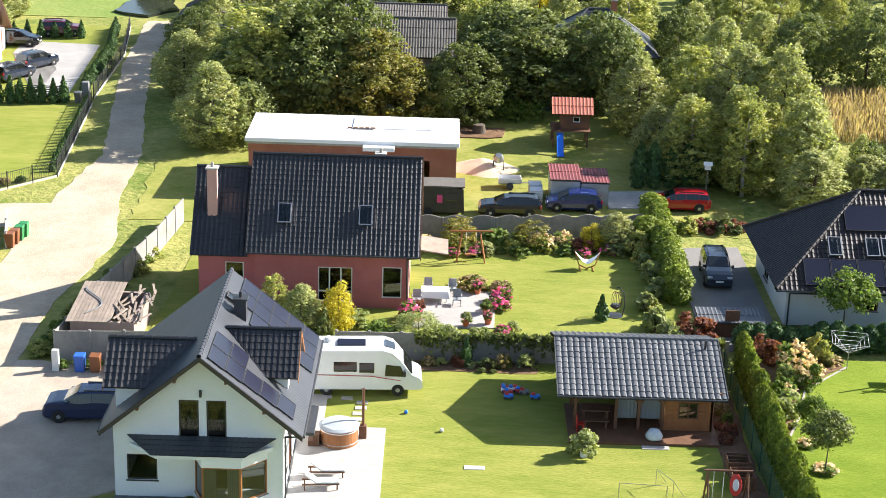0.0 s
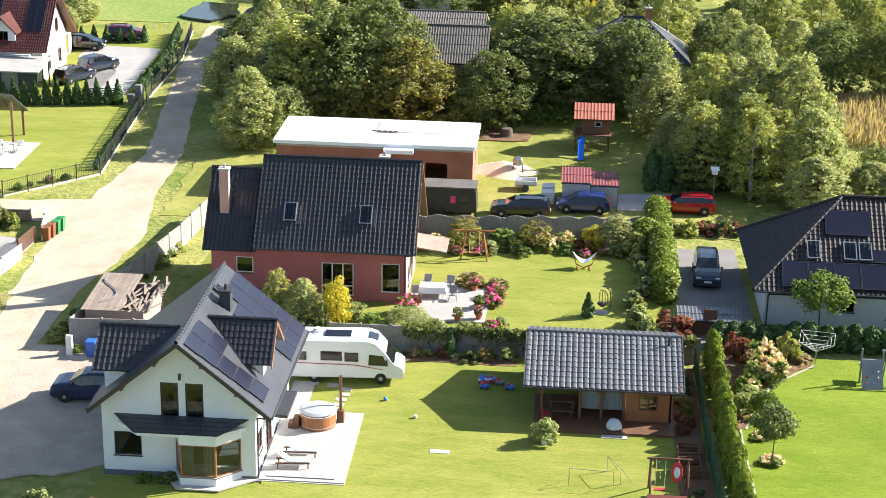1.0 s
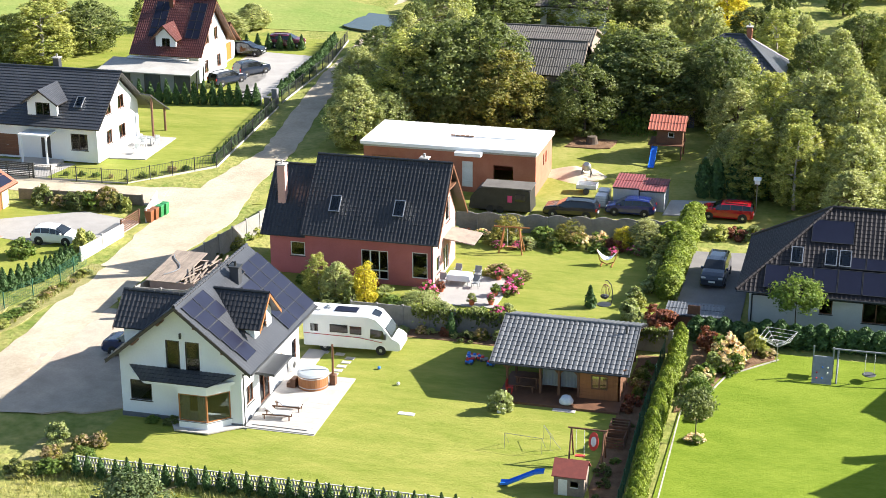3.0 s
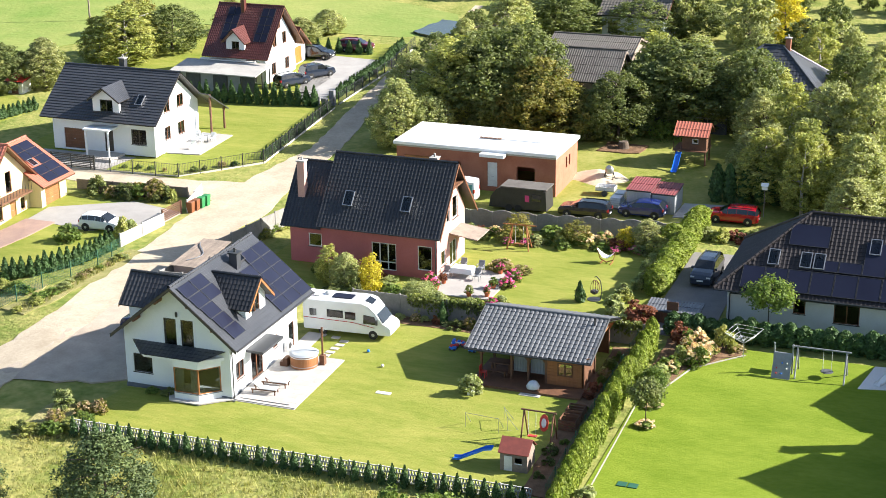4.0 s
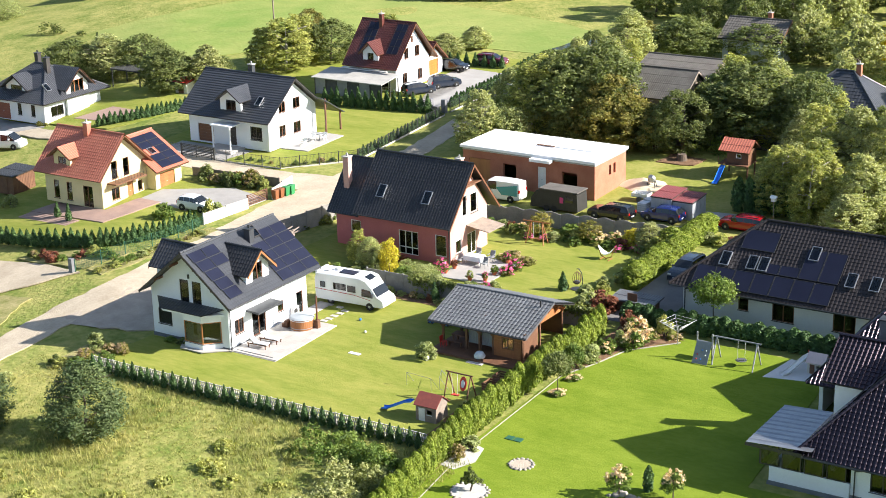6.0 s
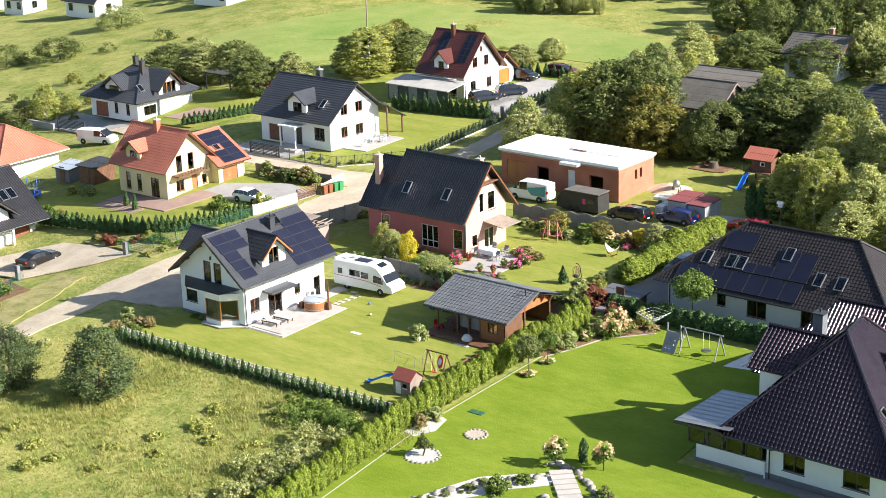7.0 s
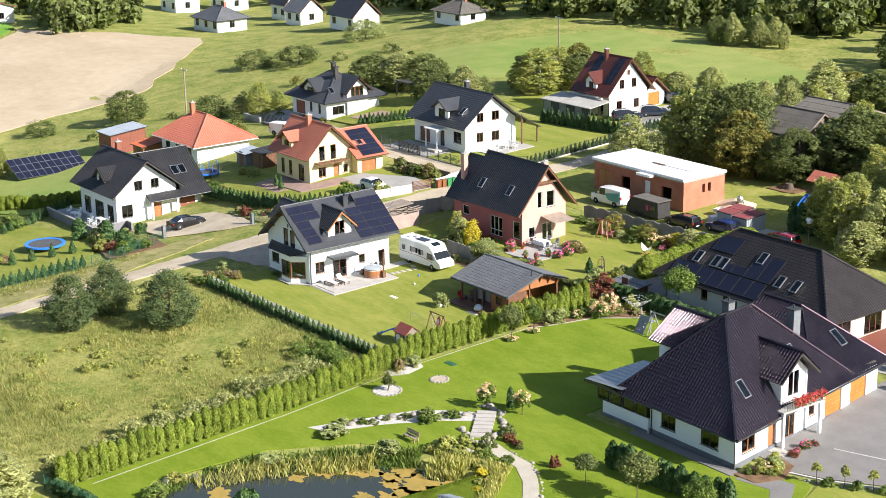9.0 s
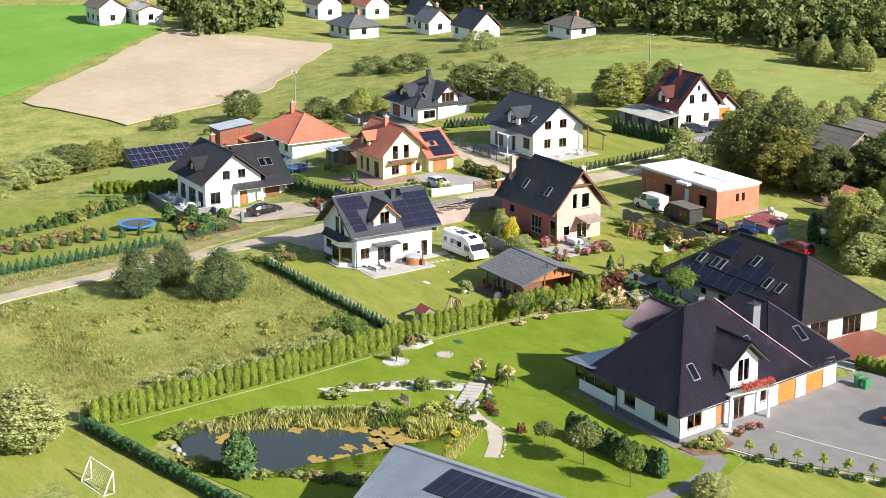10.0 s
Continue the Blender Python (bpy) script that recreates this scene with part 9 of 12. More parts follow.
# ---------------------------------------------------------------- far houses
def village_house(x, y, w, d, rz, ze, zr, roofm, wallm, label, hip=False, frame=M_DARKFRAME):
    h = thing("house", (0, 0, 0), label, "house", "far village houses")
    n = max(2, int(w / 3))
    wins = [(0.8 + (w - 2.6) * i / max(1, n - 1), 1.0, 1.2, 1.3) for i in range(n)]
    four_walls(h, -w / 2, w / 2, -d / 2, d / 2, -0.2, ze, south=wins, north=wins, east=[(d / 2 - 0.9, 1.0, 1.2, 1.3)], west=[(d / 2 - 0.9, 1.0, 1.2, 1.3)], material=wallm, frame=frame,
               tops=(None, None, None, None) if hip else (None, [(0, ze), (d / 2 - 0.3, zr - 0.2), (d - 0.6, ze)], None, [(0, ze), (d / 2 - 0.3, zr - 0.2), (d - 0.6, ze)]))
    if hip:
        k = max(0.2, (w - d) / 2)
        hip_roof(h, -w / 2 - 0.6, w / 2 + 0.6, -d / 2 - 0.6, d / 2 + 0.6, ze, (-k, 0, zr), (k, 0, zr), roofm, tile=0.4, course=0.5, samples=2)
    else:
        gable_roof(h, "x", 0, d / 2 + 0.6, -w / 2 - 0.5, w / 2 + 0.5, zr, ze - 0.1, roofm, tile=0.4, course=0.5, samples=2)
    chimney(h, w * 0.15, 0.4, zr - 0.8, zr + 0.8, 0.55, M_BRICK)
    h.matrix_world = pose(x, y, G(x, y), 0, 0, rz)
    return h


village_house(-158.6, 78.6, 9.5, 7, 1.0, 2.6, 5.0, M_ROOF_GREY, M_WHITE, "white bungalow with grey hipped roof", True)
village_house(-138.4, 98.2, 8.2, 6.5, 1.0, 2.8, 6.2, M_ROOF_BLACK, M_WHITE, "white house with steep black roof")
village_house(-151.4, 94.6, 5.6, 5.5, 1.0, 2.8, 5.6, M_ROOF_GREY, M_WHITE, "white house with grey roof and gable")
village_house(-160, 96.5, 5.4, 5.5, 1.6, 3.2, 6.6, M_ROOF_BLACK, M_WHITE, "white house with dark steep roof")
village_house(-126.8, 116, 8.6, 6.5, 1.0, 2.4, 4.6, M_OLDROOF, M_WHITE, "white bungalow with weathered roof", True)
village_house(-187.8, 85.4, 6.6, 6, 1.0, 3.6, 6.4, M_OLDROOF, M_WHITE, "white house under pale roof")
village_house(-180.6, 94, 6.0, 6, 1.0, 3.2, 6.0, M_ROOF_RED, M_WHITE, "white house with red roof")
village_house(-166, 130, 7.5, 6, 1.0, 3.0, 6.5, M_TERRA, M_CREAM, "house with orange tiled roof")
village_house(-216, 43, 9, 6.5, 1.0, 4.0, 6.4, M_OLDROOF, M_GREYW, "pale farm building with weathered roof")
village_house(-210.5, 50.5, 8.5, 6, 1.0, 3.4, 4.6, M_CONCRETE, M_GREYW, "low pale farm building beside trees")
village_house(-92, 152, 4.5, 4, 1.0, 1.9, 2.6, M_OLDROOF, M_WOOD, "small wooden field shed")
village_house(17.5, 84, 10, 8, 0.1, 3.4, 7.0, M_ROOF_FLAT, M_GREYW, "grey house with blue-grey hipped roof", True)
village_house(-4.7, 113, 8, 7, 0.0, 3.4, 5.6, M_OLDROOF, M_WHITE, "white farm building behind trees")


def barn(x0, x1, y0, y1, ze, zr, axis, label, wallm=M_GREYW):
    z = G(x0, y0) - 0.2
    h = thing("barn", ((x0 + x1) / 2, (y0 + y1) / 2, z), label, "barn")
    c, half = ((y0 + y1) / 2, (y1 - y0) / 2) if axis == "x" else ((x0 + x1) / 2, (x1 - x0) / 2)
    gt = lambda l: [(0, z + ze), (l / 2, z + zr - 0.15), (l, z + ze)]
    four_walls(h, x0, x1, y0, y1, z, z + ze, south=[(1.0, z + 1, 0.8, 0.7)], east=[(1.5, z + 0.2, 2.2, 2.2, "garage", M_WOODOLD)], material=wallm,
               tops=(None, gt(y1 - y0 - 0.6), None, gt(y1 - y0 - 0.6)) if axis == "x" else (gt(x1 - x0), None, gt(x1 - x0), None))
    gable_roof(h, axis, c, half + 0.4, (x0 if axis == "x" else y0) - 0.4, (x1 if axis == "x" else y1) + 0.4, z + zr, z + ze - 0.1, M_OLDROOF, tile=0.25, course=1.2, amp=0.05, board=M_WOODOLD)


barn(-4.6, 3.4, 70.2, 77.6, 5.6, 8.2, "x", "old barn with weathered grey ribbed roof", M_WOODOLD)
barn(-6.6, 2.6, 78.6, 88.0, 5.8, 7.4, "x", "low-pitched old outbuilding with weathered grey roof", M_WOODOLD)
barn(-24.6, -17.0, 92, 103, 2.6, 4.6, "y", "old pale outbuilding with weathered roof")


def pole(x, y, h, cross=1, label="grey wooden power pole with cross-arm"):
    z = G(x, y)
    root = thing("power_pole", (x, y, z), label, "pole", "power poles")
    part("post", Mesh().tube((x, y, z - 0.2), (x, y, z + h), 0.14, 0.09), M_WOODOLD, root)
    for k in range(cross):
        part("crossarm", Mesh().box(x - 0.9, y - 0.05, z + h - 0.3 - 0.7 * k, x + 0.9, y + 0.05, z + h - 0.18 - 0.7 * k), M_METAL, root)
        for s in (-0.8, 0, 0.8):
            part("insulator", Mesh().tube((x + s, y, z + h - 0.18 - 0.7 * k), (x + s, y, z + h - 0.0 - 0.7 * k), 0.05), M_WHITEPLASTIC, root)


pole(-89, 31.8, 8)
pole(-79.8, 101.5, 8)
pole(-76.8, 148.7, 6)


# ---------------------------------------------------------------- fences, stones and beds
def wire_fence(line, h, material, label, step=2.5, name="wire_fence"):
    """Posts with welded wire panels between them."""
    x, y = line[0]
    root = thing(name, (x, y, G(x, y)), label, "fence")
    for (x0, y0), (x1, y1) in zip(line, line[1:]):
        n = max(1, round(math.dist((x0, y0), (x1, y1)) / step))
        for i in range(n):
            ax, ay, bx, by = x0 + (x1 - x0) * i / n, y0 + (y1 - y0) * i / n, x0 + (x1 - x0) * (i + 1) / n, y0 + (y1 - y0) * (i + 1) / n
            za, zb = G(ax, ay), G(bx, by)
            part("post", Mesh().box(ax - 0.035, ay - 0.035, za - 0.2, ax + 0.035, ay + 0.035, za + h + 0.06), material, root)
            p = Mesh()
            for k in range(6):
                t = 0.08 + (h - 0.1) * k / 5
                p.tube((ax, ay, za + t), (bx, by, zb + t), 0.012, n=3, caps=False)
            for k in range(1, 16):
                t = k / 16
                q = (ax + (bx - ax) * t, ay + (by - ay) * t, za + (zb - za) * t)
                p.tube((q[0], q[1], q[2] + 0.06), (q[0], q[1], q[2] + h), 0.009, n=3, caps=False)
            part("mesh_panel", p, material, root, kind="stuff")


def bar_fence(line, h, material, label, step=2.4, name="bar_fence"):
    x, y = line[0]
    root = thing(name, (x, y, G(x, y)), label, "fence")
    for (x0, y0), (x1, y1) in zip(line, line[1:]):
        n = max(1, round(math.dist((x0, y0), (x1, y1)) / step))
        for i in range(n):
            ax, ay, bx, by = x0 + (x1 - x0) * i / n, y0 + (y1 - y0) * i / n, x0 + (x1 - x0) * (i + 1) / n, y0 + (y1 - y0) * (i + 1) / n
            za, zb = G(ax, ay), G(bx, by)
            part("post", Mesh().box(ax - 0.04, ay - 0.04, za - 0.2, ax + 0.04, ay + 0.04, za + h + 0.08), material, root)
            part("kerb_board", Mesh().slab([(ax, ay, za - 0.1), (bx, by, zb - 0.1), (bx, by, zb + 0.16), (ax, ay, za + 0.16)], (0.05, 0.02, 0)), M_PALEC, root)
            p = Mesh()
            for t in (0.25, h - 0.05):
                p.tube((ax, ay, za + t), (bx, by, zb + t), 0.02, n=4, caps=False)
            for k in range(1, 14):
                t = k / 14
                q = (ax + (bx - ax) * t, ay + (by - ay) * t, za + (zb - za) * t)
                p.tube((q[0], q[1], q[2] + 0.2), (q[0], q[1], q[2] + h), 0.012, n=3, caps=False)
            part("bar_panel", p, material, root, kind="stuff")


M_ROCK = mat("grey_field_stone", (0.33, 0.30, 0.26), (0.22, 0.20, 0.175), rough=0.9, scale=2, fine=9, bump=0.02, vary=0.25)
M_PEBBLE = mat("white_pebbles", (0.54, 0.52, 0.48), (0.40, 0.38, 0.35), rough=0.85, scale=3, fine=18, bump=0.02, bscale=24)
M_KERB = mat("pale_kerb", (0.44, 0.40, 0.34), (0.36, 0.33, 0.28), rough=0.9, scale=1, fine=10)
ROCKS = random.Random(31)


def rock(x, y, r, group="stones round the pond", label="rounded grey field stone", z=None, material=None):
    m = Mesh()
    n, k = 9, 6
    s = ROCKS.uniform(0, 50)
    base = (G(x, y) if z is None else z) + r * 0.2
    q, ca, sa = ROCKS.uniform(0.65, 1.0), *(lambda a: (math.cos(a), math.sin(a)))(ROCKS.uniform(0, 6.28))
    for j in range(k + 1):
        for i in range(n):
            a, b = 2 * math.pi * i / n, math.pi * (j + 0.05) / (k + 0.1)
            d = Vector((math.sin(b) * math.cos(a), math.sin(b) * math.sin(a), math.cos(b)))
            w = r * (1 + 0.35 * noise.noise(d * 1.3 + Vector((s, 0, 0))))
            px, py = d.x * w, d.y * w * q
            m.v.append((x + px * ca - py * sa, y + px * sa + py * ca, base + d.z * w * 0.7))
    m.f = [(j * n + i, j * n + (i + 1) % n, (j + 1) * n + (i + 1) % n, (j + 1) * n + i) for j in range(k) for i in range(n)]
    m.f += [tuple(range(n - 1, -1, -1)), tuple(range(k * n, (k + 1) * n))]
    solid("stone", m, material or M_ROCK, label, "stone", group, smooth=True)


def rocks(line, n, r, spread=0.3, **kw):
    seg = [math.dist(a, b) for a, b in zip(line, line[1:])]
    for i in range(n):
        d = sum(seg) * (i + ROCKS.uniform(0.2, 0.8)) / n
        for (a, b), s in zip(zip(line, line[1:]), seg):
            if d <= s:
                break
            d -= s
        t = min(1, d / s)
        rock(a[0] + (b[0] - a[0]) * t + ROCKS.uniform(-spread, spread), a[1] + (b[1] - a[1]) * t + ROCKS.uniform(-spread, spread), r * ROCKS.uniform(0.6, 1.4), **kw)


def kerb(line, label="low pale kerb along the lawn", w=0.12, h=0.09, material=None):
    pts = strip(line, w)
    patch("kerb", pts, h, material or M_KERB, label, "kerb", skirt=0.15)


def reeds(poly, n, h, material, label, seed, name="reeds"):
    """Upright blades within an outline, joined: nobody could count them."""
    rng = np.random.default_rng(seed)
    xs, ys = [p[0] for p in poly], [p[1] for p in poly]
    m, got = Mesh(), 0
    while got < n:
        x, y = rng.uniform(min(xs), max(xs)), rng.uniform(min(ys), max(ys))
        inside = False
        for (ax, ay), (bx, by) in zip(poly, poly[1:] + poly[:1]):
            if (ay > y) != (by > y) and x < (bx - ax) * (y - ay) / (by - ay) + ax:
                inside = not inside
        if not inside:
            continue
        got += 1
        a, l, w, z = rng.uniform(0, 6.28), h * rng.uniform(0.5, 1.2), rng.uniform(0.02, 0.05), G(x, y) - 0.05
        dx, dy, b = math.cos(a), math.sin(a), rng.uniform(0.05, 0.4) * h
        m.add([(x - dy * w, y + dx * w, z), (x + dy * w, y - dx * w, z), (x + dx * b * 0.4 + dy * w, y + dy * b * 0.4 - dx * w, z + l * 0.7), (x + dx * b, y + dy * b, z + l)], [(0, 1, 2), (0, 2, 3)])
    solid(name, m, material, label, "reeds", kind="stuff")


# ---------------------------------------------------------------- pond garden
WATER = bpy.data.materials.new("pond_water")
WATER.use_nodes = True
_p = WATER.node_tree.nodes["Principled BSDF"]
_p.inputs["Base Color"].default_value = (0.03, 0.036, 0.027, 1)
_p.inputs["Roughness"].default_value = 0.07
_w = WATER.node_tree.nodes.new("ShaderNodeTexNoise")
_w.inputs["Scale"].default_value = 5
_b = WATER.node_tree.nodes.new("ShaderNodeBump")
_b.inputs["Distance"].default_value = 0.01
WATER.node_tree.links.new(_w.outputs["Fac"], _b.inputs["Height"])
WATER.node_tree.links.new(_b.outputs["Normal"], _p.inputs["Normal"])
M_ALGAE = mat("brown_algae_mat", (0.36, 0.235, 0.05), (0.24, 0.18, 0.04), rough=0.8, scale=1.2, fine=7, bump=0.02)
POND = [(31.6, -37.4), (36.8, -38.2), (40.6, -36.0), (43.2, -32.2), (47.4, -28.2), (49.6, -21.6), (46.4, -16.0), (40.4, -17.2), (36.0, -21.8), (32.4, -26.2), (29.8, -31.8)]


def level_patch(name, pts, z, material, label, category, kind="thing", th=0.03):
    m = Mesh()
    m.prism(pts, z - th, z)
    solid(name, m, material, label, category, kind="structure" if kind == "structure" else "")


level_patch("water", wobbly(POND, 1.5, 0.25, 3), -1.15, WATER, "dark still pond water", "water", "structure")
for cx, cy, r in ((45.6, -20.6, 2.0), (44.4, -23.6, 1.9), (46.4, -24.6, 1.3), (42.6, -20.2, 1.6), (41.0, -22.0, 0.9), (43.6, -26.6, 1.1), (39.6, -19.6, 1.1), (37.4, -22.2, 1.5), (35.6, -24.6, 1.3), (41.6, -24.9, 0.7), (33.9, -33.6, 1.1), (35.2, -27.0, 0.8), (44.9, -18.4, 1.2), (47.0, -22.4, 1.5), (45.4, -26.2, 1.2), (43.2, -22.0, 1.1), (40.2, -21.2, 1.0), (42.4, -28.6, 0.9), (46.6, -19.0, 1.2)):
    n = 44
    pts = []
    for i in range(n):
        a = 2 * math.pi * i / n
        w = 1.25 * r * (0.75 + 0.45 * noise.noise((math.cos(a) * 1.6 + cx, math.sin(a) * 1.6 + cy, 0)) + 0.3 * noise.noise((math.cos(a) * 4 + cx, math.sin(a) * 4 + cy, 3)))
        pts.append((cx + w * 1.2 * math.cos(a), cy + w * 0.9 * math.sin(a)))
    level_patch("algae_mat", pts, -1.135, M_ALGAE, "yellow-brown algae mat floating on pond", "algae", th=0.012)
reeds([(30.4, -34.5), (32.4, -34), (34.8, -27.0), (38.4, -22.0), (36.8, -20.2), (33.0, -25.0), (30.2, -30)], 1500, 1.5, L_REEDGREEN, "tall yellow-green reeds at the pond edge", 41)
reeds([(42.0, -19.4), (44.4, -17.2), (43.8, -16.0), (40.6, -17.6)], 500, 1.1, L_REEDGREEN, "grassy reeds on the pond bank", 42)
reeds([(33.2, -31), (35.6, -30.4), (35.4, -27.0), (33.6, -27.4)], 260, 0.35, L_BUSH, "lily leaves at the pond edge", 43)
reeds([(29.6, -36.4), (31.4, -36.8), (31.8, -30.0), (36.4, -23.4), (40.2, -18.4), (38.8, -17.0), (33.6, -22.0), (29.6, -28.4)], 3800, 0.85, L_BUSH, "lush green bank plants round the pond", 61, "bank_plants")
reeds([(38.8, -17.0), (46.0, -15.6), (49.8, -20.6), (51.0, -20.0), (46.4, -13.8), (38.4, -15.6)], 2600, 0.7, L_REEDGREEN, "dry yellow-green bank grass round the pond", 62, "bank_plants")
reeds([(36.8, -38.6), (43.6, -33.2), (44.4, -34.4), (37.4, -39.4)], 900, 0.5, L_BUSH, "low green bank plants behind the stones", 63, "bank_plants")
bushes([(29.6, -32.5), (30.0, -29.0), (33.0, -24.6), (37.4, -18.6)], 12, ["lime", "green", "palegreen", "green"], 0.9, 1.7, 0.5, 64)
bushes([(36.4, -39.4), (40.8, -37.0), (44.2, -34.0)], 9, ["green", "lime", "palegreen"], 0.8, 1.6, 0.4, 65)
rocks([(33.6, -38.4), (37.4, -38.6), (40.6, -36.2), (43.2, -32.4), (47.2, -28.8), (49.4, -22.6)], 46, 0.34)
rocks([(29.6, -33), (29.2, -36.4)], 10, 0.42)
rocks([(28.9, -20.6), (30.4, -16.5), (32.2, -12.6), (35.6, -8.9)], 30, 0.3, group="stones of the rock border")
rocks([(36.6, -11.6), (39.4, -12.4), (41.6, -14.6)], 16, 0.26, group="stones of the rock border")
rocks([(34.0, -7.3), (36.6, -6.9), (39.9, -9.6), (40.9, -11.2)], 18, 0.28, group="stones beside the steps")
thuja("dark", 42.4, -35.9, 3.6, 2.5, "large clipped conical conifer by the pond", "")
bush("green", 31.0, -37.6, 1.0, 2.0)
bush("lime", 29.4, -35.0, 1.0, 1.8)
bushes([(44.4, -33.2), (50.2, -26.6)], 7, ["green", "darkgreen", "rusty", "palegreen"], 0.7, 1.5, 0.4, 51)
bushes([(39.0, -15.6), (46.0, -13.2)], 5, ["lime", "green", "darkgreen"], 1.0, 1.6, 0.4, 52)
patch("flower_bed", [(28.0, -21.4), (29.6, -21.0), (33.2, -14.0), (36.4, -10.0), (35.4, -8.4), (31.6, -11.6)], 0.06, M_PEBBLE, "pebble and rock border with low plants", "flower bed", wob=0.2, seed=71)
bushes([(29.2, -19.6), (32.2, -13.6), (35.4, -10.0)], 8, ["spiky", "palegreen", "darkgreen", "green"], 0.6, 1.1, 0.5, 53)
bush("spiky", 31.2, -20.6, 1.0, 2.6, "sprawling silvery juniper by the pond")
bush("green", 34.0, -13.0, 1.3, 1.5, "round clipped green bush in rock border")
bush("lime", 40.4, -13.8, 1.2, 1.6, "yellow-green clipped bush beside the path")
bush("darkgreen", 41.9, -12.7, 1.5, 1.3)
for k in range(4):
    bush("yellow" if k % 2 else "lime", 44.6 + k * 0.9, -15.3 - k * 0.9, 0.6, 1.3, "low yellow-green juniper cushion")
kerb([(22.3, 19.2), (22.1, 8), (22.4, -7), (24.2, -21), (25.6, -40.5)], "narrow pale kerb along the hedge foot", w=0.09, h=0.055)
patch("flower_bed", [(21.6, 19.6), (21.6, 8.8), (22.4, 9.2), (23.2, 11.5), (24.2, 15.0), (27.4, 18.4), (27.2, 19.8)], 0.07, M_MULCH, "curved bed of bark mulch with shrubs", "flower bed", wob=0.1, seed=72)
kerb([(22.4, 9.0), (23.4, 11.5), (24.4, 15.0), (27.6, 18.4)], "brown stone edging of the bed", material=M_ROCK)
bushes([(22.3, 10.6), (22.7, 12.6), (23.4, 15.5), (25.6, 18.8)], 13, ["green", "palegreen", "lime", "hydrangea", "green", "darkgreen"], 1.1, 1.2, 0.4, 54)
bush("hydrangea", 24.2, 17.4, 2.0, 2.2)
bush("hydrangea", 24.6, 15.7, 1.7, 1.9)
bush("redbush", 22.6, 19.0, 1.9, 1.8)
bush("lime", 25.9, 19.0, 1.9, 1.6)
bush("rusty", 26.8, 18.9, 0.5, 1.4)
for x, y in ((23.5, 5.1), (23.3, 8.1)):
    bush("hydrangea", x, y, 0.45, 1.4, "pale hosta ring round the tree foot")


def rotary_dryer(x, y):
    z = G(x, y)
    r = thing("rotary_dryer", (x, y, z), "rotary clothes dryer with four metal arms", "clothes dryer")
    part("pole", Mesh().tube((x, y, z - 0.1), (x, y, z + 1.7), 0.03), M_METAL, r)
    ends = []
    for k in range(4):
        a = 0.6 + k * math.pi / 2
        ends.append((x + 1.5 * math.cos(a), y + 1.5 * math.sin(a), z + 2.1))
        part("arm", Mesh().tube((x, y, z + 1.15), ends[-1], 0.018), M_METAL, r)
    for t in (0.4, 0.6, 0.8, 1.0):
        l = Mesh()
        pts = [Vector((x, y, z + 1.15)).lerp(Vector(e), t) for e in ends]
        l.path([*pts, pts[0]], 0.01, n=4)
        part("line", l, M_WHITEPLASTIC, r)


rotary_dryer(27.5, 18.0)


def swing_set():
    z = G(33, 16)
    r = thing("swing_set", (33, 16.4, z), "grey wooden swing set with small climbing wall", "swing set")
    for x in (31.6, 35.0):
        for s in (-1, 1):
            part("leg", Mesh().tube((x, 16.4 + s * 0.95, z - 0.1), (x, 16.4, z + 2.15), 0.06), M_WOODGREY, r)
    part("beam", Mesh().tube((31.2, 16.4, z + 2.15), (35.3, 16.4, z + 2.15), 0.065), M_WOODGREY, r)
    for x in (33.4, 34.0):
        part("rope", Mesh().tube((x, 16.4, z + 2.1), (x, 16.4, z + 0.55), 0.015), M_WHITEPLASTIC, r)
    part("seat", Mesh().lathe(33.7, 16.4, [(0.42, z + 0.5), (0.46, z + 0.53), (0.42, z + 0.56)], 16), M_NET, r, "round nest swing seat")
    part("climbing_wall", Mesh().slab([(30.0, 15.2, z), (31.3, 15.2, z), (31.3, 16.2, z + 1.6), (30.0, 16.2, z + 1.6)], (0, 0.05, 0.03)), M_WOODGREY, r)
    for k in range(6):
        part("climbing_hold", Mesh().ball((30.3 + 0.35 * (k % 3), 15.4 + 0.2 * (k // 2), z + 0.35 + 0.32 * (k // 2)), 0.06), (M_REDPL, M_BLUE, M_WHITEPLASTIC)[k % 3], r)
    for x in (30.0, 31.3):
        part("post", Mesh().box(x - 0.05, 16.2, z - 0.1, x + 0.05, 16.3, z + 2.3), M_WOODGREY, r)
    part("platform", Mesh().box(30.0, 16.2, z + 1.0, 31.3, 17.0, z + 1.08), M_WOODGREY, r)


M_WOODGREY = mat("grey_painted_wood", (0.26, 0.27, 0.28), (0.20, 0.21, 0.22), rough=0.7, scale=1.5, fine=10)
swing_set()
patch("play_mat", [(36.0, 15.2), (40.8, 16.2), (40.4, 19.6), (36.7, 19.3)], 0.07, M_GREYW, "grey rubber mat under the toys", "mat", kind="")


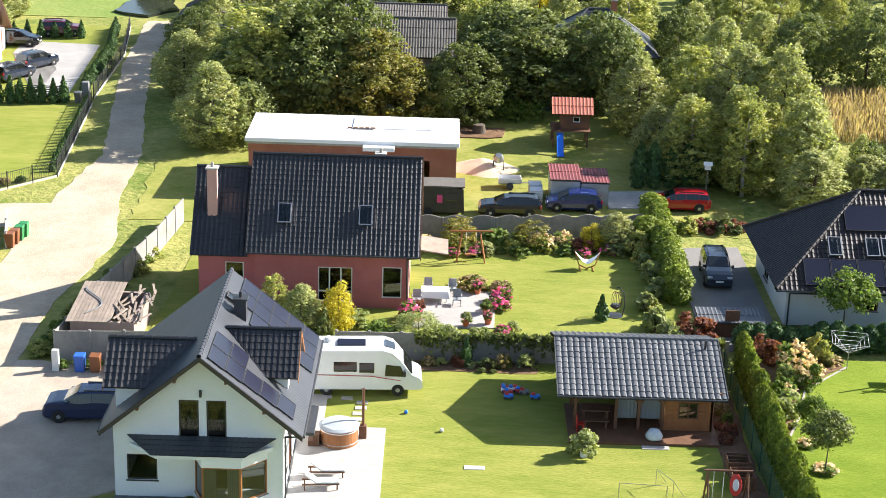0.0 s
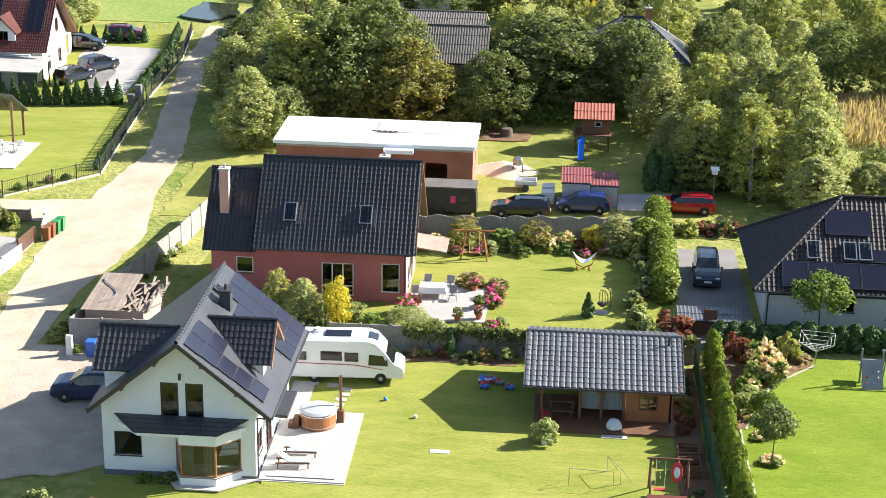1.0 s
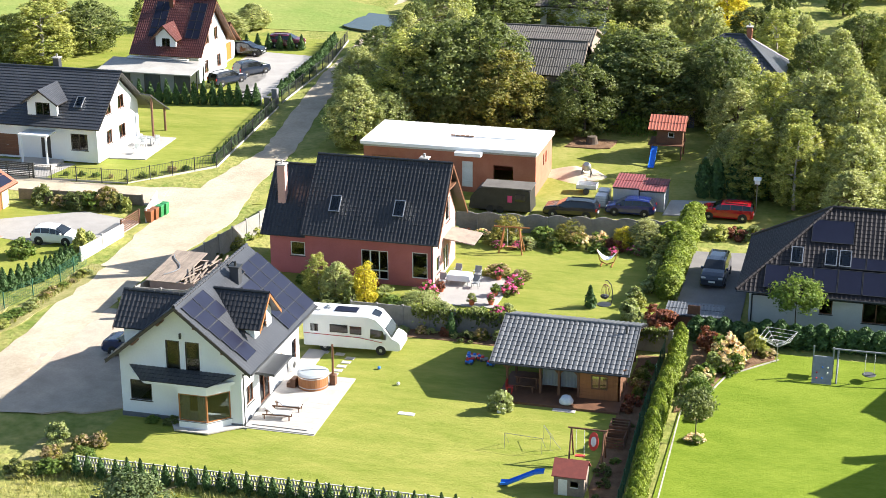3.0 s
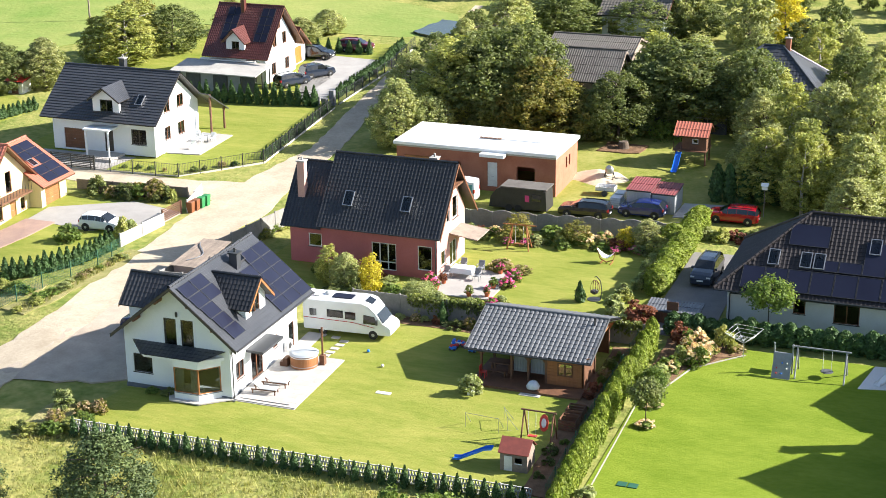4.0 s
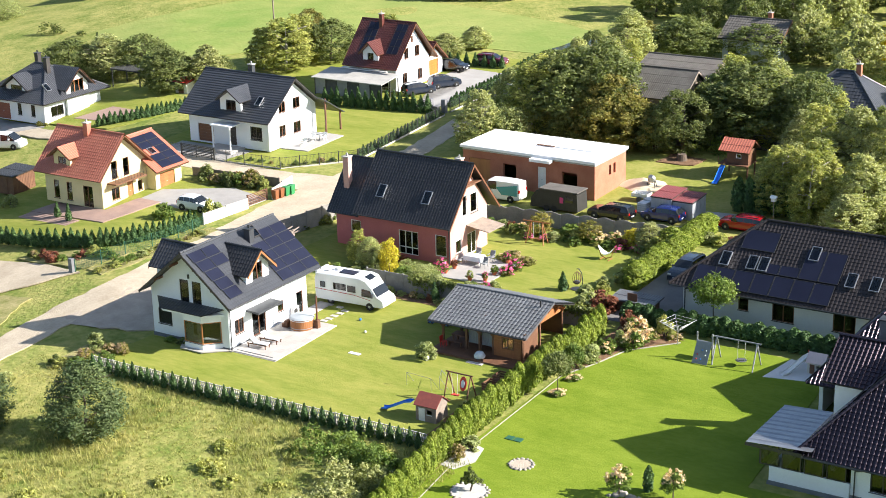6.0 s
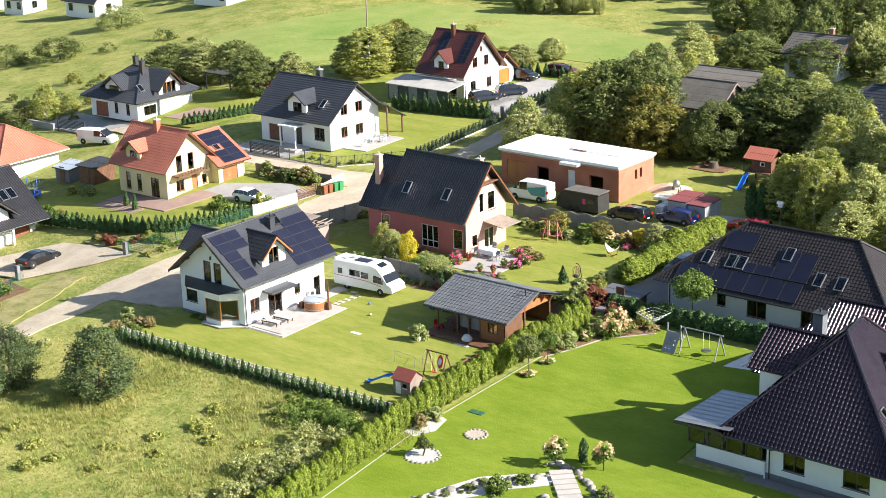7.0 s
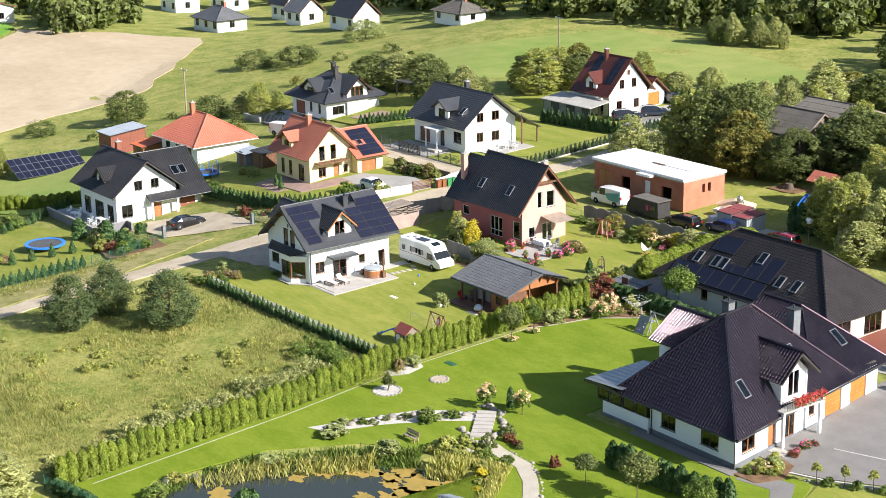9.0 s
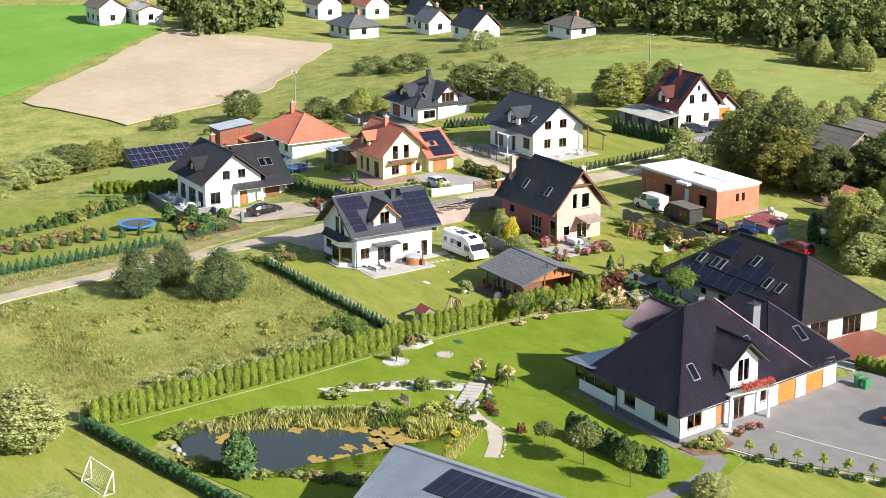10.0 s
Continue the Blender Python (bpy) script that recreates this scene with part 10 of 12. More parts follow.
def slide(x0, y0, x1, y1, top, material, label, w=0.5, frame=None, base=None):
    """A chute from (x1, y1) high down to (x0, y0), with sides and ladder."""
    z = G(x0, y0) if base is None else base
    r = thing("slide", (x0, y0, z), label, "slide")
    d = Vector((x1 - x0, y1 - y0, 0))
    s = Vector((-d.y, d.x, 0)).normalized() * w / 2
    prof = [(0, 0.12), (0.18, 0.16), (0.8, top * 0.9), (1.0, top)]
    m = Mesh()
    for t, h in prof:
        c = Vector((x0, y0, z + h)) + d * t
        m.v += [tuple(c - s + Vector((0, 0, 0.14))), tuple(c - s), tuple(c + s), tuple(c + s + Vector((0, 0, 0.14)))]
    m.f = [(4 * i + j, 4 * i + j + 1, 4 * i + j + 5, 4 * i + j + 4) for i in range(3) for j in range(3)]
    part("chute", m, material, r)
    if frame:
        e = Vector((x1, y1, z))
        f = Vector((x1, y1, z)) + d.normalized() * 0.5
        for k in (-1, 1):
            part("ladder_rail", Mesh().tube(f + s * k, e + s * k + Vector((0, 0, top + 0.35)), 0.035), frame, r)
        for k in range(4):
            c = f.lerp(e + Vector((0, 0, top)), (k + 0.6) / 4.4)
            part("rung", Mesh().tube(c - s, c + s, 0.025), frame, r)
    return r


slide(37.2, 16.0, 38.6, 18.4, 1.2, M_WHITEPLASTIC, "white plastic slide with red rails", frame=M_REDPL)
slide(13.0, -3.3, 15.6, -3.1, 1.1, M_BLUE, "bright blue plastic slide by playhouse", base=G(14, -3) + 0.0)


def cottage(x, y, w, d, h0, h1, wallm, roofm, label, rz=0.0, window_m=None):
    """A small gabled playhouse."""
    r = thing("playhouse", (0, 0, 0), label, "playhouse")
    for k, (p, q, top) in enumerate((((-w / 2, -d / 2), (w / 2, -d / 2), h0), ((w / 2, -d / 2 + 0.04), (w / 2, d / 2 - 0.04), [(0, h0), (d / 2 - 0.04, h1), (d - 0.08, h0)]), ((w / 2, d / 2), (-w / 2, d / 2), h0), ((-w / 2, d / 2 - 0.04), (-w / 2, -d / 2 + 0.04), [(0, h0), (d / 2 - 0.04, h1), (d - 0.08, h0)]))):
        wall(r, p, q, 0.0, top, [(w * 0.55, h0 * 0.45, w * 0.25, h0 * 0.3, "none")] if k == 0 else (), wallm, thick=0.04)
    for s in (-1, 1):
        m = Mesh()
        m.slab([(-w / 2 - 0.12, s * (d / 2 + 0.12), h0 - 0.08), (w / 2 + 0.12, s * (d / 2 + 0.12), h0 - 0.08), (w / 2 + 0.12, 0, h1 + 0.02), (-w / 2 - 0.12, 0, h1 + 0.02)], (0, 0, 0.05))
        part("roof", m, roofm, r)
    part("window_frame", Mesh().box(w * 0.04, -d / 2 - 0.02, h0 * 0.42, w * 0.31, -d / 2 - 0.005, h0 * 0.47), M_WHITEFRAME, r)
    part("door", Mesh().box(-w * 0.35, -d / 2 - 0.02, 0.02, -w * 0.05, -d / 2 - 0.004, h0 * 0.8), window_m or M_WOODBROWN, r)
    r.matrix_world = pose(x, y, G(x, y) + 0.02, 0, 0, rz)


M_MAROONR = mat("dull_red_felt", (0.28, 0.07, 0.05), (0.20, 0.05, 0.04), rough=0.8, scale=2)
M_PALEPINK = mat("pale_pink_plastic", (0.70, 0.55, 0.52), (0.62, 0.48, 0.46), rough=0.5)
cottage(39.4, 18.0, 1.3, 1.2, 1.0, 1.55, M_PALEC, M_PALEPINK, "small cream plastic playhouse with pink roof", 0.3)
cottage(17.2, -2.9, 1.8, 1.6, 1.3, 1.95, M_WOODOLD, M_MAROONR, "weathered wooden playhouse with dark red roof", 0.1, M_WHITEFRAME)


def a_swing():
    z = G(17.5, 0)
    r = thing("swing", (17.0, 1.0, z), "brown A-frame swing with red and white target", "swing")
    for x in (16.5, 18.5):
        for s in (-1, 1):
            part("leg", Mesh().tube((x, 0.6 + s * 0.9, z - 0.1), (x, 0.6, z + 2.3), 0.055), M_WOODBROWN, r)
    part("beam", Mesh().tube((16.3, 0.6, z + 2.3), (18.7, 0.6, z + 2.3), 0.06), M_WOODBROWN, r)
    for x in (16.8, 17.3):
        part("rope", Mesh().tube((x, 0.6, z + 2.3), (x, 0.6, z + 0.5), 0.015), M_WHITEPLASTIC, r)
    part("seat", Mesh().box(16.75, 0.45, z + 0.45, 17.35, 0.75, z + 0.5), M_REDPL, r)
    m = Mesh(Matrix.Translation((17.9, 0.45, z + 1.6)) @ Matrix.Rotation(1.35, 4, "X"))
    m.lathe(0, 0, [(0.42, -0.02), (0.45, 0), (0.42, 0.02)], 20, sx=0.7, sy=1.3)
    t = part("target", m, M_REDPL, r)
    m = Mesh(Matrix.Translation((17.9, 0.43, z + 1.6)) @ Matrix.Rotation(1.35, 4, "X"))
    m.lathe(0, 0, [(0.2, 0.02), (0.24, 0.03), (0.2, 0.045)], 20, sx=0.7, sy=1.3)
    part("bullseye", m, M_WHITEPLASTIC, t)


a_swing()


def goal(x0, y0, x1, y1, h, depth, label, r0=0.03, net=True, material=None):
    z = G(x0, y0)
    g = thing("goal", (x0, y0, z), label, "goal")
    m = material or M_WHITEPLASTIC
    a, b = Vector((x0, y0, z)), Vector((x1, y1, z))
    d = (b - a).normalized()
    n = Vector((-d.y, d.x, 0)) * depth
    up = Vector((0, 0, h))
    for p, q, name in ((a, a + up, "post"), (b, b + up, "post"), (a + up, b + up, "crossbar"), (a + n, b + n, "ground_bar"), (a, a + n, "side_bar"), (b, b + n, "side_bar"), (a + up, a + n, "stay"), (b + up, b + n, "stay")):
        part(name, Mesh().tube(p, q, r0, n=6), m, g)
    if net:
        k = Mesh()
        for i in range(1, 14):
            t = i / 14
            k.tube(a.lerp(b, t) + up, a.lerp(b, t) + n, 0.007, n=3, caps=False)
        for i in range(1, 8):
            t = i / 8
            k.tube((a + up).lerp(a + n, t), (b + up).lerp(b + n, t), 0.007, n=3, caps=False)
        part("net", k, M_WHITEPLASTIC, g)


goal(35.6, -46.8, 39.6, -46.2, 2.0, -1.0, "white football goal with net", 0.06)
goal(12.2, 1.2, 14.6, 1.0, 1.1, 0.9, "small metal goal frame on the lawn", 0.015, False, material=M_METAL)
goal(14.3, 3.0, 15.0, 1.6, 1.0, 0.7, "small tilted metal goal frame", 0.015, False, material=M_METAL)


def fire_ring(x, y, r, n, label, inner, bed):
    patch("fire_bed" if inner is M_NET else "pebble_bed", [(x + r * math.cos(2 * math.pi * i / 28), y + r * 0.95 * math.sin(2 * math.pi * i / 28)) for i in range(28)], 0.07, inner, label, bed, kind="")
    for i in range(n):
        a = 2 * math.pi * i / n
        rock(x + r * math.cos(a), y + r * 0.95 * math.sin(a), 0.17, group="stones of the ring", label="pale edging stone of the ring")


fire_ring(26.9, -6.3, 0.85, 16, "round fire place with ash", M_GRAVEL, "fire place")
fire_ring(25.8, -11.4, 1.3, 20, "round bed of white pebbles", M_PEBBLE, "pebble bed")
for dx, dy, h in ((0, 0, 1.7), (0.35, 0.25, 1.2), (-0.4, 0.1, 1.0)):
    bush("darkgreen", 25.8 + dx, -11.4 + dy, h * 0.5, 0.8, "cloud-pruned dark conifer tuft", z=G(25.8, -11.4) + h * 0.6)
solid("stem", Mesh().path([(25.8, -11.4, -0.4), (25.95, -11.3, 0.2), (25.8, -11.4, 0.9)], 0.06), M_BARK, "bent dark bonsai stem in white pebbles", "trunk")
patch("pebble_bed", [(21.9, -5.0), (23.4, -5.4), (23.9, -7.6), (23.0, -9.2), (21.9, -9.0)], 0.08, M_PEBBLE, "white pebble bed with grasses", "flower bed", wob=0.1, seed=74)
bush("spiky", 22.6, -6.2, 1.3, 1.5, "upright silvery yucca in pebble bed")
bush("rusty", 22.5, -7.7, 1.2, 1.1)
for k in range(2):
    level_patch("drain_lid", [(23.8 + k * 0.7, -3.4), (24.4 + k * 0.7, -3.4), (24.4 + k * 0.7, -2.8), (23.8 + k * 0.7, -2.8)], 0.03 * -3 + 0.08, M_GREENWIRE, "green plastic lid in the lawn", "lid", th=0.06)


def standard(x, y, kind, h, r, label, stem=0.05):
    """A round head on a bare stem."""
    ob = bush(kind, x, y, r, r, label, z=G(x, y) + h - r * 0.6)
    m = Mesh().tube((0, 0, -(h - r * 0.6) / r - 0.0), (0, 0, 0.5), stem / r, n=6)
    st = part("stem", m, M_BARK, None)
    st.parent = ob
    return ob


standard(35.0, -7.2, "hydrangea", 1.7, 1.5, "hydrangea standard with faded pink heads")
standard(38.4, -6.0, "hydrangea", 1.7, 1.5, "hydrangea standard with faded pink heads")
thuja("dark", 36.4, -5.7, 2.0, 0.6, "thin dark columnar thuja", "")
for i in range(7):
    t = i / 6
    x, y = 36.1 + 3.4 * t, -8.1 - 3.4 * t
    d = Vector((1, -1, 0)).normalized() * 0.32
    s = Vector((1, 1, 0)).normalized() * 0.85
    c = Vector((x, y, G(x, y)))
    m = Mesh()
    m.slab([c - d - s, c + d - s, c + d + s, c - d + s], (0, 0, 0.2))
    solid("step", m, M_SLAB, "pale stone garden step", "step", "stone garden steps")
patch("garden_path", strip([(40.2, -11.8), (43.0, -12.4), (46.4, -12.6), (49.0, -14.0), (51.4, -16.0)], 1.3), 0.07, M_PALEGRAVEL, "pale gravel garden path", "path", wob=0.08, seed=75)
rocks([(43, -11.6), (46.4, -11.7), (49.6, -13.4), (52.2, -15.6)], 18, 0.16, spread=0.1, group="stones along the path")
bushes([(40.6, -9.6), (44.0, -10.8)], 4, ["green", "redbush", "darkgreen"], 0.8, 1.0, 0.3, 56)
bush("redbush", 48.2, -10.8, 1.1, 1.0)


def bench(x, y, rz):
    r = thing("bench", (0, 0, 0), "grey weathered wooden garden bench", "bench")
    for k in range(4):
        part("seat_slat", Mesh().box(-0.8, -0.2 + 0.12 * k, 0.42, 0.8, -0.1 + 0.12 * k, 0.46), M_WOODOLD, r)
    for k in range(3):
        part("back_slat", Mesh().box(-0.8, 0.28, 0.55 + 0.14 * k, 0.8, 0.32, 0.65 + 0.14 * k), M_WOODOLD, r)
    for s in (-0.7, 0.7):
        part("leg", Mesh().box(s - 0.04, -0.2, 0, s + 0.04, -0.12, 0.42), M_WOODOLD, r)
        part("leg", Mesh().box(s - 0.04, 0.24, 0, s + 0.04, 0.32, 0.95), M_WOODOLD, r)
    r.matrix_world = pose(x, y, G(x, y), 0, 0, rz)


bench(36.2, -16.4, 0.9)
wire_fence([(24.2, -44.0), (37, -41.4), (50, -39.0), (60, -36.6)], 1.4, M_GREENWIRE, "green wire fence by the playing grass")
wire_fence([(19.9, 17.0), (20.0, 5), (20.4, -7.4)], 1.5, M_GREENWIRE, "dark green wire fence beside hedge")


def pond_building():
    z = G(62, -26) - 0.3
    h = thing("outbuilding", (62, -26, z), "white outbuilding with grey ribbed sheet roof", "outbuilding")
    u, w = Vector((0.944, 0.33, 0)), Vector((0.61, -0.79, 0))
    c0 = Vector((55.3, -27.8, 0))
    at = lambda s, t, zz: (c0.x + u.x * s + w.x * t, c0.y + u.y * s + w.y * t, zz)
    L, W, b = 16.0, 8.2, -2.4
    for p, q in (((0.5, b + 0.4), (L, b + 0.4)), ((0.5, W - 0.6), (L, W - 0.6)), ((0.5, b + 0.4), (0.5, W - 0.6)), ((L, b + 0.4), (L, W - 0.6))):
        m = Mesh()
        a, e = at(*p, z), at(*q, z)
        m.slab([a, e, (e[0], e[1], 3.2), (a[0], a[1], 3.2)], (0.12, 0.1, 0))
        part("wall", m, M_WHITE, h)
    roof_plane(h, at(0, W, 3.3), at(L + 0.6, W, 3.3), at(L + 0.6, 0, 4.6), at(0, 0, 4.6), M_ROOF_SHEET, tile=0.3, course=20, amp=0.045, step=0)
    roof_plane(h, at(L + 0.6, b, 3.7), at(0, b, 3.7), at(0, 0, 4.6), at(L + 0.6, 0, 4.6), M_ROOF_SHEET, tile=0.3, course=20, amp=0.045, step=0)
    ridge(h, at(0, 0, 4.65), at(L + 0.6, 0, 4.65), M_ROOF_SHEET)
    up = Vector(at(0, 0, 4.6)) - Vector(at(0, W, 3.3))
    up = (up - u * up.dot(u)).normalized()
    for i in range(9):
        for j in range(2):
            slope_frame(h, Vector(at(5.4 + 1.15 * i, 4.0, 3.966)) + up * (1.75 * j - 0.3), u, up, 1.12, 1.7, M_DARKMETAL, M_SOLAR, "solar_panel", bar=0.03, th=0.05, n_lift=0.1)


M_ROOF_SHEET = mat("grey_ribbed_sheet", (0.22, 0.25, 0.29), (0.17, 0.19, 0.22), rough=0.4, metal=0.3, scale=0.4, fine=4)
pond_building()

# ---------------------------------------------------------------- before the plum house
patch("lawn", [(66.0, -2.2), (66.0, -13), (90, -16), (90, 12.5), (73.4, 6.6), (64.6, 1.8)], 0.045, M_LAWN, "bright green lawn beside the paved court", "lawn")
patch("pavement", strip([(59.4, -1.0), (63.0, -0.4), (64.8, -2.8), (65.8, -6.6), (66.4, -12)], [2.0, 2.2, 1.6, 1.4, 1.4]), 0.055, M_PAVER, "grey paved garden walk", "pavement")
kerb([(61.4, 1.9), (64.3, 2.9), (73.2, 7.6), (90, 17)], "white kerb round the paved court", material=M_PEBBLE, w=0.2)
kerb([(61.0, 8.0), (66.0, 9.6), (80, 14.5), (90, 18)], "white line of paving stones", material=M_PEBBLE, w=0.15, h=0.065)
patch("flower_bed", [(58.9, -1.6), (61.2, -1.4), (62.2, 0.8), (61.0, 3.2), (59.0, 3.6)], 0.1, M_MULCH, "front bed with shrubs and flowers", "flower bed", wob=0.1, seed=76)
bushes([(59.6, -0.6), (60.8, 0.8), (59.8, 2.8)], 8, ["green", "palegreen", "hydrangea", "lime"], 0.9, 1.1, 0.3, 57)
bushes([(59.6, 3.8), (59.4, 8.0)], 4, ["redbush", "pink"], 0.6, 0.9, 0.2, 58)
for i in range(6):
    x, y = 64.2 + 1.9 * i, 2.1 + 1.05 * i
    standard(x, y, "lime", 1.5, 0.75, "small round-headed garden tree on thin stem", 0.03)
    bush("green", x + 0.95, y + 0.35, 0.75, 0.95, "small clipped round green bush")
rocks([(63, 1.6), (74, 7.6)], 22, 0.12, spread=0.2, group="stones along the court", material=M_PEBBLE)
thuja_row("hedge", [(53.4, 25.2), (62, 27.6), (72, 30)], 0.8, 1.4, 1.1, "clipped green hedge thuja", "hedge by the paved court")
patch("terrace", [(46.4, 24.4), (53.2, 26.0), (52.4, 33.6), (46.4, 33.6)], 0.25, M_REDBROWN, "red-brown deck of the long house", "terrace", skirt=0.4)
patch("patio", [(45.8, 22.4), (54, 24.0), (53.4, 25.8), (46, 24.2)], 0.06, M_PALEPAVE, "pale paving beside the hedge", "pavement")


# ---------------------------------------------------------------- garden of the salmon house
patch("terrace", [(1.3, 22.4), (6.4, 22.6), (6.6, 28.6), (1.3, 28.6)], 0.1, M_PALEPAVE, "pale paved terrace with pots and flowers", "terrace")
garden_table(2.6, 26.9, G(2, 27) + 0.101, 1.7, 1.0, M_WHITEPLASTIC, "table under white cloth on the terrace")
cl = Mesh()
cl.frustum([(1.62, 26.3), (3.58, 26.3), (3.58, 27.5), (1.62, 27.5)], G(2, 27) + 0.42, [(1.72, 26.37), (3.48, 26.37), (3.48, 27.43), (1.72, 27.43)], G(2, 27) + 0.862)
solid("tablecloth", cl, M_WHITE, "white cloth hanging over garden table", "tablecloth")
for x, y, r in ((1.3, 26.0, 1.2), (3.9, 26.2, -1.0), (2.0, 28.1, 0.2), (3.6, 28.0, 0.1)):
    garden_chair(x + 0.15, y, G(x, y) + 0.101, r, M_WOODGREY, "grey garden chair beside the table")


def pot(x, y, kind, h, w, label, z=0.1):
    zz = G(x, y) + z
    r = thing("plant_pot", (x, y, zz), label, "plant pot")
    part("pot", Mesh().lathe(x, y, [(0.16, zz), (0.24, zz + 0.32), (0.27, zz + 0.36), (0.22, zz + 0.36)], 14), M_TERRA, r)
    bush(kind, x, y, h, w, "", z=zz + 0.33)


for x, y, k in ((1.6, 23.4, "pink"), (6.0, 23.2, "pink"), (5.9, 25.0, "green"), (1.7, 24.8, "redbush"), (5.4, 28.2, "pink"), (4.6, 22.8, "palegreen")):
    pot(x, y, k, 0.6, 0.7, "terracotta pot on the paved terrace")
bush("pink", 1.0, 23.6, 1.3, 1.5)
bush("pink", 7.0, 27.0, 1.1, 1.4)
bush("pink", 6.8, 25.6, 0.9, 1.2)
bush("rusty", 5.2, 29.4, 0.8, 2.2)
bush("rusty", 7.0, 29.0, 0.7, 1.6)
tree("gold", -3.3, 21.4, 3.5, 1.6, "bright yellow autumn shrub by house")
tree("willow", -5.6, 21.6, 3.1, 2.2, "tall yellow-green garden shrub by house")
tree("birch", -7.4, 22.4, 3.3, 1.9, "tall leafy garden shrub by house")
bush("darkgreen", -4.2, 20.2, 2.0, 1.0, "small dark conical garden conifer")
bush("palegreen", -2.2, 22.6, 1.0, 1.6)
bush("green", -0.6, 19.8, 1.5, 2.2)
tree("grey", 1.7, 19.6, 2.4, 2.4, "pale silvery garden shrub by wall")
bush("palegreen", 3.6, 19.0, 1.6, 2.0)
bushes([(-9.6, 19.4), (-1, 19.2), (4.8, 19.4)], 10, ["green", "lime", "darkgreen", "green"], 0.9, 1.5, 0.5, 61)
bushes([(-9.6, 24.2), (-3, 24.2)], 5, ["green", "redbush", "palegreen"], 0.7, 1.0, 0.3, 62)
bushes([(4.6, 21.6), (8.2, 22.2)], 4, ["green", "palegreen", "pink"], 0.6, 1.0, 0.3, 63)
bushes([(-2.0, 36.6), (5, 36.8), (17.2, 37.8)], 24, ["green", "lime", "palegreen", "darkgreen", "hydrangea", "green", "redbush"], 0.95, 1.5, 0.8, 64)
bushes([(3.0, 35.4), (16, 36.4)], 10, ["green", "lime", "pink", "palegreen"], 0.7, 1.3, 0.6, 65)
bushes([(17.2, 38), (17.0, 30), (16.6, 24), (17.8, 19.6)], 14, ["green", "palegreen", "spiky", "darkgreen", "lime"], 1.3, 1.5, 0.5, 66)
bush("redbush", 18.6, 21.8, 2.0, 2.6)
bush("redbush", 19.4, 19.6, 1.6, 1.8)
bush("spiky", 16.4, 22.8, 1.8, 1.7)
tree("apple", 4.2, 36.6, 2.3, 1.8, "small weeping garden tree behind the wall")
tree("apple", 9.4, 37.0, 2.1, 1.7, "small weeping garden tree behind the wall")
tree("gold", 13.6, 37.4, 2.0, 1.4)
tree("willow", 15.4, 37.8, 2.7, 2.4, "silvery garden willow by the wall")
thuja("hedge", 17.6, 38.0, 2.4, 2.2, "large bright green garden conifer", "")
thuja("cone", 13.3, 24.6, 1.6, 0.9, "small green garden conifer on the lawn", "")


def arbor(x, y):
    z = G(x, y)
    r = thing("arbor", (x, y, z), "rustic wooden arbor of crossed poles", "arbor")
    for dx, dy in ((-1.0, -0.5), (1.0, -0.5), (-1.0, 0.5), (1.0, 0.5)):
        part("leg", Mesh().tube((x + dx, y + dy, z - 0.1), (x + dx * 0.6, y, z + 2.2), 0.06), M_WOOD, r)
    part("beam", Mesh().tube((x - 1.5, y, z + 2.15), (x + 1.5, y, z + 2.2), 0.06), M_WOOD, r)
    for s in (-0.35, 0.35):
        part("rope", Mesh().tube((x + s, y, z + 2.15), (x + s, y, z + 0.5), 0.014), M_WHITEPLASTIC, r)
    part("seat", Mesh().box(x - 0.4, y - 0.15, z + 0.46, x + 0.4, y + 0.15, z + 0.5), M_WOOD, r)


arbor(5.0, 34.4)


def hammock(x, y):
    z = G(x, y)
    r = thing("hammock", (x, y, z), "white hammock on curved wooden stand", "hammock")
    m = Mesh()
    m.path([(x - 1.4, y, z + 1.2), (x - 0.9, y, z + 0.3), (x, y, z + 0.08), (x + 0.9, y, z + 0.3), (x + 1.4, y, z + 1.2)], 0.05)
    part("stand", m, M_WOOD, r)
    for s in (-0.7, 0.7):
        part("foot", Mesh().box(x + s - 0.05, y - 0.6, z, x + s + 0.05, y + 0.6, z + 0.08), M_WOOD, r)
    c = Mesh()
    n = 10
    for i in range(n + 1):
        t = i / n
        xx, zz, w = x - 1.35 + 2.7 * t, z + 1.15 - 0.75 * math.sin(math.pi * t), 0.06 + 0.5 * math.sin(math.pi * t)
        c.v += [(xx, y - w, zz + 0.12 * math.sin(math.pi * t)), (xx, y, zz), (xx, y + w, zz + 0.12 * math.sin(math.pi * t))]
    c.f = [(3 * i + j, 3 * i + j + 1, 3 * i + j + 4, 3 * i + j + 3) for i in range(n) for j in range(2)]
    part("cloth", c, M_WHITE, r)
    r.scale = (0.62, 0.8, 1.1)


hammock(13.0, 33.4)


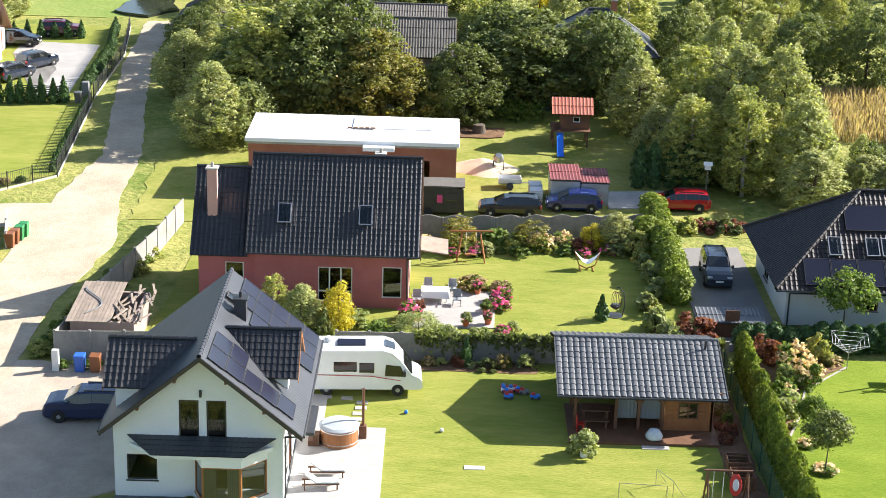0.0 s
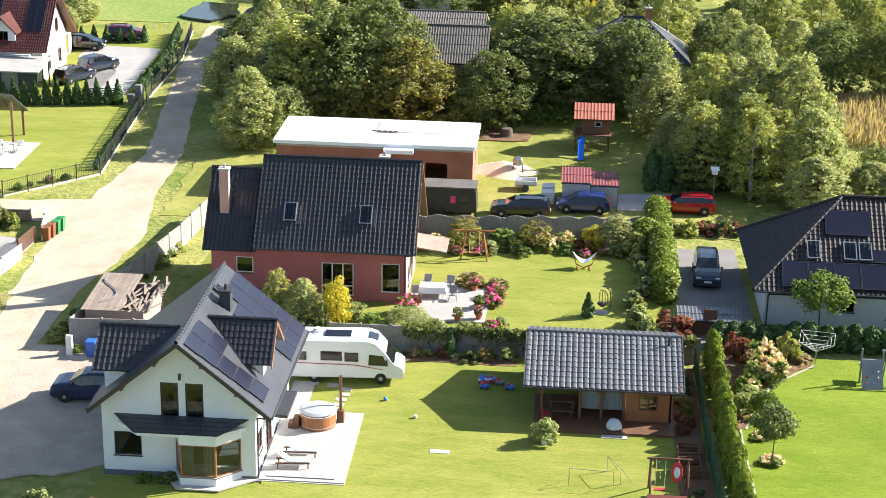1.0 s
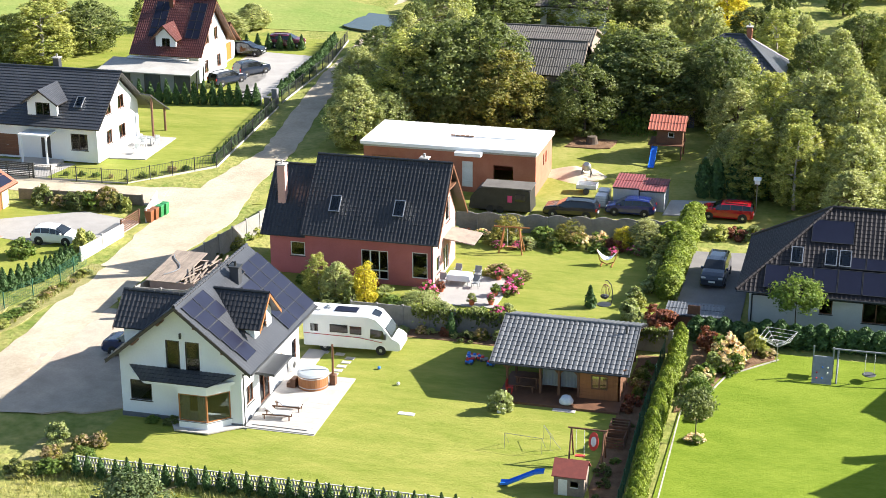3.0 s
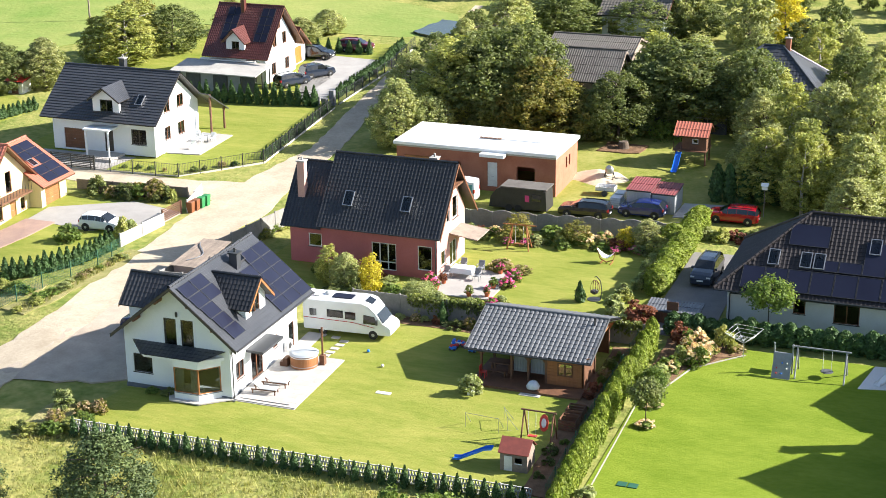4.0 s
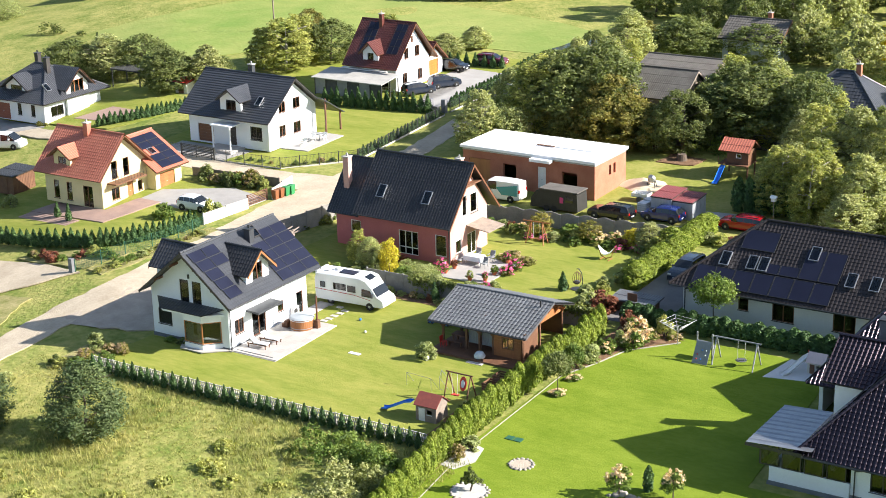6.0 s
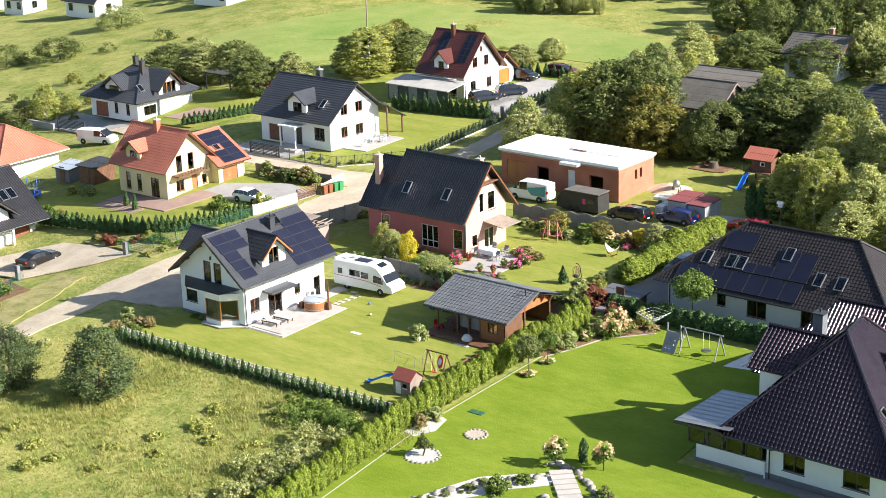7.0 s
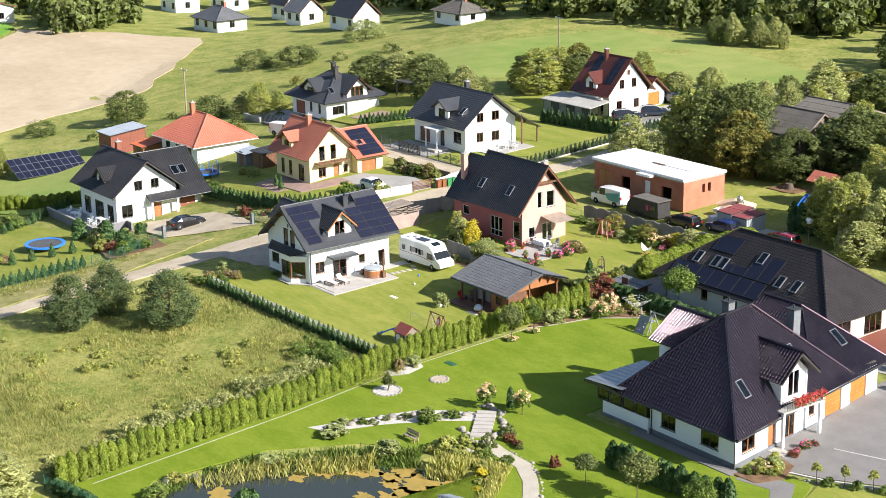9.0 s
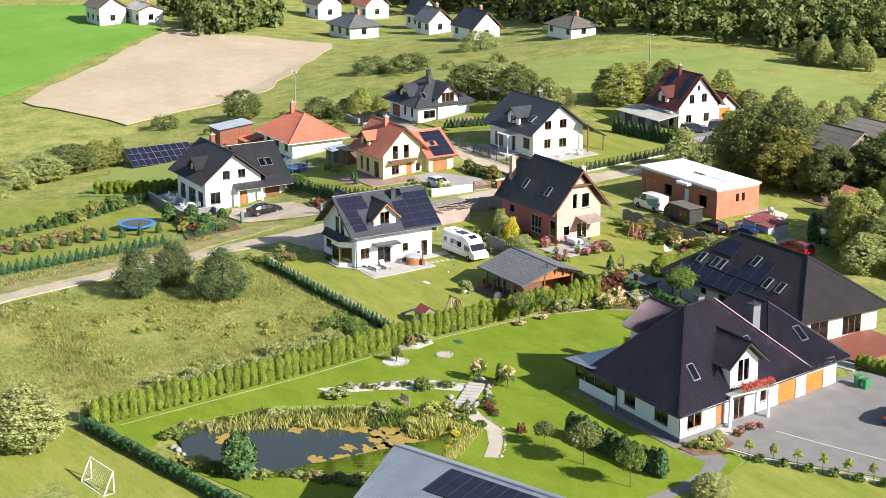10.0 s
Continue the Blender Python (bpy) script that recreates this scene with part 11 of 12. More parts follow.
def hanging_chair(x, y):
    z = G(x, y)
    r = thing("hanging_chair", (x, y, z), "dark woven egg chair hanging from stand", "chair")
    part("base", Mesh().lathe(x, y, [(0.55, z), (0.55, z + 0.05), (0.1, z + 0.07)], 18), M_DARKMETAL, r)
    m = Mesh()
    m.path([(x + 0.5, y, z + 0.05), (x + 0.62, y, z + 0.8), (x + 0.5, y, z + 1.6), (x + 0.2, y, z + 1.95), (x, y, z + 1.9)], 0.04)
    part("stand", m, M_DARKMETAL, r)
    b = Mesh()
    for k in range(12):
        a = math.pi * 2 * k / 12
        if abs(a - math.pi) < 0.7:
            continue
        b.path([(x + 0.42 * math.cos(a) * math.sin(t), y + 0.42 * math.sin(a) * math.sin(t), z + 1.05 - 0.6 * math.cos(t)) for t in [math.pi * q / 8 for q in range(9)]], 0.018, n=4)
    part("basket", b, M_WOODBROWN, r)
    part("cushion", Mesh().ball((x, y, z + 0.68), 0.33, 0.5), M_NET, r)


hanging_chair(14.2, 25.4)
shed(19.4, 23.0, 22.4, 24.0, 1.15, 1.35, M_WOODBROWN, M_ROOF_GREY, "low lean-to shed with ribbed roof")
patch("driveway", [(19.4, 20.2), (24.4, 20.4), (24.2, 38.5), (19.4, 38)], 0.055, M_PAVER, "dark paved parking beside the long house", "driveway")

# ---------------------------------------------------------------- plot with the unfinished house
M_MAROON = mat("maroon_sheet", (0.22, 0.05, 0.05), (0.15, 0.04, 0.04), rough=0.6, scale=1, fine=6)
M_GALV = mat("galvanised_sheet", (0.44, 0.46, 0.48), (0.36, 0.38, 0.40), rough=0.5, metal=0.4, scale=0.8)
M_SAND = mat("builders_sand", (0.60, 0.50, 0.36), (0.52, 0.43, 0.30), rough=0.95, scale=1, fine=8, bump=0.03)
shed(11.2, 13.4, 46.6, 50.2, 2.1, 2.3, M_GALV, M_MAROON, "grey tin store with maroon sheet roof", board=0.3, over=0.08, door=False)
shed(13.5, 15.6, 46.8, 50.0, 1.9, 2.1, M_GALV, M_MAROON, "grey tin store with maroon sheet roof", board=0.3, over=0.08, door=False)


def tank(x, y):
    z = G(x, y)
    r = thing("water_tank", (x, y, z), "white plastic tank in wire cage", "tank")
    part("body", Mesh().box(x - 0.48, y - 0.58, z + 0.15, x + 0.48, y + 0.58, z + 1.1, bevel=0.06), M_WHITEPLASTIC, r)
    part("pallet", Mesh().box(x - 0.5, y - 0.6, z, x + 0.5, y + 0.6, z + 0.14), M_WOODOLD, r)
    c = Mesh()
    for k in range(5):
        zz = z + 0.2 + 0.22 * k
        c.path([(x - 0.52, y - 0.62, zz), (x + 0.52, y - 0.62, zz), (x + 0.52, y + 0.62, zz), (x - 0.52, y + 0.62, zz), (x - 0.52, y - 0.62, zz)], 0.015, n=4)
    part("cage", c, M_METAL, r)


tank(10.1, 47.2)
tank(10.1, 48.6)


def sand_pile(x, y, r, h, label):
    m, n, k = Mesh(), 28, 9
    m.v.append((x, y, G(x, y) + h))
    for j in range(1, k + 1):
        for i in range(n):
            a, t = 2 * math.pi * i / n, j / k
            w = r * t * (1 + 0.25 * noise.noise((math.cos(a) * 1.2 + x, math.sin(a) * 1.2, t)))
            px, py = x + w * math.cos(a) * 1.3, y + w * math.sin(a)
            m.v.append((px, py, G(px, py) + h * (1 - t) ** 1.2 + 0.06 * noise.noise((px * 2, py * 2, 0)) - (0.06 if j == k else 0)))
    m.f = [(0, 1 + i, 1 + (i + 1) % n) for i in range(n)] + [(1 + j * n + i, 1 + (j + 1) * n + i, 1 + (j + 1) * n + (i + 1) % n, 1 + j * n + (i + 1) % n) for j in range(k - 1) for i in range(n)]
    solid("sand", m, M_SAND, label, "sand", smooth=True)


sand_pile(6.2, 55.2, 2.4, 0.9, "pale heap of builders sand")


def mixer(x, y):
    z = G(x, y) + 0.1
    r = thing("cement_mixer", (x, y, z), "grey cement mixer beside the sand", "mixer")
    m = Mesh(Matrix.Translation((x, y, z + 0.95)) @ Matrix.Rotation(0.7, 4, "X"))
    m.lathe(0, 0, [(0.25, -0.35), (0.42, -0.1), (0.42, 0.15), (0.24, 0.5), (0.2, 0.5)], 16)
    part("drum", m, M_METAL, r)
    for s in (-0.45, 0.45):
        part("leg", Mesh().tube((x + s, y - 0.4, z - 0.1), (x + s * 0.8, y, z + 0.95), 0.04), M_DARKMETAL, r)
        part("leg", Mesh().tube((x + s, y + 0.4, z - 0.1), (x + s * 0.8, y, z + 0.95), 0.04), M_DARKMETAL, r)
    part("wheel", Mesh().tube((x - 0.55, y + 0.4, z + 0.1), (x - 0.48, y + 0.4, z + 0.1), 0.2, n=14), M_NET, r)


mixer(7.4, 54.6)
patch("concrete_slab", [(15.6, 46.0), (20.6, 46.6), (20.4, 50.6), (15.8, 50.0)], 0.1, M_CONCRETE, "bare pale concrete slab", "slab", kind="")
solid("stump", Mesh().lathe(6.0, 65.0, [(0.85, 1.8), (0.6, 2.15), (0.5, 2.7), (0.48, 2.75)], 14), M_BARK, "cut grey tree stump", "stump")
patch("soil_mound", [(3.6, 63.4), (8, 63.6), (8.4, 66.6), (4, 66.8)], 0.12, M_MULCH, "dark bare soil round the stump", "soil", wob=0.3, seed=81)


def outhouse():
    x, y = 1.5, 68.5
    z = G(x, y)
    r = thing("outhouse", (x, y, z), "narrow pale green site toilet cabin", "outhouse")
    part("body", Mesh().box(x - 0.55, y - 0.55, z, x + 0.55, y + 0.55, z + 2.1, bevel=0.03), M_PALEGREEN, r)
    part("roof", Mesh().frustum([(x - 0.62, y - 0.62), (x + 0.62, y - 0.62), (x + 0.62, y + 0.62), (x - 0.62, y + 0.62)], z + 2.1, [(x - 0.4, y - 0.4), (x + 0.4, y - 0.4), (x + 0.4, y + 0.4), (x - 0.4, y + 0.4)], z + 2.3), M_WHITEPLASTIC, r)
    part("door", Mesh().box(x - 0.38, y - 0.58, z + 0.1, x + 0.38, y - 0.552, z + 1.95), M_PALEGREEN, r)


M_PALEGREEN = mat("pale_green_plastic", (0.42, 0.48, 0.32), (0.36, 0.42, 0.28), rough=0.6)
outhouse()


def woodpile(x0, x1, y, rows, label):
    z = G(x0, y)
    r = thing("woodpile", (x0, y, z), label, "woodpile")
    rnd = random.Random(4)
    for j in range(rows):
        n = int((x1 - x0) / 0.3)
        for i in range(n):
            x = x0 + 0.3 * (i + 0.5 * (j % 2)) + 0.1
            q = rnd.uniform(0.11, 0.15)
            part("log", Mesh().tube((x, y - 0.5 + rnd.uniform(-0.06, 0.06), z + 0.14 + 0.26 * j), (x, y + 0.5, z + 0.14 + 0.26 * j), q, n=7), M_WOODOLD, r)
    m = Mesh()
    top = z + 0.3 + 0.26 * rows
    m.slab([(x0 - 0.3, y - 0.7, top - 0.25), (x1 + 0.3, y - 0.7, top - 0.3), (x1 + 0.3, y, top + 0.05), (x0 - 0.3, y, top)], (0, 0, 0.03))
    m.slab([(x0 - 0.3, y, top), (x1 + 0.3, y, top + 0.05), (x1 + 0.3, y + 0.7, top - 0.25), (x0 - 0.3, y + 0.7, top - 0.3)], (0, 0, 0.03))
    part("tarp", m, M_MEMBRANE, r)


woodpile(-3.0, 0.4, 68.3, 4, "stacked firewood under pale tarp")


def net_fence(line, h, label):
    x, y = line[0]
    r = thing("net_fence", (x, y, G(x, y)), label, "fence")
    for (x0, y0), (x1, y1) in zip(line, line[1:]):
        n = max(1, round(math.dist((x0, y0), (x1, y1)) / 2.4))
        for i in range(n):
            a, b = Vector((x0, y0, 0)).lerp(Vector((x1, y1, 0)), i / n), Vector((x0, y0, 0)).lerp(Vector((x1, y1, 0)), (i + 1) / n)
            part("post", Mesh().tube((a.x, a.y, G(a.x, a.y) - 0.2), (a.x, a.y, G(a.x, a.y) + h + 0.1), 0.05), M_PALEC, r)
            m = Mesh()
            k = 6
            for j in range(k + 1):
                p = a.lerp(b, j / k)
                sag = 0.12 * math.sin(math.pi * j / k)
                m.v += [(p.x, p.y, G(p.x, p.y)), (p.x, p.y, G(p.x, p.y) + h - sag), (p.x, p.y + 0.02, G(p.x, p.y)), (p.x, p.y + 0.02, G(p.x, p.y) + h - sag)]
            m.f = [(4 * j, 4 * j + 4, 4 * j + 5, 4 * j + 1) for j in range(k)] + [(4 * j + 2, 4 * j + 3, 4 * j + 7, 4 * j + 6) for j in range(k)] + [(4 * j + 1, 4 * j + 5, 4 * j + 7, 4 * j + 3) for j in range(k)]
            part("netting", m, M_NET, r)
            part("top_band", Mesh().path([(a.x, a.y - 0.03, G(a.x, a.y) + h), (b.x, b.y - 0.03, G(b.x, b.y) + h)], 0.06, n=5), M_PALEC, r)


net_fence([(-9, 69.6), (1, 70.6), (9, 72.2), (15, 72.6)], 1.7, "dark netting fence on pale posts")


def stilt_playhouse():
    z = G(13.5, 62)
    r = thing("playhouse", (13.6, 62.6, z), "dark wooden playhouse on stilts with orange roof", "playhouse")
    x0, x1, y0, y1 = 12.1, 15.2, 61.6, 63.8
    for x in (x0 + 0.1, x1 - 0.1):
        for y in (y0 + 0.1, y1 - 0.1):
            part("post", Mesh().box(x - 0.07, y - 0.07, z - 0.1, x + 0.07, y + 0.07, z + 1.5), M_WOODBROWN, r)
    part("deck", Mesh().box(x0 - 0.1, y0 - 0.6, z + 1.5, x1 + 0.1, y1 + 0.1, z + 1.6), M_WOODBROWN, r)
    wall(r, (x0 + 0.7, y0), (x1, y0), z + 1.6, z + 3.1, [(1.0, z + 2.2, 0.6, 0.5, "win", 1)], M_WOODBROWN, M_WHITEFRAME, thick=0.05)
    wall(r, (x1, y0 + 0.05), (x1, y1 - 0.05), z + 1.6, z + 3.1, (), M_WOODBROWN, thick=0.05)
    wall(r, (x1, y1), (x0 + 0.7, y1), z + 1.6, z + 3.1, (), M_WOODBROWN, thick=0.05)
    wall(r, (x0 + 0.7, y1 - 0.05), (x0 + 0.7, y0 + 0.05), z + 1.6, z + 3.1, (), M_WOODBROWN, thick=0.05)
    roof_plane(r, (x0 - 0.1, y0 - 0.5, z + 3.0), (x1 + 0.3, y0 - 0.5, z + 3.0), (x1 + 0.3, 62.7, z + 4.1), (x0 - 0.1, 62.7, z + 4.1), M_ROOF_ORANGE, tile=0.3, course=3, amp=0.03)
    roof_plane(r, (x1 + 0.3, y1 + 0.4, z + 3.0), (x0 - 0.1, y1 + 0.4, z + 3.0), (x0 - 0.1, 62.7, z + 4.1), (x1 + 0.3, 62.7, z + 4.1), M_ROOF_ORANGE, tile=0.3, course=3, amp=0.03)
    for x in (x0, x0 + 0.7):
        part("railing", Mesh().box(x - 0.03, y0 - 0.6, z + 1.6, x + 0.03, y0 - 0.54, z + 2.4), M_WOODBROWN, r)


stilt_playhouse()
slide(12.7, 58.6, 12.7, 61.0, 1.55, M_BLUE, "bright blue plastic slide of stilt playhouse", w=0.55)
solid("scrub", leaf_cloud(np.random.default_rng(3).normal(size=(1500, 3)) * np.array([1.2, 0.9, 0.55]) + np.array([9.4, 69.6, 3.0]), 0.22, np.random.default_rng(4)), L_BUSH, "heap of green creeper on the fence", "creeper", kind="stuff")


def birdhouse(x, y, h):
    z = G(x, y)
    r = thing("bird_house", (x, y, z), "small white bird house on thin pole", "bird house")
    part("pole", Mesh().tube((x, y, z - 0.1), (x, y, z + h), 0.04), M_WOODOLD, r)
    part("box", Mesh().box(x - 0.22, y - 0.2, z + h, x + 0.22, y + 0.2, z + h + 0.35), M_WHITEPLASTIC, r)
    part("roof", Mesh().frustum([(x - 0.32, y - 0.3), (x + 0.32, y - 0.3), (x + 0.32, y + 0.3), (x - 0.32, y + 0.3)], z + h + 0.35, [(x - 0.32, y - 0.02), (x + 0.32, y - 0.02), (x + 0.32, y + 0.02), (x - 0.32, y + 0.02)], z + h + 0.6), M_WHITEPLASTIC, r)


birdhouse(23.3, 48.6, 2.6)
bushes([(18.8, 41.4), (25.4, 42.6)], 9, ["green", "palegreen", "lime", "darkgreen", "redbush"], 1.0, 1.6, 0.5, 120)
reeds([(34, 66), (52, 64), (54, 82), (36, 80)], 5200, 1.5, L_REED, "tall dry brown reeds round small pool", 44)
thuja_row("dark", [(17.6, 51.4), (27.0, 52.6)], 1.4, 3.4, 1.1, "tall dark columnar thuja", "dark thujas before the wood")


def trailer(x, y, rz):
    r = thing("trailer", (0, 0, 0), "small white flat car trailer", "trailer")
    part("bed", Mesh().box(-0.9, -0.6, 0.45, 0.9, 0.6, 0.52), M_METAL, r)
    for p in ((-0.9, -0.6, 0.9, -0.56), (-0.9, 0.56, 0.9, 0.6), (-0.9, -0.56, -0.86, 0.56), (0.86, -0.56, 0.9, 0.56)):
        part("side", Mesh().box(p[0], p[1], 0.52, p[2], p[3], 0.85), M_WHITEPLASTIC, r)
    part("drawbar", Mesh().tube((0.9, 0, 0.42), (1.9, 0, 0.38), 0.04), M_METAL, r)
    for s in (-0.68, 0.68):
        part("wheel", Mesh().tube((0, s - 0.07, 0.28), (0, s + 0.07, 0.28), 0.28, n=16), M_NET, r)
    r.matrix_world = pose(x, y, G(x, y), 0, 0, rz)


trailer(8.2, 50.6, 1.3)
for x, y in ((-5.6, 51.8), (-4.4, 51.6), (2.4, 51.5), (-10.6, 51.0)):
    solid("brick_stack", Mesh().box(x - 0.5, y - 0.4, G(x, y), x + 0.5, y + 0.4, G(x, y) + 0.7, bevel=0.03), M_BRICK, "pallet stack of hollow bricks", "brick stack")

# ---------------------------------------------------------------- garden of the white house
patch("flower_bed", [(-2.6, 16.0), (8.8, 16.1), (8.8, 17.55), (-2.6, 17.4)], 0.08, M_MULCH, "mulched bed along the garden wall", "flower bed", wob=0.1, seed=85)
bushes([(-2.2, 16.8), (8.4, 16.9)], 11, ["green", "redbush", "palegreen", "darkgreen", "rusty"], 0.7, 1.1, 0.3, 67)
thuja("cone", 4.6, 17.0, 1.7, 0.8, "slim green conifer against the wall", "")
patch("flower_bed", [(-16.4, -9.4), (-13.0, -8.6), (-12.8, -4.4), (-16.4, -3.6)], 0.06, M_VERGE, "rough shrub border by the drive", "flower bed", wob=0.2, seed=86)
bush("palegreen", -15.2, -4.8, 1.4, 1.9, "pale round bush by the drive")
bush("rusty", -13.4, -5.2, 1.0, 1.3)
bush("rusty", -12.4, -4.6, 1.0, 1.2)
bush("rusty", -14.6, -6.8, 0.9, 1.4)
bushes([(-16.6, -9.2), (-13.2, -8.0), (-12.6, -6.2)], 7, ["green", "lime", "darkgreen"], 0.7, 1.2, 0.4, 68)
bush("darkgreen", -9.4, -0.6, 0.6, 1.0)
bush("green", -10.6, -0.7, 0.5, 0.9)
TOYS = random.Random(12)
for k in range(9):
    x, y = 7.6 + TOYS.uniform(-0.9, 1.1), 13.3 + TOYS.uniform(-0.6, 0.6)
    m = (M_REDPL, M_BLUE, M_WHITEPLASTIC, M_WOODGREY)[k % 4]
    r = thing("toy_car", (0, 0, 0), "small bright plastic ride-on toy", "toy", "toys on the lawn")
    part("body", Mesh().box(-0.28, -0.15, 0.08, 0.28, 0.15, 0.28, bevel=0.05), m, r)
    part("seat", Mesh().box(-0.22, -0.12, 0.28, 0.0, 0.12, 0.4, bevel=0.04), (M_BLUE, M_REDPL)[k % 2], r)
    for sx in (-0.18, 0.18):
        part("wheel", Mesh().tube((sx, -0.19, 0.09), (sx, 0.19, 0.09), 0.09, n=10), M_NET, r)
    r.matrix_world = pose(x, y, G(x, y) + 0.05, 0, 0, TOYS.uniform(0, 6))
solid("ball", Mesh().ball((3.2, 8.3, G(3, 8) + 0.17), 0.12), M_WHITEPLASTIC, "small white ball on the lawn", "ball", smooth=True)
solid("ball", Mesh().ball((1.2, 10.4, G(1, 10) + 0.17), 0.12), M_BLUE, "small blue ball on the lawn", "ball", smooth=True)
solid("board", Mesh().box(4.4, 4.1, G(4, 4) + 0.055, 5.5, 4.5, G(4, 4) + 0.1, bevel=0.02), M_WHITEPLASTIC, "white board lying on the lawn", "board")
solid("toy", Mesh().box(10.6, 5.8, G(10, 6) + 0.05, 11.1, 6.2, G(10, 6) + 0.35, bevel=0.08), M_WHITEPLASTIC, "white and grey toy on the lawn", "toy")
for y in (3.2, 4.8):
    c = thing("compost_frame", (18.8, y, G(18, y)), "slatted wooden compost frame by hedge", "compost frame")
    for k in range(4):
        for p in ((18.2, y - 0.6, 19.4, y - 0.56), (18.2, y + 0.56, 19.4, y + 0.6), (18.2, y - 0.56, 18.24, y + 0.56), (19.36, y - 0.56, 19.4, y + 0.56)):
            part("slat", Mesh().box(p[0], p[1], 0.1 + 0.2 * k + G(18, y), p[2], p[3], 0.24 + 0.2 * k + G(18, y)), M_WOODBROWN, c)
bushes([(18.9, 16), (19.0, -5)], 12, ["green", "redbush", "darkgreen", "palegreen"], 0.6, 0.8, 0.4, 69)
patch("soil_strip", [(18.2, 17), (19.8, 17), (20.0, -6.4), (18.3, -6.2)], 0.07, M_MULCH, "bare dark soil strip along hedge", "soil", wob=0.15, seed=87)

# wild scrub on the meadow beside the hedge
def scrub(line, n, h, w, spread, seed, leaf, label):
    """Low wild growth that nobody could count, along a line."""
    rng = np.random.default_rng(seed)
    pts, out = [], []
    seg = [math.dist(a, b) for a, b in zip(line, line[1:])]
    for i in range(n):
        d = sum(seg) * rng.uniform(0, 1)
        for (a, b), s in zip(zip(line, line[1:]), seg):
            if d <= s:
                break
            d -= s
        t = min(1, d / s)
        f = rng.uniform(0.5, 1.4)
        p, o = crown_points(rng, int(500 * f), 22, 0.0, h * f, w * f * 0.5, SHAPES["dome"], 0.45)
        x, y = a[0] + (b[0] - a[0]) * t + rng.normal() * spread, a[1] + (b[1] - a[1]) * t + rng.normal() * spread
        p[:, 2] = np.maximum(p[:, 2], 0.03)
        pts.append(p + np.array([x, y, G(x, y)]))
        out.append(o)
    solid("scrub", leaf_cloud(np.concatenate(pts), 0.17, rng, out=np.concatenate(out)), leaf, label, "scrub", kind="stuff")


scrub([(19.6, -9), (20.8, -20), (21.8, -32), (22.4, -43)], 26, 1.0, 1.8, 0.5, 91, L_OAK, "dark wild shrubs beside the hedge")
scrub([(18.6, -10), (19.2, -24), (19.8, -40)], 30, 0.8, 1.7, 1.2, 92, L_WILLOW, "pale wild shrubs on the meadow edge")
scrub([(18.4, -12), (19.6, -24), (20.6, -36)], 60, 1.15, 1.9, 0.9, 95, L_WILLOW, "tall pale weeds along the hedge")
scrub([(12, -10.5), (18.6, -11.5)], 16, 1.3, 2.2, 1.0, 96, L_BUSH, "green wild shrubs in the meadow corner")
scrub([(-12, -30), (0, -34), (12, -22), (8, -13)], 34, 0.35, 1.5, 5.0, 93, L_BIRCH, "low weeds in the meadow grass")
scrub([(-17.4, -12), (-15.6, -30), (-13.6, -46)], 16, 0.45, 1.3, 0.8, 94, L_WILLOW, "low weeds along the road")

# ---------------------------------------------------------------- roadside gardens across the road
wire_fence([(-27.4, -46), (-28.0, -26), (-28.4, -12), (-31.4, -3.0)], 1.3, M_GREENWIRE, "green wire fence along the village road")
wire_fence([(-29.8, 8.2), (-29.4, 14), (-27.9, 20), (-27.6, 24)], 1.3, M_GREENWIRE, "green wire fence along the village road")
for x, y in ((-32.8, -2.6), (-30.0, 8.0)):
    solid("gate_post", Mesh().box(x - 0.2, y - 0.2, G(x, y) - 0.1, x + 0.2, y + 0.2, G(x, y) + 1.4, bevel=0.03), M_FENCEGREY, "dark square gate post", "gate post")
patch("flower_bed", [(-38.8, -9.6), (-29.4, -11.6), (-29.6, -4.2), (-33.4, -3.4), (-38.6, -4.2)], 0.05, M_MULCH, "garden bed with conifers and shrubs", "flower bed", wob=0.3, seed=88)
bushes([(-38, -9.4), (-33.5, -10.2), (-29.8, -9.4)], 10, ["green", "darkgreen", "redbush", "lime", "hydrangea"], 1.2, 1.6, 0.8, 95)
bushes([(-37.4, -6.4), (-33.4, -5.8), (-30.4, -6.6)], 10, ["green", "spiky", "palegreen", "darkgreen"], 0.9, 1.4, 0.7, 96)
for x, y, h in ((-36.4, -8.4, 2.6), (-33.0, -8.0, 2.2), (-34.9, -4.6, 1.8), (-30.8, -8.2, 2.0), (-39.2, -10.6, 2.4)):
    thuja("dark", x, y, h, h * 0.65, "bushy garden conifer by drive", "garden conifers")
patch("flower_bed", [(-36.6, 8.6), (-29.8, 9.0), (-29.4, 15), (-34.0, 13.0)], 0.05, M_VERGE, "rough shrub border beside drive", "flower bed", wob=0.3, seed=89)
bushes([(-37, 9.4), (-33, 10.4), (-30, 13.6)], 12, ["green", "redbush", "rusty", "lime"], 0.8, 1.4, 0.6, 97)
bushes([(-28.2, 9), (-27.4, 18), (-26.6, 23)], 12, ["lime", "palegreen", "green", "rusty"], 0.5, 1.0, 0.4, 98)
patch("vegetable_bed", [(-41.6, -33), (-37.6, -33.6), (-36.6, -20.4), (-41.6, -20)], 0.05, M_MULCH, "vegetable garden with rows of plants", "vegetable bed", wob=0.3, seed=90)
for k in range(3):
    bushes([(-41 + 1.7 * k, -32.5), (-40.6 + 1.7 * k, -21)], 9, ["green", "lime", "palegreen", "rusty"], 0.9, 1.3, 0.4, 100 + k)
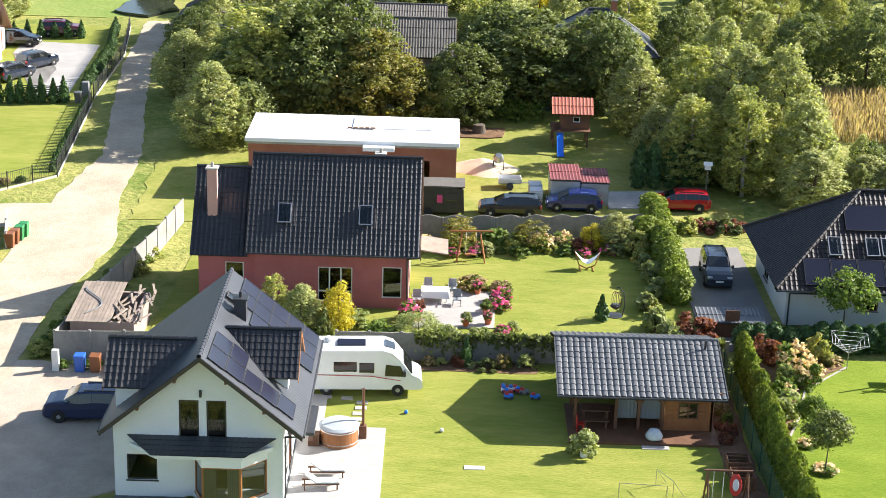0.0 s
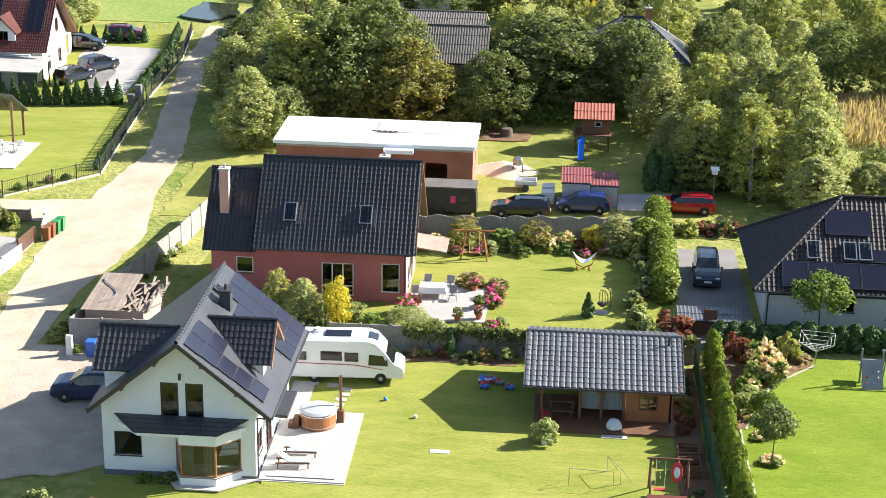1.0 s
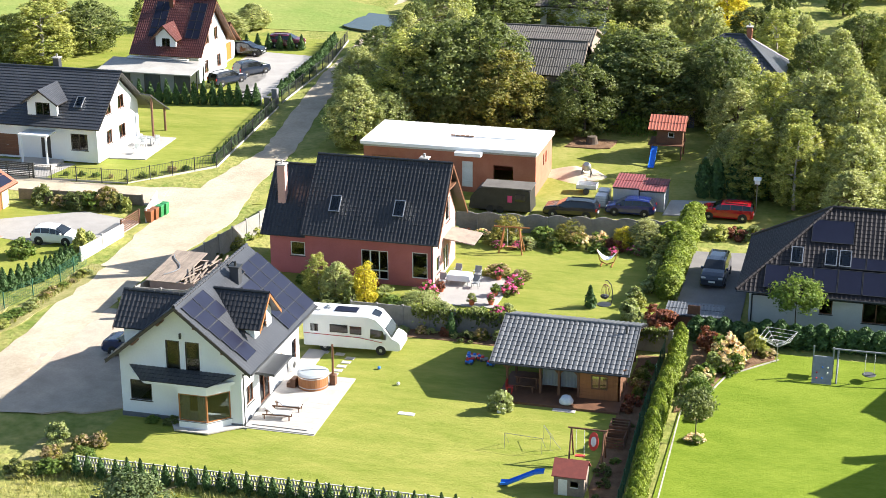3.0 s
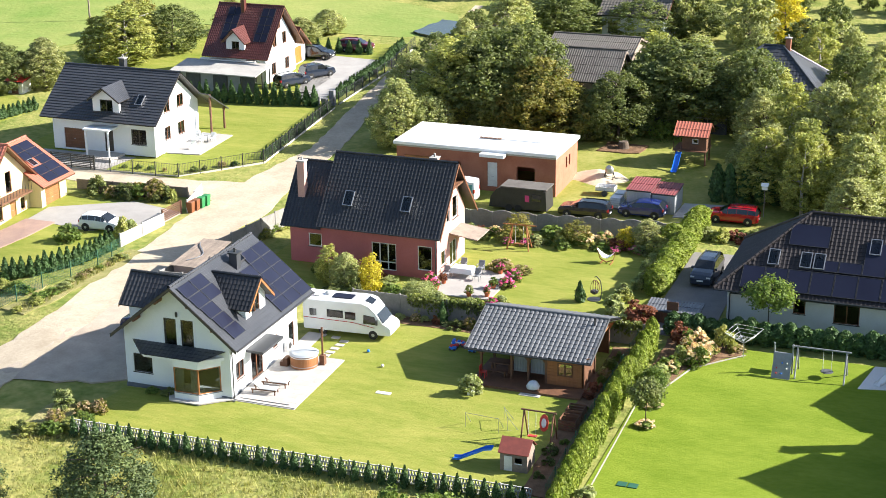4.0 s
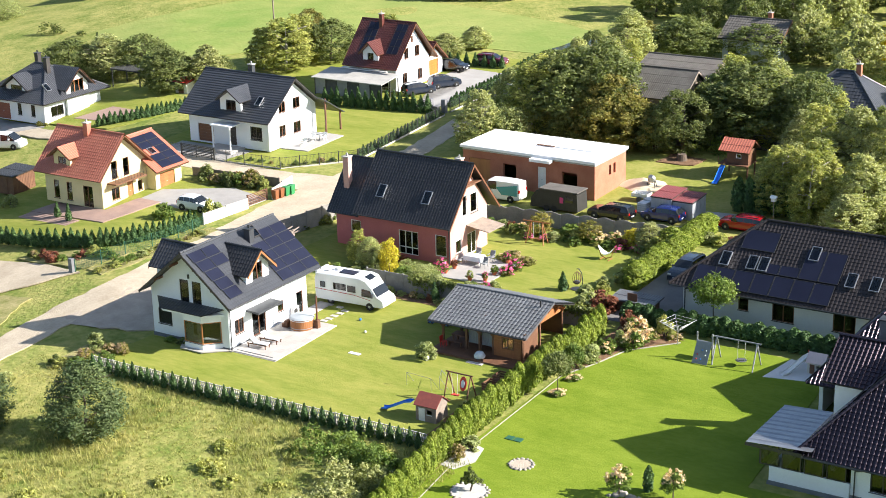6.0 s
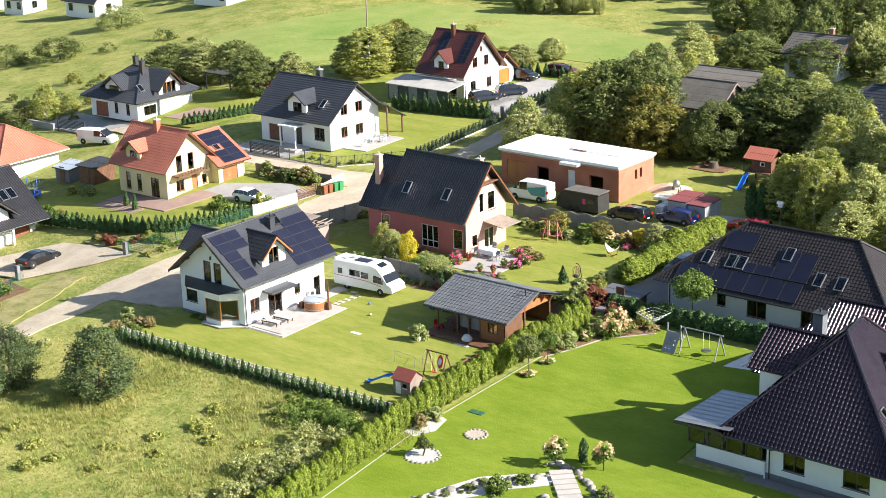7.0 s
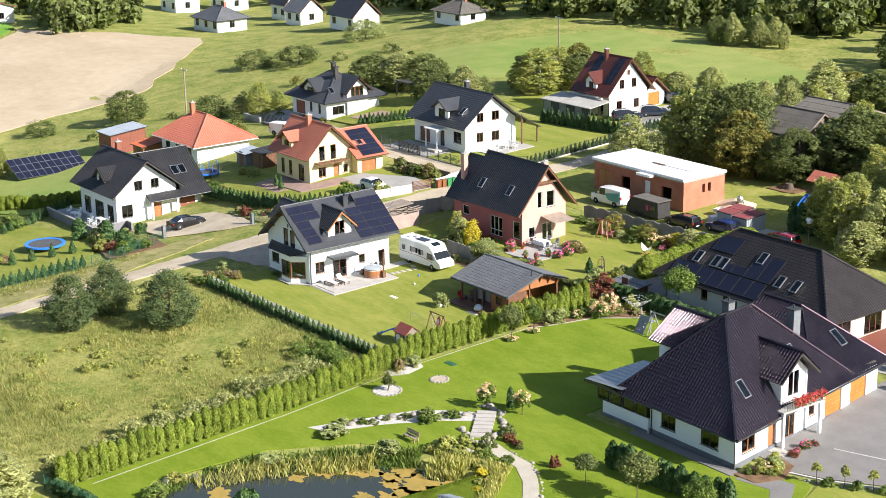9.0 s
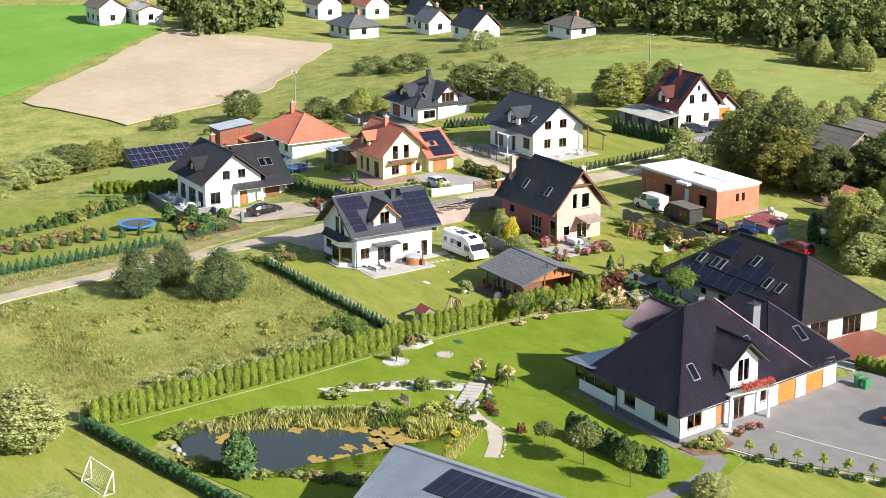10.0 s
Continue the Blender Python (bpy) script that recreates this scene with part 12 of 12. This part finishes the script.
bushes([(-44, -34), (-47, -22), (-52, -12)], 16, ["green", "lime", "palegreen", "darkgreen"], 1.5, 2.0, 1.0, 104)
thuja_row("cone", [(-36.2, -38), (-35.6, -22), (-34.4, -12.6)], 2.2, 1.7, 0.9, "small garden conifer by path", "garden conifers")
thuja_row("hedge", [(-60, -14), (-56, -8), (-54, -2)], 1.0, 1.8, 1.2, "yellow-green hedge thuja behind house", "hedge behind the black-roofed house")

# cream house
patch("terrace", [(-46.6, 19.8), (-38.0, 20.2), (-37.4, 28.0), (-40.5, 28.0), (-40.6, 23.3), (-46.6, 23.3)], 0.12, M_BRICKPAVE, "red-brown brick terrace of the cream house", "terrace", skirt=0.3)
for k in range(5):
    y = 19.7 - 0.36 * k
    solid("step", Mesh().box(-46.4, y - 0.36, G(0, y) - 0.1, -40.4, y, G(0, y) + 0.12 - 0.02 * k, bevel=0.02), M_BRICKPAVE, "long red-brown brick garden step", "step", "brick garden steps")
patch("driveway", [(-40.4, 28.2), (-33.2, 27.0), (-27.9, 31.0), (-27.6, 34.0), (-33.5, 35.4), (-40.4, 31.6)], 0.06, M_PALEPAVE, "grey paved drive of the cream house", "driveway")
bush("green", -33.6, 24.2, 1.5, 2.0, "round clipped green bush on lawn")
bush("palegreen", -49.8, 20.4, 1.2, 1.8)
bush("lime", -51.6, 19.8, 1.0, 1.6)
thuja("cone", -43.0, 19.6, 1.7, 0.7, "small pointed conifer beside steps", "")
thuja("cone", -41.2, 19.2, 1.8, 0.7, "small pointed conifer beside steps", "")
bushes([(-38, 36.2), (-32, 36.8), (-29.6, 36)], 9, ["green", "lime", "rusty", "darkgreen", "yellow"], 1.6, 1.9, 0.5, 106)
bushes([(-29.6, 28.0), (-28.9, 25)], 3, ["lime", "green", "palegreen"], 1.6, 1.5, 0.4, 107)
bushes([(-52, 12), (-45, 13)], 4, ["green", "rusty"], 1.2, 1.8, 0.5, 108)
slat_gate((-27.9, 31.0), (-27.6, 33.8), 1.2, "brown slatted drive gate", 7, M_WOODBROWN)

# house with the carport and the far white house
bar_fence([(-52, 43.0), (-40.7, 42.9), (-33.2, 43.3), (-27.1, 49.8), (-28.6, 70.4)], 1.35, M_DARKMETAL, "dark metal bar fence on pale kerb")
slat_gate((-47.5, 42.95), (-42.5, 42.9), 1.4, "dark slatted sliding drive gate", 8)
patch("terrace", [(-38.2, 49.8), (-34.6, 50.2), (-34.6, 57.4), (-38.2, 57.4)], 0.14, M_PALEPAVE, "pale paved patio with garden furniture", "terrace", skirt=0.3)
garden_table(-36.4, 54.6, G(0, 54.6) + 0.141, 1.2, 0.8, M_WOODGREY, "grey table on the paved patio")
for x, y, r in ((-37.3, 54.6, 1.6), (-35.5, 54.6, -1.6), (-36.4, 53.6, 3.1), (-36.2, 51.6, 0.6)):
    garden_chair(x, y, G(x, y) + 0.141, r, M_WHITEPLASTIC, "white garden chair on paved patio")
patch("driveway", [(-51.5, 43.2), (-41.5, 43.2), (-40.6, 47.6), (-51.5, 47.6)], 0.06, M_PALEPAVE, "pale paved entrance of the white house", "driveway")
bushes([(-40.6, 44.6), (-33.8, 44.4), (-29, 48.6)], 9, ["darkgreen", "green", "rusty"], 0.5, 0.7, 0.3, 109)


def glazed_shelter():
    x0, x1, y0, y1 = -50.2, -39.6, 72.6, 76.4
    z = G(0, 74)
    h = thing("garden_shelter", (-45, 74.5, z), "low shelter with pale flat roof and clear sides", "shelter")
    for x in [x0 + (x1 - x0) * k / 6 for k in range(7)]:
        part("post", Mesh().box(x - 0.06, y0 - 0.06, z - 0.1, x + 0.06, y0 + 0.06, z + 2.2), M_DARKMETAL, h)
    for y in (y0 + 1.9, y1):
        part("post", Mesh().box(x1 - 0.06, y - 0.06, z - 0.1, x1 + 0.06, y + 0.06, z + 2.4), M_DARKMETAL, h)
    for k in range(6):
        a = x0 + (x1 - x0) * k / 6
        part("pane", Mesh().box(a + 0.08, y0 - 0.02, z + 0.1, a + (x1 - x0) / 6 - 0.08, y0 + 0.02, z + 2.1), M_NET if k % 2 else M_WOODGREY, h)
    part("roof", Mesh().slab([(x0 - 0.3, y0 - 0.4, z + 2.2), (x1 + 0.3, y0 - 0.4, z + 2.2), (x1 + 0.3, y1 + 0.2, z + 2.75), (x0 - 0.3, y1 + 0.2, z + 2.75)], (0, 0, 0.12)), M_CONCRETE, h)


glazed_shelter()
patch("driveway", [(-34.2, 72.0), (-31.4, 72.4), (-31.6, 79), (-32.2, 91.8), (-40.0, 92.6), (-40.0, 87.5), (-36.4, 86.5), (-34.4, 82)], 0.06, M_PALEPAVE, "pale paved drive of the far house", "driveway")
for x, y in ((-31.2, 71.2), (-29.4, 71.6)):
    solid("gate_post", Mesh().box(x - 0.3, y - 0.3, G(x, y) - 0.1, x + 0.3, y + 0.3, G(x, y) + 1.7, bevel=0.03), M_FENCEGREY, "grey masonry gate post", "gate post")
slat_gate((-35.6, 71.0), (-31.6, 71.2), 1.3, "blue-grey slatted drive gate", 8)
bin_(-29.9, 70.6, M_GREYP, "dark wheelie bin by the gate")
bar_fence([(-28.8, 72), (-29.0, 88), (-30.6, 100)], 1.4, M_DARKMETAL, "dark metal bar fence on pale kerb")
thuja_row("cone", [(-30.2, 74), (-30.4, 88), (-32, 99)], 0.8, 1.4, 0.9, "dark hedge thuja along the drive", "hedge of the far house")
thuja_row("cone", [(-34, 94.5), (-46, 93.5)], 1.4, 1.8, 0.9, "small dark thuja by the lawn", "hedge of the far house")
level_patch("water", wobbly([(-33.8, 106.5), (-29.5, 104.2), (-26.8, 108), (-28.5, 114.5), (-32.5, 115)], 1.5, 0.3, 6), 3.52, WATER, "small pond reflecting the sky", "water", "structure", th=0.5)

# pasture and meadow shrubs, verges
scrub([(-85, 12), (-92, 40), (-88, 70), (-110, 92)], 26, 1.3, 2.8, 6, 111, L_OAK, "wild dark shrubs on the pasture")
scrub([(-80, 28), (-84, 44), (-98, 60)], 14, 1.1, 2.4, 4, 112, L_AUTUMN, "rusty wild shrubs on the pasture")
scrub([(-66, -34), (-76, -20), (-82, -2)], 30, 1.5, 2.8, 4, 113, L_WILLOW, "pale wild shrubs behind the gardens")
tree("shrub", -118, 62, 3.4, 5)
tree("grey", -126, 92, 4, 6)
patch("verge", strip([(-22.0, -45), (-24.6, -26), (-26.0, -12), (-29.4, 1)], [4.6, 4.6, 4.6, 2.6]), 0.012, M_VERGE, "dry yellowish roadside grass", "verge", wob=0.3, seed=95)
patch("verge", strip([(-28.6, 9), (-27.0, 18), (-26.6, 24)], [2.0, 2.2, 1.6]), 0.03, M_VERGE, "dry yellowish roadside grass", "verge", wob=0.2, seed=96)
reeds([(-26.4, -44), (-22.6, -44), (-25, -24), (-27.4, -8), (-29, -8)], 2500, 0.35, L_GRASS, "tufts of dry roadside grass", 47, "roadside_grass")
reeds([(-28.8, 9.4), (-27.6, 9.4), (-26.2, 23), (-27.2, 23)], 700, 0.35, L_GRASS, "tufts of dry roadside grass", 48, "roadside_grass")

hide_patterns()
push_west()
